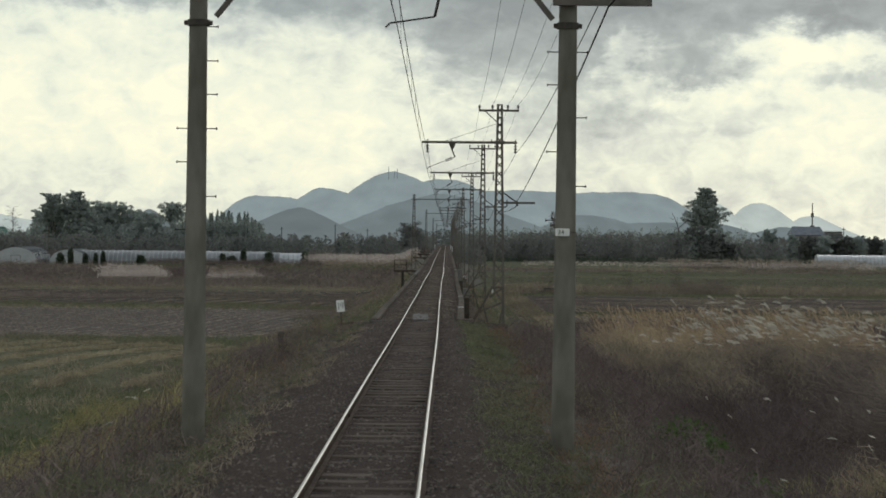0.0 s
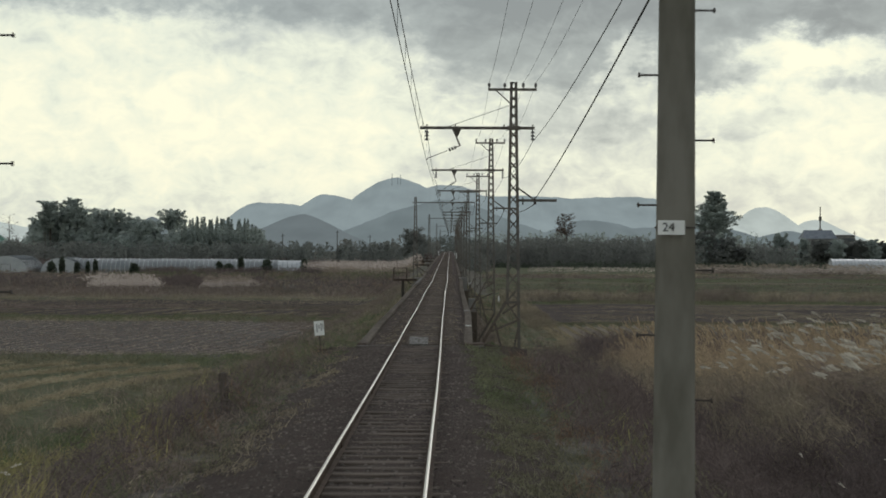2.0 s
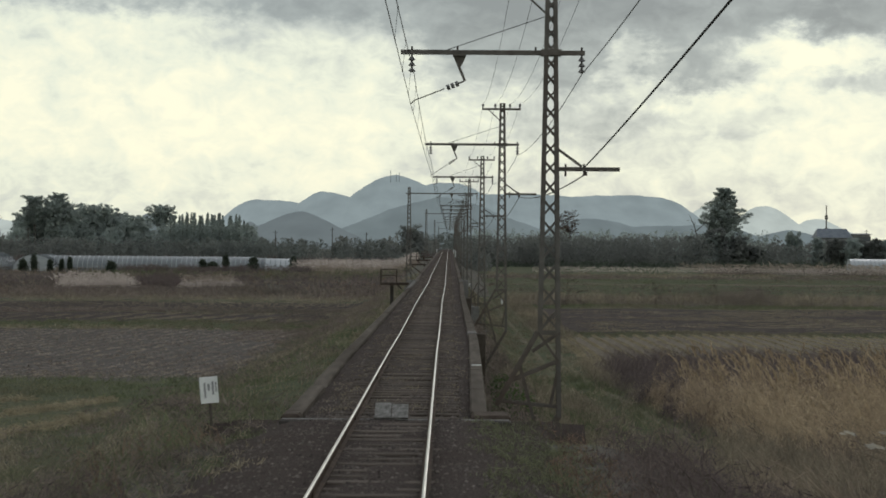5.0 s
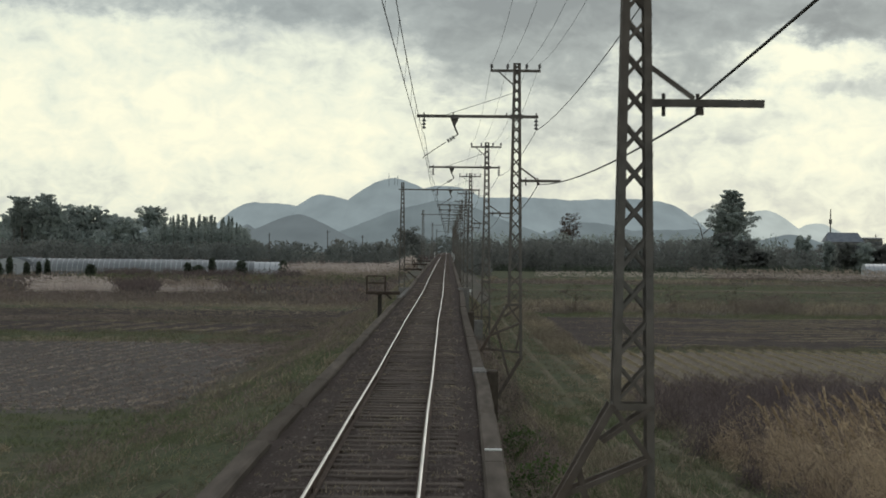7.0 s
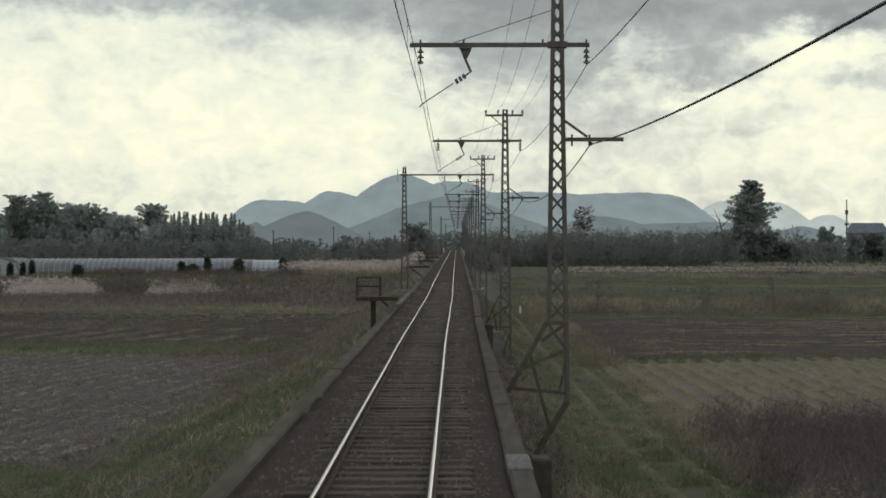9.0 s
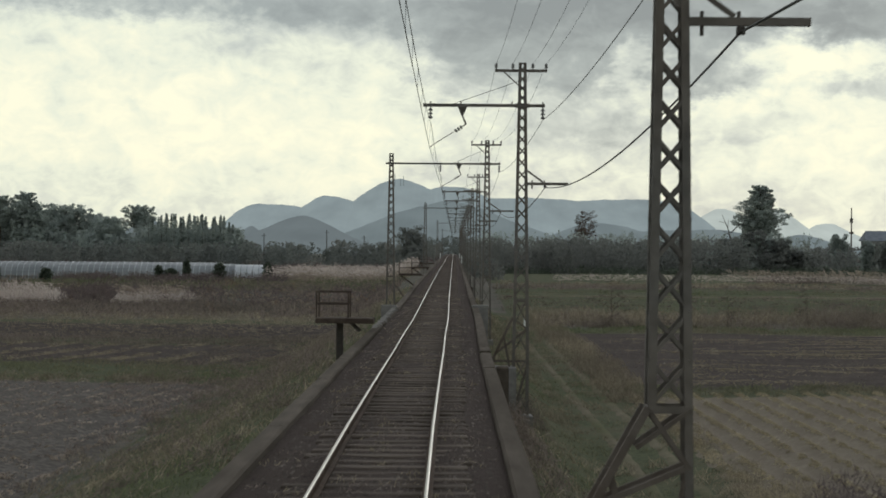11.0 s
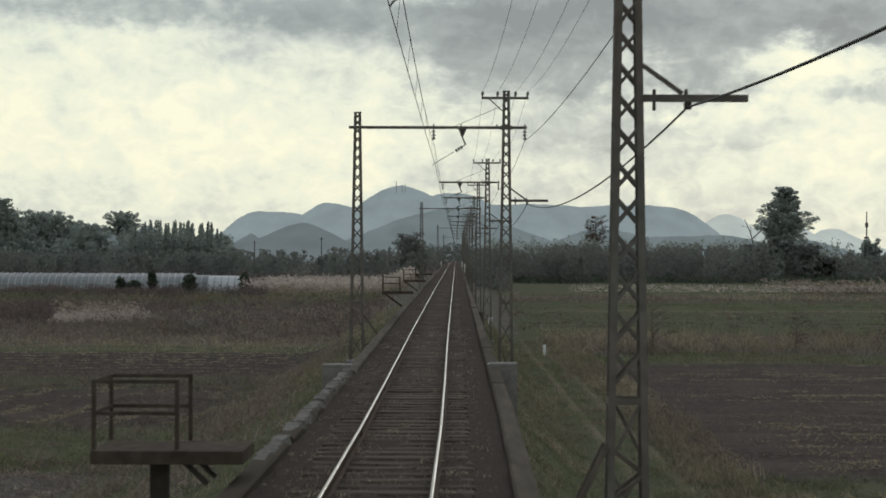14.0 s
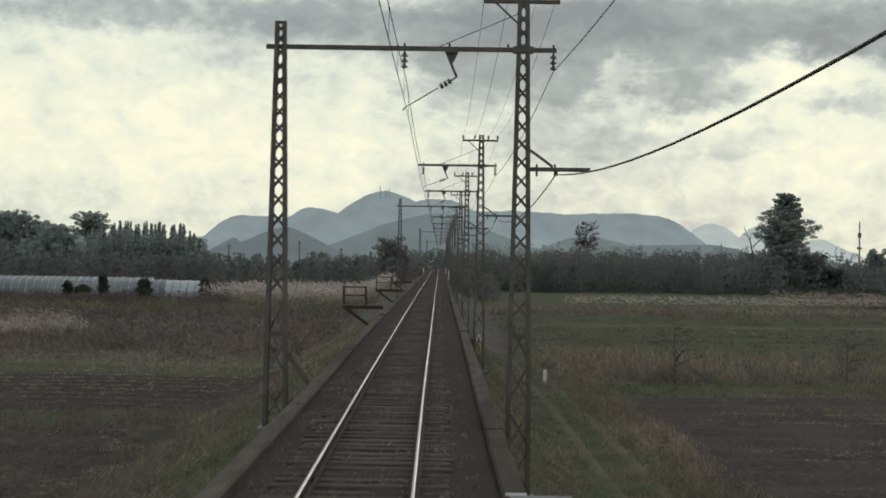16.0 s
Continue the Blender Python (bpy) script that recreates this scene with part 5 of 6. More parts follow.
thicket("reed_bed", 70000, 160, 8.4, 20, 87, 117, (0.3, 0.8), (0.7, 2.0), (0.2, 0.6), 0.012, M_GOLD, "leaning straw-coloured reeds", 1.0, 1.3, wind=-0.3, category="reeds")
thicket("reed_bed", 26000, 110, 7.4, 20, 86, 119, (0.3, 0.9), (0.5, 1.4), (0.2, 0.6), 0.018, M_DARKSCRUB, "dark withered growth among the reeds", 1.0, 1.1)
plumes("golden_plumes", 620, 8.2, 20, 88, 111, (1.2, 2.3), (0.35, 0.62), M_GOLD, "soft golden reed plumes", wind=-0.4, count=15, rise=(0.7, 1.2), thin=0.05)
thicket("scrub", 360000, 700, 8.2, 36, 114, 155, (0.5, 1.2), (1.0, 2.0), (0.2, 0.6), 0.015, M_DARKSCRUB, "dark brown scrub of withered weeds", 1.0, 1.2, keep=lambda x, y: x > 8.3 + 0.03 * (y - 120))
thicket("scrub", 24000, 90, 8.2, 10.2, 118, 160, (0.3, 0.7), (0.3, 0.9), (0.2, 0.5), 0.014, M_DRY, "straw-coloured grass along the edge of the scrub", 1.0, 1.2, category="grass")
# along the walled bed
thicket("slope_grass", 170000, 2200, -10.5, -1.6, 69, 250, (0.3, 0.9), (0.05, 0.30), (0.08, 0.3), 0.018, M_GRASS, "green grass on the slope below the kerb", 1.1, 1.2, category="grass")
thicket("slope_weeds", 34000, 300, -11, -1.8, 72, 260, (0.3, 0.9), (0.1, 0.55), (0.12, 0.4), 0.020, M_DRY, "tufts of dry grass below the kerb", 1.0, 1.3, category="grass")
thicket("slope_weeds", 40000, 260, -11.5, -3.0, 72, 240, (0.3, 0.9), (0.15, 0.6), (0.12, 0.4), 0.020, M_BROWN, "brown weeds at the foot of the slope", 1.0)
thicket("slope_grass", 170000, 2200, 1.6, 9.6, 73, 320, (0.3, 0.9), (0.05, 0.30), (0.08, 0.3), 0.018, M_GRASS, "green grass beside the dirt track", 1.1, 1.2, keep=off_ruts, category="grass")
thicket("slope_weeds", 70000, 520, 1.9, 9.9, 74, 320, (0.3, 0.8), (0.1, 0.6), (0.12, 0.45), 0.020, M_DRY, "tufts of straw-coloured grass beside the dirt track", 1.0, 1.3, keep=off_ruts, category="grass")
thicket("track_grass", 60000, 500, 3.6, 9.0, 84, 150, (0.3, 0.9), (0.1, 0.45), (0.10, 0.35), 0.018, M_GRASS, "green grass in and beside the dirt track", 1.0, 1.2, keep=off_ruts, category="grass")
thicket("straw_tufts", 16000, 30, 3.0, 5.5, 88, 120, (0.4, 0.9), (0.3, 1.0), (0.15, 0.5), 0.016, M_DRY, "straw-coloured tufts below the kerb wall", 1.0, 1.3, category="grass")
thicket("straw_verge", 50000, 360, 7.8, 10.2, 195, 296, (0.3, 0.9), (0.2, 0.9), (0.15, 0.5), 0.022, M_DRY, "tall straw-coloured grass between the track and the soil", 1.0, 1.3, wind=-0.2, category="grass")
thicket("slope_weeds", 60000, 500, -15, -4.5, 186, 265, (0.3, 1.0), (0.1, 0.5), (0.12, 0.4), 0.022, M_BROWN, "brown weeds at the foot of the slope", 1.0)
thicket("slope_weeds", 12000, 140, -8, -2.0, 186, 300, (0.3, 0.9), (0.1, 0.5), (0.12, 0.4), 0.022, M_DRY, "dry grass on the slope below the kerb", 1.0, 1.3, category="grass")
thicket("wall_weeds", 50000, 150, 1.65, 3.4, 76, 170, (0.25, 0.6), (0.3, 1.1), (0.12, 0.4), 0.018, M_BROWN, "dark weeds against the kerb wall", 1.0)
thicket("bed_weeds", 30000, 600, -1.3, 1.15, 72, 210, (0.08, 0.35), (0.02, 0.07), (0.03, 0.1), 0.008, M_BROWN, "withered weeds in the ballast", 1.2, fz=bed_z)
thicket("bed_weeds", 22000, 500, -1.3, 1.15, 72, 210, (0.08, 0.35), (0.02, 0.09), (0.03, 0.12), 0.011, M_DRY, "sparse dry weeds in the ballast", 1.2, fz=bed_z)
on_field = lambda x, y: ground_z(x, y) + 0.105
patchy = lambda x, y: (np.sin(x * 0.23 + 1.3 * np.sin(y * 0.11)) + np.sin(y * 0.31 + x * 0.07) + rng.normal(0, 0.7, len(x))) > -0.2
thicket("field_stubble", 120000, 14000, -62, -10.4, 141, 207, (0.08, 0.35), (0.02, 0.16), (0.05, 0.18), 0.05, M_PLUME_TAN, "pale cut stalks and husks lying in rows", 1.3, 0.3, fz=on_field, keep=lambda x, y: (np.sin((x - 0.095 * y) * 2 * math.pi / 1.2) > 0.45), category="stubble")
thicket("field_stubble", 50000, 5000, -62, -10.4, 141, 207, (0.1, 0.4), (0.02, 0.2), (0.08, 0.25), 0.03, M_BROWN, "brown broken stalks on the soil", 1.3, 0.5, fz=on_field, category="stubble")
thicket("field_stubble", 60000, 5200, -60, -9.8, 226, 252, (0.1, 0.4), (0.02, 0.13), (0.06, 0.24), 0.03, M_DRY, "straw and husks lying in the furrows", 1.2, 0.3, fz=on_field, keep=lambda x, y: (np.sin((x - 0.095 * y) * 2 * math.pi / 3.0 + np.sin(y * 0.1)) > 0.0) & patchy(x, y), category="stubble")
thicket("field_stubble", 44000, 3800, -70, -9.5, 265, 296, (0.15, 0.5), (0.02, 0.13), (0.08, 0.3), 0.035, M_DRY, "scattered stalks on the far furrows", 1.0, 0.3, fz=on_field, keep=lambda x, y: np.sin(y * 2 * math.pi / 3.8) > 0.2, category="stubble")
swathe = lambda x, y: np.sin((x - 0.095 * y) * 2 * math.pi / 3.0 + 0.5 * np.sin(y * 0.09))
thicket("mown_straw", 210000, 15000, -42, -10.0, 74, 118, (0.15, 0.4), (0.10, 0.30), (0.12, 0.4), 0.022, M_STRAW, "pale straw swathes on the mown field", 1.0, 0.4, fz=on_field, keep=lambda x, y: swathe(x, y) > 0.78, category="straw")
thicket("mown_straw", 50000, 4000, -42, -10.0, 76, 118, (0.1, 0.4), (0.03, 0.10), (0.06, 0.2), 0.02, M_GRASS, "low green regrowth between the swathes", 1.0, 0.6, fz=on_field, keep=lambda x, y: swathe(x, y) < 0.4, category="straw")
thicket("field_edge", 60000, 700, -70, -9.5, 119, 140, (0.4, 1.0), (0.1, 0.35), (0.10, 0.35), 0.025, M_GRASS, "dark grass strip between the fields", 1.0, 1.2, fz=on_field, category="grass")
thicket("field_edge", 60000, 700, -80, -9.5, 207, 225, (0.5, 1.2), (0.1, 0.4), (0.12, 0.4), 0.03, M_GRASS, "grass strip between the fields", 1.0, 1.2, fz=on_field, category="grass")
thicket("field_edge", 20000, 300, -80, -9.5, 205, 210, (0.3, 0.8), (0.1, 0.4), (0.12, 0.4), 0.03, M_DRY, "pale weeds along the field edge", 1.0, 1.2, fz=on_field)
thicket("field_edge", 40000, 500, -80, -9.5, 252, 264, (0.5, 1.2), (0.1, 0.4), (0.15, 0.45), 0.03, M_BROWN, "narrow grass strip between the furrows", 1.0, 1.2, fz=on_field, category="grass")
thicket("field_edge", 16000, 240, -80, -9.5, 250, 255, (0.4, 1.0), (0.1, 0.5), (0.15, 0.45), 0.03, M_BROWN, "brown weeds along the field edge", 1.0, 1.2, fz=on_field)
row_wave = lambda x: np.sin(x * 2 * math.pi / 1.05 + 0.5 * np.sin(x * 0.05))
thicket("row_straw", 9000, 300, 8.7, 9.2, 150, 200, (0.1, 0.25), (0.05, 0.2), (0.1, 0.3), 0.02, M_STRAW, "pale straw heaped along the edge of the rows", 1.0, 0.4, fz=on_field, category="straw")
thicket("row_straw", 260000, 36000, 9.2, 46, 152, 200, (0.05, 0.15), (0.02, 0.10), (0.06, 0.22), 0.02, M_STRAW, "pale straw lying along the rows", 1.0, 0.4, fz=lambda x, y: ground_z(x, y) + 0.145 + 0.07 * row_wave(x), keep=lambda x, y: row_wave(x) > 0.6, category="straw")
thicket("field_edge", 36000, 420, 9.4, 60, 199.5, 205.5, (0.3, 0.8), (0.1, 0.35), (0.10, 0.35), 0.025, M_GRASS, "green field margin", 1.0, 1.2, fz=on_field, category="grass")
thicket("field_stubble", 190000, 9000, 12.0, 62, 208, 281, (0.3, 1.5), (0.02, 0.12), (0.08, 0.26), 0.030, M_STRAW, "tan straw lying in bands across the dark soil", 1.0, 0.4, fz=on_field, keep=lambda x, y: (np.sin(y * 2 * math.pi / 5.2 + 0.4 * np.sin(x * 0.1)) > 0.35) & (x > 11.5 + 0.10 * (y - 205) + rng.normal(0, 3.0, len(x))) & patchy(x, y), category="stubble")
thicket("field_stubble", 30000, 2200, 10.0, 60, 206, 281, (0.2, 0.9), (0.02, 0.12), (0.08, 0.25), 0.03, M_BROWN, "brown roots and husks on the dark soil", 1.0, 0.4, fz=on_field, category="stubble")
thicket("field_edge", 70000, 900, 8.8, 80, 280, 293, (0.5, 1.2), (0.1, 0.4), (0.12, 0.4), 0.032, M_GRASS, "green strip beyond the ploughed field", 1.0, 1.2, fz=on_field, category="grass")
thicket("field_edge", 70000, 900, -90, -7.5, 297, 322, (0.5, 1.6), (0.15, 0.6), (0.2, 0.55), 0.026, M_DRY, "tan rough grass beyond the furrows", 1.0, 1.2, category="grass")
thicket("rough_scrub", 120000, 1500, -120, -6, 310, 420, (0.8, 2.4), (0.4, 1.5), (0.3, 0.9), 0.06, M_BROWN, "dull brown scrub across the far field", 1.0)
thicket("rough_scrub", 12000, 160, -120, -6, 318, 420, (0.8, 2.2), (0.4, 1.5), (0.3, 0.9), 0.06, M_RED, "reddish scrub across the far field", 1.0)
thicket("rough_scrub", 30000, 330, -120, -6, 325, 420, (0.8, 2.4), (0.4, 1.2), (0.3, 0.9), 0.06, M_DRY, "tan scrub across the far field", 1.0)
thicket("field_edge", 60000, 420, 9.0, 90, 293, 322, (0.6, 1.6), (0.5, 1.3), (0.3, 0.8), 0.034, M_BROWN, "brown weeds in the band of tall grass", 1.0, 1.6, category="grass")
thicket("field_edge", 120000, 720, 8.0, 90, 294, 325, (0.6, 1.6), (0.6, 1.45), (0.3, 0.8), 0.034, M_DRY, "band of tall dry grass", 1.0, 1.6, category="grass")
thicket("field_edge", 34000, 420, 6.5, 150, 404, 419, (0.8, 2.0), (0.3, 1.0), (0.3, 0.9), 0.06, M_DRY, "band of straw-coloured rough grass", 1.0)
thicket("field_edge", 9000, 140, 6.5, 150, 328, 371, (0.6, 2.0), (0.1, 0.4), (0.3, 0.8), 0.05, M_DRY, "dry grass scattered over the meadow", 1.0, category="grass")
thicket("rough_scrub", 60000, 420, -90, -7, 310, 348, (0.8, 2.2), (0.3, 1.0), (0.25, 0.7), 0.04, M_BROWN, "low brown withered weeds in the far field", 1.0)
thicket("rough_scrub", 30000, 260, -90, -7, 340, 352, (0.8, 2.4), (0.5, 1.5), (0.25, 0.7), 0.05, M_DARKSCRUB, "dark withered scrub in the far field", 1.0)
thicket("rough_scrub", 36000, 260, -90, -6.5, 355, 385, (1.0, 3.0), (0.6, 1.9), (0.25, 0.8), 0.06, M_DARKSCRUB, "dark withered scrub in the far field", 1.0)
thicket("rough_scrub", 36000, 300, -60, -6.5, 380, 414, (1.0, 3.0), (0.5, 1.5), (0.25, 0.8), 0.06, M_GRASS, "olive green rough grass before the greenhouses", 1.0, category="grass")
thicket("rough_scrub", 9000, 90, -60, -8, 303, 328, (1.0, 3.0), (0.3, 0.9), (0.2, 0.6), 0.05, M_DRY, "tan rough grass beyond the furrows", 1.0, category="grass")
thicket("rough_scrub", 90000, 190, -58, -24, 404, 422, (0.9, 2.2), (1.1, 2.0), (0.2, 0.6), 0.04, M_DARKSCRUB, "dark withered scrub in front of the greenhouses", 1.0)
thicket("meadow_grass", 60000, 700, 7, 120, 328, 368, (0.8, 2.4), (0.1, 0.4), (0.2, 0.6), 0.05, M_GRASS, "green meadow grass", 1.0, 1.2, category="grass")
thicket("meadow_grass", 60000, 420, 7, 130, 392, 406, (0.8, 2.4), (0.3, 0.9), (0.2, 0.6), 0.045, M_BROWN, "brown rough grass before the far ditch", 1.0, 1.2, category="grass")
thicket("meadow_grass", 50000, 420, 7, 130, 340, 366, (0.8, 2.6), (0.1, 0.45), (0.2, 0.6), 0.045, M_DARKSCRUB, "dull brown grass scattered over the meadow", 1.0, 1.2, category="grass")
thicket("meadow_grass", 50000, 420, 7, 130, 378, 392, (0.8, 2.4), (0.1, 0.4), (0.2, 0.6), 0.05, M_GRASS, "green meadow grass beyond the path", 1.0, 1.2, category="grass")
thicket("meadow_grass", 22000, 300, 7, 120, 368, 372, (0.5, 1.2), (0.1, 0.4), (0.2, 0.6), 0.04, M_BROWN, "brown grass beside the path", 1.0, 1.2, category="grass")
thicket("rough_scrub", 60000, 260, -95, -6.5, 322, 335, (1.0, 2.6), (0.5, 1.25), (0.25, 0.7), 0.04, M_BROWN, "low brown weeds before the plume banks", 1.0)
thicket("rough_scrub", 26000, 40, -45.5, -38.5, 345, 372, (1.0, 2.4), (1.3, 2.3), (0.25, 0.7), 0.04, M_DARKSCRUB, "tall dark scrub between the plume banks", 1.0)
thicket("plume_bank", 40000, 36, -54.6, -45.6, 338, 352, (1.4, 2.8), (1.4, 2.1), (0.25, 0.6), 0.05, M_PLUME_GREY, "soft pale bank of plume grass", 1.0, 1.5, category="grass")
thicket("rough_scrub", 30000, 70, -60, -28, 333, 339, (0.8, 1.8), (0.6, 1.15), (0.25, 0.6), 0.04, M_BROWN, "brown weeds at the foot of the plume banks", 1.0)
thicket("plume_bank", 24000, 26, -37, -30.5, 341, 351, (1.0, 2.2), (1.0, 1.6), (0.25, 0.6), 0.05, M_PLUME_GREY, "soft pale bank of plume grass", 1.0, 1.5, category="grass")
thicket("plume_bank", 50000, 150, -27, -5.5, 415, 440, (1.0, 2.4), (1.2, 2.0), (0.25, 0.6), 0.05, M_PLUME_TAN, "pale bank of plume grass beside the line", 1.0, 1.5, category="grass")
thicket("plume_bank", 50000, 90, 50, 86, 432, 460, (1.5, 4.0), (0.8, 1.7), (0.25, 0.7), 0.06, M_BROWN, "brown mounds of tall grass in the far field", 1.0, 1.5, category="grass")
thicket("plume_bank", 16000, 60, 62, 88, 430, 458, (1.2, 2.6), (1.0, 1.8), (0.25, 0.6), 0.05, M_PLUME_GREY, "soft pale plume grass in the far field", 1.0, 1.5, category="grass")
plumes("far_plumes", 3600, 16.0, 140, 416, 427, (0.7, 1.5), (0.3, 0.55), M_PLUME_GREY, "pale plumes along a far ditch", wind=-0.3, count=6, thin=0.09)
plumes("far_plumes", 260, -55.4, -45.2, 338, 352, (1.4, 2.2), (0.5, 0.9), M_PLUME_GREY, "pale plumes in front of the greenhouses", wind=-0.3, count=5)
plumes("far_plumes", 200, -37.5, -30, 340, 352, (1.1, 1.9), (0.5, 0.9), M_PLUME_TAN, "pale plumes in front of the greenhouses", wind=-0.3, count=5)
plumes("far_plumes", 2400, -27, -5, 415, 470, (0.9, 2.2), (0.5, 0.9), M_PLUME_GREY, "band of pale plumes beside the line", wind=-0.3, count=5)
plumes("far_plumes", 900, 46, 88, 425, 462, (0.9, 1.9), (0.6, 1.0), M_PLUME_TAN, "band of pale plumes in the far field", wind=-0.3, count=5)
thicket("rough_scrub", 90000, 900, -170, -4.0, 445, 660, (1.2, 3.5), (0.8, 2.8), (0.5, 1.3), 0.11, M_DARKSCRUB, "dull brown scrub before the woods", 1.0)
thicket("field_edge", 9000, 50, 9.0, 60, 293, 297, (0.5, 1.6), (0.4, 1.0), (0.2, 0.6), 0.035, M_BROWN, "dark brown weeds at the foot of the tall grass", 1.0, 1.2)
thicket("rough_scrub", 60000, 600, 4.5, 170, 555, 600, (1.2, 3.5), (0.8, 2.6), (0.5, 1.3), 0.11, M_SHRUB, "dull green scrub before the woods", 1.0)

lq = random.Random(8)
for k in range(5):
    lx, ly = lq.uniform(12, 18), lq.uniform(210, 230)
    scrap = base("plastic_scrap", lx, ly, float(ground_z(lx, ly)) + 0.10, "crumpled white plastic scrap lying on the soil", "litter", "litter in the field")
    w_ = lq.uniform(0.04, 0.085)
    part("sheet", Build().add([(-w_, 0, 0), (0, -w_ * 0.4, 0.015), (w_, 0.02, 0.01), (w_ * 0.7, w_ * 0.6, 0.03), (-w_ * 0.6, w_ * 0.5, 0.02), (0, 0.02, 0.04)], [(0, 1, 5), (1, 2, 5), (2, 3, 5), (3, 4, 5), (4, 0, 5)]), M_WHITE, scrap)

# leafy bushes near the line
for bx, by, br, bh in ((4.35, 31.5, 0.75, 0.55), (5.6, 33.5, 0.6, 0.5), (2.7, 98.0, 0.7, 0.6), (2.6, 107.0, 0.6, 0.5), (-5.6, 40.0, 0.6, 0.45)):
    zb = float(ground_z(bx, by))
    bush = base("leafy_bush", bx, by, zb, "low green leafy bush on the bank", "bush", "low bushes")
    bb = Build()
    for k in range(9):
        a = k * 0.7
        bb.rod((0, 0, -0.1), (math.cos(a) * br * 0.7, math.sin(a) * br * 0.7, bh * 0.9), 0.012, 0.005, 5)
    part("stems", bb, M_BARK, bush)
    part("foliage", leaf_mesh("foliage", [leaves(0, 0, bh * 0.7, br, br, bh, 700, 0.055)], M_LEAF), None, bush)

# bare bushes and small bare trees in the field
thicket("bare_bushes", 17000, 14, 33.5, 40, 298, 303, (0.8, 1.9), (1.4, 3.0), (0.3, 1.0), 0.013, M_BROWN, "dull brown leafless bushes in the tall grass", 1.0, 1.4, category="bush")
thicket("bare_bushes", 7000, 9, 13.5, 17, 296, 300, (0.5, 1.2), (0.6, 1.5), (0.3, 0.8), 0.013, M_BROWN, "dull brown leafless bushes in the tall grass", 1.0, 1.4, category="bush")
for k, (tx, ty, hh) in enumerate(((15.2, 296, 4.6), (26.0, 298, 3.4), (34.0, 302, 3.6))):
    zb = float(ground_z(tx, ty))
    tree = base("bare_sapling", tx, ty, zb, "small leafless sapling in the rough grass", "tree", "bare saplings")
    bb = Build()
    limbs(bb, hh, 0.015 + 0.007 * hh, hh * 0.42, 47 + k, 15, 0.22, 9, 0.0)
    part("trunk", bb, M_TWIG, tree)


# ------------------------------------------------------------------ trees and woods
def broad_tree(x, y, height, width, seed, label, material=M_PINE, lobes=22, n=420, leaf=0.42, base_f=0.12, name="broadleaf_tree", pointed=0.0, flat=1.0):
    q = random.Random(seed)
    z = FIELD
    t = base(name, x, y, z, label, "tree", "standing trees")
    b = Build()
    limbs(b, height * 0.93, height * 0.022, width * 0.42, seed, 16, 0.22, 2)
    part("trunk", b, M_BARK, t)
    # a full inner mass, then many small uneven lobes over it
    ch = [leaves(0, 0, height * (base_f + (0.9 - base_f) * f), width * r, width * r, height * 0.2, 150, leaf * 2.4, flat) for f, r in ((0.2, 0.33), (0.5, 0.36), (0.78, 0.28))]
    for k in range(lobes * 3):
        f = base_f + (0.97 - base_f) * (k + 0.5) / (lobes * 3)
        prof = math.sin(math.pi * min(1, 0.24 + 0.70 * f)) ** 0.5 * (1 - pointed * f)
        a = q.uniform(0, 6.28)
        rad = width / 2 * prof * q.uniform(0.25, 1.0)
        s = width * q.uniform(0.05, 0.11) * (0.7 + 0.4 * prof)
        ch.append(leaves(math.cos(a) * rad, math.sin(a) * rad, height * f, s * 1.3, s * 1.3, s * 0.8, max(18, n // 7), leaf, flat))
    part("crown", leaf_mesh("crown", ch, material), None, t)
    return t


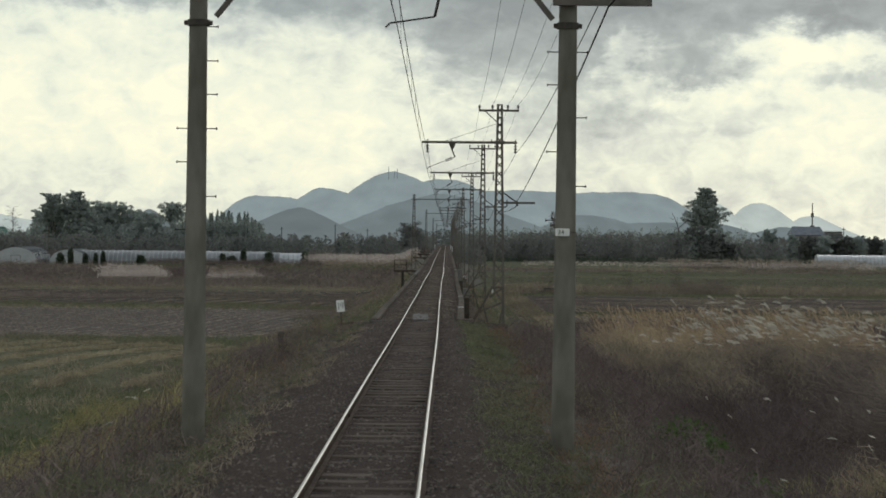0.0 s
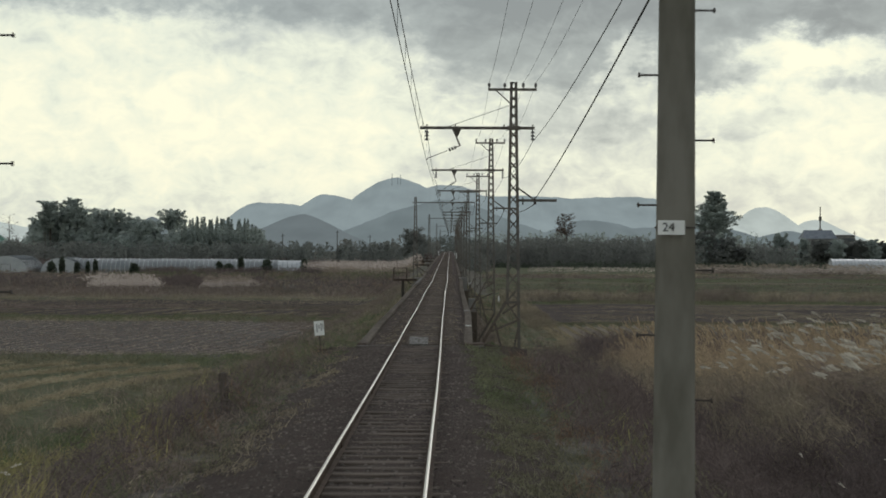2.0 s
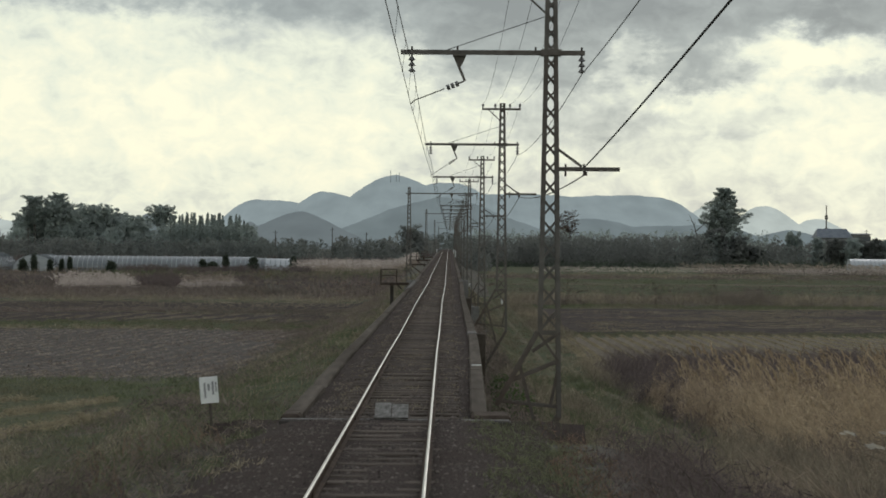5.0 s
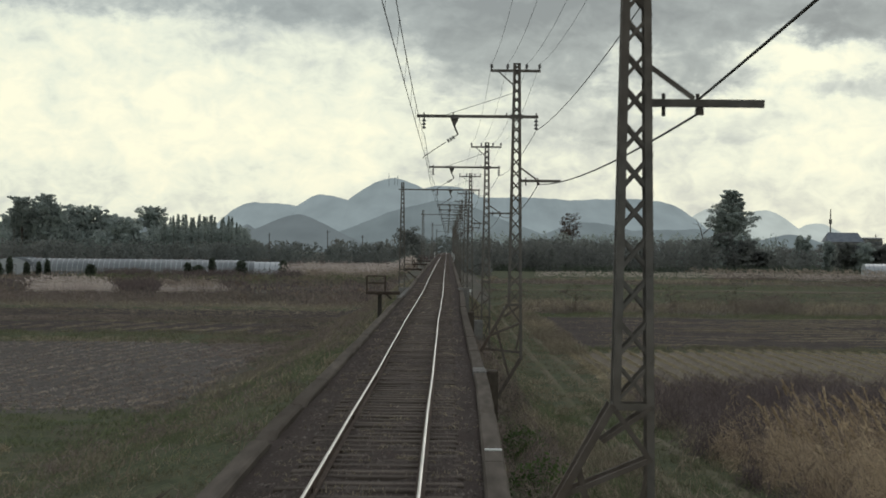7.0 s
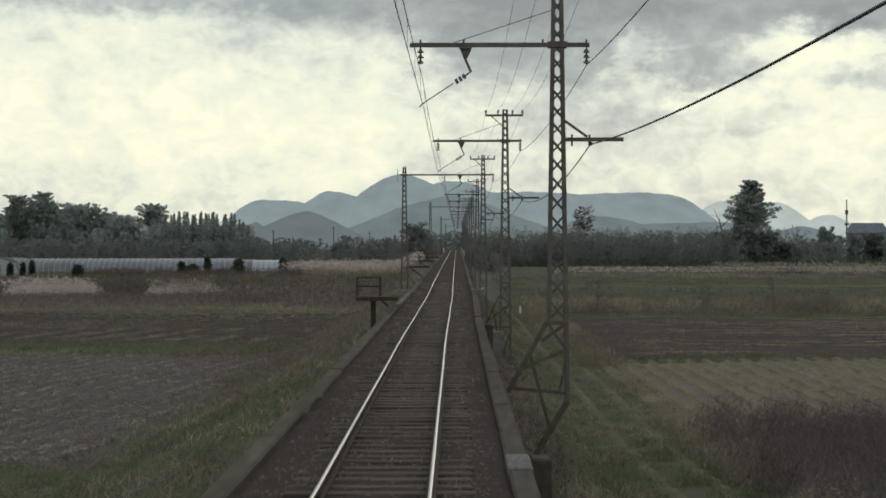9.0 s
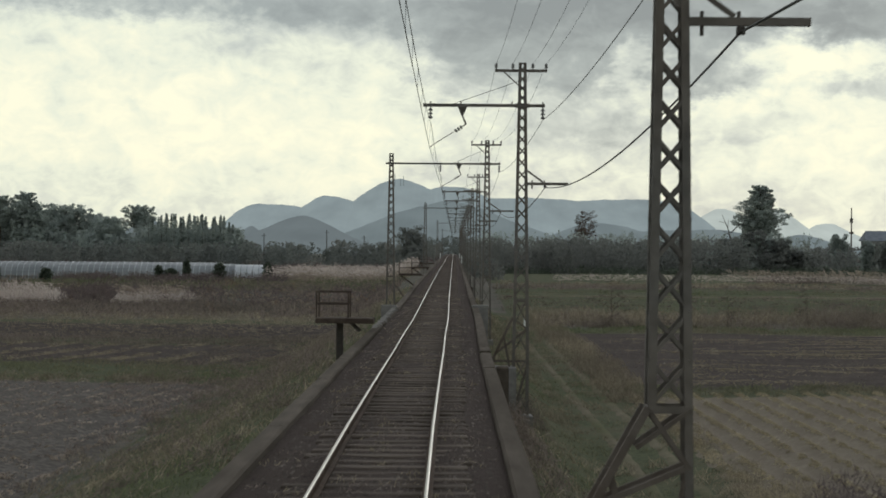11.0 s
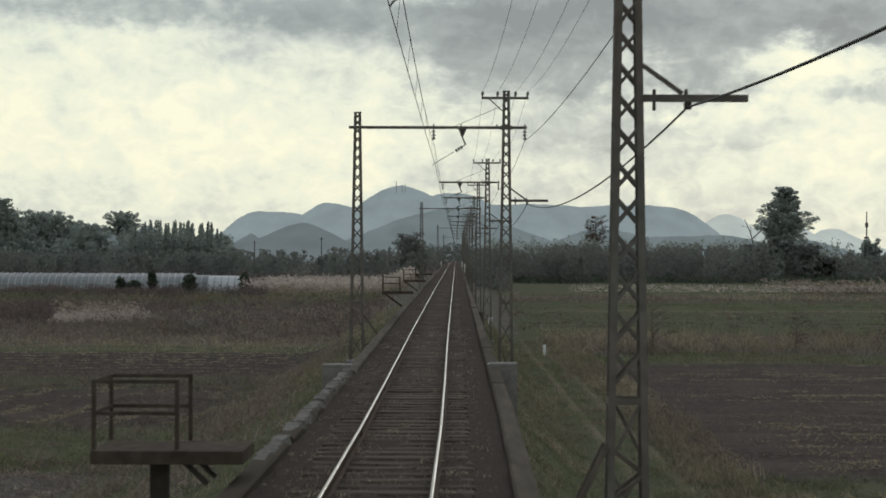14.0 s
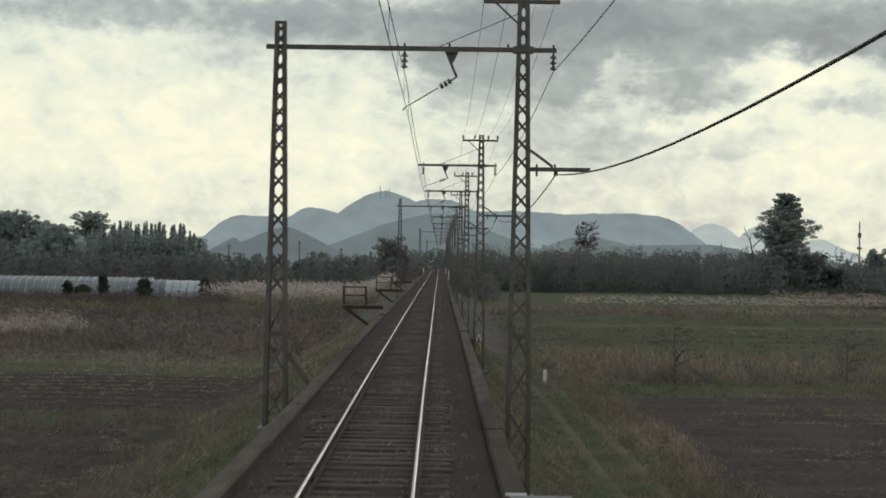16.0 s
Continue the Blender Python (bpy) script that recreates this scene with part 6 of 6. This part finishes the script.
def layered_pine(x, y, height, width, seed, label, lo=0.35, tiers=9, material=M_PINE, lean=0.0, ragged=1.0, leaf=0.3, name="pine_tree", dense=1.0, taper=0.55, core=0.0):
    """A pine whose boughs carry flat ragged pads of needles with gaps between them."""
    q = random.Random(seed)
    t = base(name, x, y, FIELD, label, "tree", "standing trees")
    b = Build()
    top = Vector((lean * width * 0.2, 0, height * 0.95))
    b.rod((0, 0, -0.3), (top.x * 0.4, 0, height * 0.5), height * 0.022, height * 0.015, 7, False).rod((top.x * 0.4, 0, height * 0.5), tuple(top), height * 0.015, 0.06, 7, False)
    ch = []
    if core:
        for f in (0.15, 0.4, 0.65):
            ch.append(leaves(top.x * 0.5, 0, height * (lo + (0.95 - lo) * f), width * core, width * core, height * 0.13, 220, leaf * 2.2))
    for k in range(tiers * 7):
        g0 = (k + q.random()) / (tiers * 7)
        f = lo + (0.96 - lo) * g0
        reach = width / 2 * (1 - taper * g0 ** 2.4) * (0.82 + 0.18 * math.sin(9.5 * g0 + seed))
        a = 2.4 * k + q.uniform(-0.5, 0.5)
        ln = reach * q.uniform(1 - 0.5 * ragged, 1.0 + 0.16 * ragged) * (1 + 0.22 * lean * math.cos(a))
        zc = height * f
        s = Vector((top.x * f, 0, zc - q.uniform(0.1, 0.35) * ln))
        e = Vector((top.x * f + math.cos(a) * ln, math.sin(a) * ln, zc + q.uniform(-0.06, 0.16) * ln))
        b.rod(tuple(s), tuple(e), 0.09, 0.03, 4, False)
        for g, r in ((0.45, 0.24), (0.72, 0.20), (0.9, 0.15), (1.02, 0.11)):
            p = s.lerp(e, g)
            rr = ln * r * q.uniform(0.45, 1.0) + 0.15
            ch.append(leaves(p.x + q.uniform(-0.3, 0.3), p.y, p.z + 0.2 + q.uniform(-0.2, 0.35), rr * 1.15, rr, rr * q.uniform(0.38, 0.7) + 0.12, int((16 + 12 * rr * rr) * dense), leaf, 0.7))
    part("trunk", b, M_BARK, t)
    part("crown", leaf_mesh("crown", ch, material), None, t)
    return t


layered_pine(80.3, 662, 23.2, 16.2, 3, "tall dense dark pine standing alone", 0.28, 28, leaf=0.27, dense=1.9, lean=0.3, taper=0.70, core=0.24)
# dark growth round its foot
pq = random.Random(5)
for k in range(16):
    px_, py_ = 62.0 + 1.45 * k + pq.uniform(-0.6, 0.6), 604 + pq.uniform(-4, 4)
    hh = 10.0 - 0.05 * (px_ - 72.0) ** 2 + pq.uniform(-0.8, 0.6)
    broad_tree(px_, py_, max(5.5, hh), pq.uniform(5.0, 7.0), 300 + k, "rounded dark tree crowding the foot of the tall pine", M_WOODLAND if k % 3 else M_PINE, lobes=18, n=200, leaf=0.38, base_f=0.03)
dead = base("dead_tree", 71.5, 650, FIELD, "bare dead tree beside the tall pine", "tree")
bd = Build()
bd.rod((0, 0, -0.3), (0.5, 0, 8.0), 0.28, 0.2, 7).rod((0.5, 0, 8.0), (-0.3, 0, 11.2), 0.2, 0.13, 6).rod((-0.3, 0, 11.2), (-1.8, 0, 14.6), 0.13, 0.05, 6).rod((0.3, 0, 10.0), (3.0, 0, 12.6), 0.15, 0.09, 6).rod((3.0, 0, 12.6), (3.6, 0, 13.4), 0.09, 0.04, 6).rod((-0.3, 0, 11.2), (-0.2, 0, 13.4), 0.09, 0.03, 6).rod((-0.9, 0, 12.6), (-2.6, 0, 13.0), 0.06, 0.03, 5).rod((0.2, 0, 9.5), (-1.6, 0, 10.6), 0.08, 0.03, 5)
part("trunk", bd, M_BARK, dead)
layered_pine(38.5, 724, 17.0, 9.5, 12, "thin reddish pine with bare layered boughs", 0.55, 5, M_TWIG, 0.3, 1.0, 0.24, "open_pine", 0.55, 0.3)
broad_tree(37.5, 718, 12.0, 8.5, 14, "reddish tangled tree below the thin pine", M_TWIG, 16, 140, 0.32, 0.3, "open_tree")
# shelter belt
bq = random.Random(17)
for k in range(17):
    tx, ty = -145 + 2.6 * k + bq.uniform(-0.7, 0.7), 758 + bq.uniform(-8, 8)
    hh = 19.6 - 0.9 * step(-126, -118, tx) - 3.6 * step(-118, -107, tx) - 4.5 * step(-137, -143, tx) + bq.uniform(-0.5, 0.6)
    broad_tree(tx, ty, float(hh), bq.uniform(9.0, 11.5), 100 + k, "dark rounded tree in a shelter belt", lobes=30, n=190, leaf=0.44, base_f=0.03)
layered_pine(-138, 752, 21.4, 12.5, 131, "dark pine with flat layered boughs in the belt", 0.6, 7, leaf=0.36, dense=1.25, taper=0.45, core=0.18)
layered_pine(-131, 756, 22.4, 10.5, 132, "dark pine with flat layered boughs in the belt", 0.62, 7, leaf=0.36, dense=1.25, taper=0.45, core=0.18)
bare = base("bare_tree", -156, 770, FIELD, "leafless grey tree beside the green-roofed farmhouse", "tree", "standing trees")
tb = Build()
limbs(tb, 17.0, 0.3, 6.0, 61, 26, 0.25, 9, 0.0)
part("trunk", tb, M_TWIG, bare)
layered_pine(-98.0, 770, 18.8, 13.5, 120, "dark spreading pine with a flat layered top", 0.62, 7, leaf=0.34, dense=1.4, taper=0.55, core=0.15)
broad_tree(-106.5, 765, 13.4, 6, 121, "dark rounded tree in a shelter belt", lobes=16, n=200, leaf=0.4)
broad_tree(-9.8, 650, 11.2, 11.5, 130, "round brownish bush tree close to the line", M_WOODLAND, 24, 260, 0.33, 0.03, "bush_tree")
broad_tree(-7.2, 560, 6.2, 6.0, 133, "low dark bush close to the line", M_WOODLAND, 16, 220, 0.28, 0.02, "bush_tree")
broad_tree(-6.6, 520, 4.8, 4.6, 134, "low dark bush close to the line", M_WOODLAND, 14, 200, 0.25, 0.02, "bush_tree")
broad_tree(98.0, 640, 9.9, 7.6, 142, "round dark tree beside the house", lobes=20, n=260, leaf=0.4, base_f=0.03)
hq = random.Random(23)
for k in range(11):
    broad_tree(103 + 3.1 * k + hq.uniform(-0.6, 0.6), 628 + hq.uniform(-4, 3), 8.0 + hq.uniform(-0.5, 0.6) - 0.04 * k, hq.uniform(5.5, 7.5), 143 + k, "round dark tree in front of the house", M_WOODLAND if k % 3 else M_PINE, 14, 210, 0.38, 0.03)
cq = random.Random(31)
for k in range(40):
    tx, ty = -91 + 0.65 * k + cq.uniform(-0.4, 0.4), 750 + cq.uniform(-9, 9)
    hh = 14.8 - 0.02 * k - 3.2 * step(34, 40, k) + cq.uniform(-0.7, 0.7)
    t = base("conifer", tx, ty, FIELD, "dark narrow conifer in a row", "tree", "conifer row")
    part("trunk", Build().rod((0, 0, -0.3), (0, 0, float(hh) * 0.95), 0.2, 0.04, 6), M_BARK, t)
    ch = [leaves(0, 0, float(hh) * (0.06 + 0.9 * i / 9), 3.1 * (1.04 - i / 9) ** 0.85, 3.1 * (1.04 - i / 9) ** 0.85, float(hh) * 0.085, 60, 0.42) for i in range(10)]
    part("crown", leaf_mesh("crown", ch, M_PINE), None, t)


def wood(name, n, x0, x1, y0, y1, h, w, material, label, per=170, leaf=0.55):
    """A belt of many trees that stay far off."""
    ch = []
    for _ in range(n):
        x, y = rng.uniform(x0, x1), rng.uniform(y0, y1)
        hh = h[0] + (h[1] - h[0]) * rng.beta(2, 2)
        ww = hh * rng.uniform(w[0], w[1])
        for i in range(4):
            f = (i + 0.6) / 4
            r = ww / 2 * math.sin(math.pi * (0.25 + 0.62 * f)) * rng.uniform(0.8, 1.2)
            ch.append(leaves(x + rng.uniform(-0.2, 0.2) * ww, y, FIELD + hh * f * 0.9, r, r, hh * 0.17, per // 8, leaf * 1.2))
    return tagged(new(name, leaf_mesh(name, ch, material)), label, "woodland", kind="stuff")


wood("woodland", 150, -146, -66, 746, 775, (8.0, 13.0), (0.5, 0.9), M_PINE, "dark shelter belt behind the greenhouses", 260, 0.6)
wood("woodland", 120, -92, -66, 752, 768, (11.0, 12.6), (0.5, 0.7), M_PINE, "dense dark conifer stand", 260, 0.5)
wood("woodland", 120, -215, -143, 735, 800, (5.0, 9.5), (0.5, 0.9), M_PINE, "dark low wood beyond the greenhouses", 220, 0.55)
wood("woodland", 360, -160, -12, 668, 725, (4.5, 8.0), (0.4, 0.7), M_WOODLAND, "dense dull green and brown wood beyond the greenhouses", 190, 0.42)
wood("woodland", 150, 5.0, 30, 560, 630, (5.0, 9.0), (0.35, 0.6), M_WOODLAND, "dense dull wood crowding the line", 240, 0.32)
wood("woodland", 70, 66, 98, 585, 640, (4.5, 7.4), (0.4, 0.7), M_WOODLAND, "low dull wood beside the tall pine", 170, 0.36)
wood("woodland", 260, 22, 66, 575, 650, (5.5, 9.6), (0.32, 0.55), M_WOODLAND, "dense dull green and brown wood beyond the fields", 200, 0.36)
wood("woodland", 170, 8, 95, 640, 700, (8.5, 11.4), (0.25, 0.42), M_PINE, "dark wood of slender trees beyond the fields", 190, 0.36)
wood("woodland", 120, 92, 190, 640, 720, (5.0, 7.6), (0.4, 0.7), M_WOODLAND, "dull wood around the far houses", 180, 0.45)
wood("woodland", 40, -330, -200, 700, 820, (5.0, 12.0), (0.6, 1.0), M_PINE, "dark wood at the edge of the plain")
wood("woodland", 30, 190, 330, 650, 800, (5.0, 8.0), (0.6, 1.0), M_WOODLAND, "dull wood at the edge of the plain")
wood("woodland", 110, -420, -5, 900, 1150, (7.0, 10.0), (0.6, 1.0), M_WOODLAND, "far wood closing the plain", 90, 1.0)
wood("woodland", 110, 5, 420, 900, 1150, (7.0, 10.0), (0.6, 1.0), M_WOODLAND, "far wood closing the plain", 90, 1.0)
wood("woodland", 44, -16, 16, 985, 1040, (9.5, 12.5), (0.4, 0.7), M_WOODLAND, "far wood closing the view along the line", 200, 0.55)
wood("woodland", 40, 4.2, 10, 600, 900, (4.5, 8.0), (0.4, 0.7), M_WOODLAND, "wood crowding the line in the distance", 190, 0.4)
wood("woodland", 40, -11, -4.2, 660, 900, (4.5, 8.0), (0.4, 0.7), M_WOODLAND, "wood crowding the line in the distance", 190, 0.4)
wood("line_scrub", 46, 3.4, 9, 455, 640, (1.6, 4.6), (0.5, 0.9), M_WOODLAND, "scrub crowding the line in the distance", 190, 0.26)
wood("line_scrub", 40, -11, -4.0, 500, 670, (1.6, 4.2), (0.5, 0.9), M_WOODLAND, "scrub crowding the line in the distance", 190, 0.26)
for k, (sx, sy, sh, sw) in enumerate(((-34.0, 418, 2.5, 2.1), (-27.2, 421, 2.6, 1.5), (-39.2, 420, 2.9, 1.3), (-41.4, 419, 1.7, 2.4), (-43.2, 419, 2.1, 1.3), (-57.2, 404, 1.8, 1.8), (-65.0, 408, 2.4, 1.0), (-66.4, 408, 2.1, 0.8), (-68.6, 409, 2.0, 1.1), (-71.2, 408, 2.8, 1.2), (-73.4, 409, 2.1, 1.7))):
    broad_tree(sx, sy, sh * 1.2, sw * 1.35, 400 + k, "small dark clipped shrub in front of the greenhouses", M_SHRUB, 9, 120, 0.13, 0.02, "garden_shrub", 0.25)


# ------------------------------------------------------------------ greenhouses and houses
def tunnel(x, y, turn, length, width, height, label, z=FIELD - 0.35, vinyl=M_VINYL):
    g = base("polytunnel_greenhouse", x, y, z, label, "greenhouse", "polytunnel greenhouses")
    n, segs = 12, max(4, int(length / 0.9))
    prof = [(math.cos(math.pi * i / n) * width / 2, math.sin(math.pi * i / n) ** 0.8 * height) for i in range(n + 1)]
    cover = Build()
    vs = [(px, length * k / segs, pz * (1 - 0.012 * (k % 2))) for k in range(segs + 1) for px, pz in prof]
    cover.add(vs, [(k * (n + 1) + i, k * (n + 1) + i + 1, (k + 1) * (n + 1) + i + 1, (k + 1) * (n + 1) + i) for k in range(segs) for i in range(n)])
    cover.add([(px, 0, pz) for px, pz in prof], [tuple(range(n + 1))[::-1]])
    cover.add([(px, length, pz) for px, pz in prof], [tuple(range(n + 1))])
    part("cover", cover, vinyl, g)
    for k in range(0, segs + 1):
        b = Build()
        pts = [(px * 1.01, length * k / segs, pz * 1.01) for px, pz in prof]
        for pa, pb in zip(pts, pts[1:]):
            b.rod(pa, pb, 0.036, n=4, caps=False)
        part("hoop", b, M_VINYL_PALE if vinyl is M_VINYL else M_PIPE, g)
    part("door_frame", Build().bar((-0.9, -0.04, 0), (-0.9, -0.04, 2.0), 0.08).bar((0.9, -0.04, 0), (0.9, -0.04, 2.0), 0.08).bar((-0.9, -0.04, 2.0), (0.9, -0.04, 2.0), 0.08), M_STEEL, g)
    for sx in (-1, 1):
        part("sill_rail", Build().bar((sx * (width / 2 + 0.03), 0, 0.9), (sx * (width / 2 + 0.03), length, 0.9), 0.05), M_STEEL, g)
    g.rotation_euler = (0, 0, radians(turn))
    return g


tunnel(-28.0, 428, 90, 4.6, 6.0, 2.9, "short white vinyl polytunnel with a rounded end", vinyl=M_VINYL_PALE)
tunnel(-32.9, 431, 90, 37, 6.0, 2.95, "long white vinyl polytunnel greenhouse seen side-on")
tunnel(-85.0, 424, 4, 26, 8.6, 3.6, "white vinyl polytunnel greenhouse with its end showing", vinyl=M_VINYL_PALE)
tunnel(-75.5, 430, 4, 26, 7.8, 3.2, "white vinyl polytunnel greenhouse with its end showing", vinyl=M_VINYL_PALE)
tunnel(-95.0, 428, 4, 26, 8.0, 3.3, "white vinyl polytunnel greenhouse with its end showing", vinyl=M_VINYL_PALE)
tunnel(-36.0, 440, 90, 40, 6.0, 3.1, "long white vinyl polytunnel greenhouse seen side-on")
tunnel(132.0, 518, 88, 41, 7.5, 2.95, "low white vinyl polytunnel in the far field", z=FIELD - 0.15, vinyl=M_VINYL_PALE)



def house(x, y, w, d, eave, ridge, roof_mat, label, hip=0.25):
    h = base("house", x, y, FIELD, label, "house")
    part("wall", Build().box(-w / 2, w / 2, 0, d, 0, eave), M_HOUSE, h)
    o = 0.6
    vs = [(-w / 2 - o, -o, eave + 0.004), (w / 2 + o, -o, eave + 0.004), (w / 2 + o, d + o, eave + 0.004), (-w / 2 - o, d + o, eave + 0.004), (-w / 2 + w * hip, d / 2, ridge), (w / 2 - w * hip, d / 2, ridge)]
    part("roof", Build().add(vs, [(0, 1, 5, 4), (1, 2, 5), (2, 3, 4, 5), (3, 0, 4), (3, 2, 1, 0)]), roof_mat, h)
    for k in range(3):
        cx = -w / 2 + w * (k + 0.5) / 3
        win = part("window", Build().box(cx - 0.9, cx + 0.9, -0.06, 0.0, eave - 2.0, eave - 0.7), M_STEEL, h)
        part("pane", Build().box(cx - 0.8, cx - 0.03, -0.075, -0.062, eave - 1.9, eave - 0.8).box(cx + 0.03, cx + 0.8, -0.075, -0.062, eave - 1.9, eave - 0.8), M_GLASS, win)
    return h


house(109.5, 640, 9.0, 8.0, 8.2, 10.8, M_DARKROOF, "large house with a dark slate roof among trees", 0.04)
house(119.0, 648, 4.5, 8.0, 9.3, 9.6, M_HOUSE, "pale flat-topped building beside the dark-roofed house", 0.02)
house(130.0, 650, 9.0, 8.0, 5.0, 7.2, M_DARKROOF, "low dark-roofed house far across the fields")
house(-170, 800, 14.0, 9.0, 6.2, 9.5, M_GREENROOF, "farmhouse with a green metal roof")
house(-153, 815, 10.0, 9.0, 5.5, 7.8, M_GREENROOF, "low farmhouse with a green metal roof")
ant = base("antenna_tower", 224, 1300, FIELD, "slim antenna tower with clustered panels", "tower")
part("pole", Build().rod((0, 0, -0.5), (0, 0, 31), 0.55, 0.3, 8), M_STEEL, ant)
part("panel_cluster", Build().lathe(0, 0, [(0.9, 22.5), (0.9, 25.0)], 8), M_STEEL, ant)
part("platform", Build().lathe(0, 0, [(1.3, 16.4), (1.3, 17.4)], 8), M_STEEL, ant)
for k, (x, y, h) in enumerate(((-41, 800, 11.5), (-30, 830, 10.0), (-83, 790, 11), (-58, 760, 10), (150, 800, 12), (-130, 700, 10))):
    up = base("wooden_pole", x, y, FIELD, "distant slender utility pole", "utility pole", "distant poles")
    part("shaft", Build().rod((0, 0, -0.5), (0, 0, h), 0.19, 0.13, 7), M_WOOD, up)
    part("arm", Build().box(-0.7, 0.7, -0.06, 0.06, h - 0.8, h - 0.68), M_DARKSTEEL, up)


# ------------------------------------------------------------------ mountains
def ridge(name, y, peaks, material, label, floor=0.0, rough=5.0, x0=-4200, x1=4200, depth=600):
    """A range: peaks are (x, height, half width to the one side, to the other)."""
    xs_ = np.concatenate([np.linspace(x0, -1200, 60), np.linspace(-1190, 1190, 800), np.linspace(1200, x1, 60)])
    top = np.full_like(xs_, floor)
    for px, h, wl, wr, *sq in peaks:
        w = np.where(xs_ < px, wl, wr)
        top = np.maximum(top, h * np.exp(-np.abs((xs_ - px) / w) ** (sq[0] if sq else 1.7)))
    r = np.zeros_like(xs_)
    for k in range(1, 8):
        r += np.sin(xs_ * 0.006 * 1.9 ** k + k * 2.3) / 1.5 ** k
    top = top + r * rough * np.clip(top / 60, 0, 1)
    rows = []
    for f, back in ((0.0, -depth), (0.45, -depth * 0.45), (0.8, -depth * 0.15), (1.0, 0.0)):
        gul = 1 + 0.0 * xs_
        rows.append(np.stack([xs_, np.full_like(xs_, y + back) + 40 * np.sin(xs_ * 0.011 + f * 4), top * f * gul - (8 if f == 0 else 0)], 1))
    V = np.concatenate(rows, 0)
    n = len(xs_)
    i, j = np.meshgrid(np.arange(n - 1), np.arange(3))
    a = (j * n + i).ravel()
    return tagged(new(name, arrays(name, V, np.stack([a, a + 1, a + n + 1, a + n], 1), material)), label, "mountain", kind="structure")


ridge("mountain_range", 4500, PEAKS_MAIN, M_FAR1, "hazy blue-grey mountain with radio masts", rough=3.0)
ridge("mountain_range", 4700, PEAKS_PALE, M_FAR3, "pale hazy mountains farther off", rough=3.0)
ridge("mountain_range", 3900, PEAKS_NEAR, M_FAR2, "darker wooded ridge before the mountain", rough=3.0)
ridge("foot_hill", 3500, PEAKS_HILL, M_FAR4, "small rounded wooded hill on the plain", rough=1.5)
# the summit masts borrow the foot hill's emitted haze tint
for k, px in enumerate((-122, -104, -110)):
    rm = base("radio_mast", px, 4480, 146, "tiny radio mast on the summit", "tower", "summit masts")
    part("pole", Build().rod((0, 0, -20), (0, 0, 14 - 4 * k), 0.9, 0.6, 5), M_FAR4, rm)
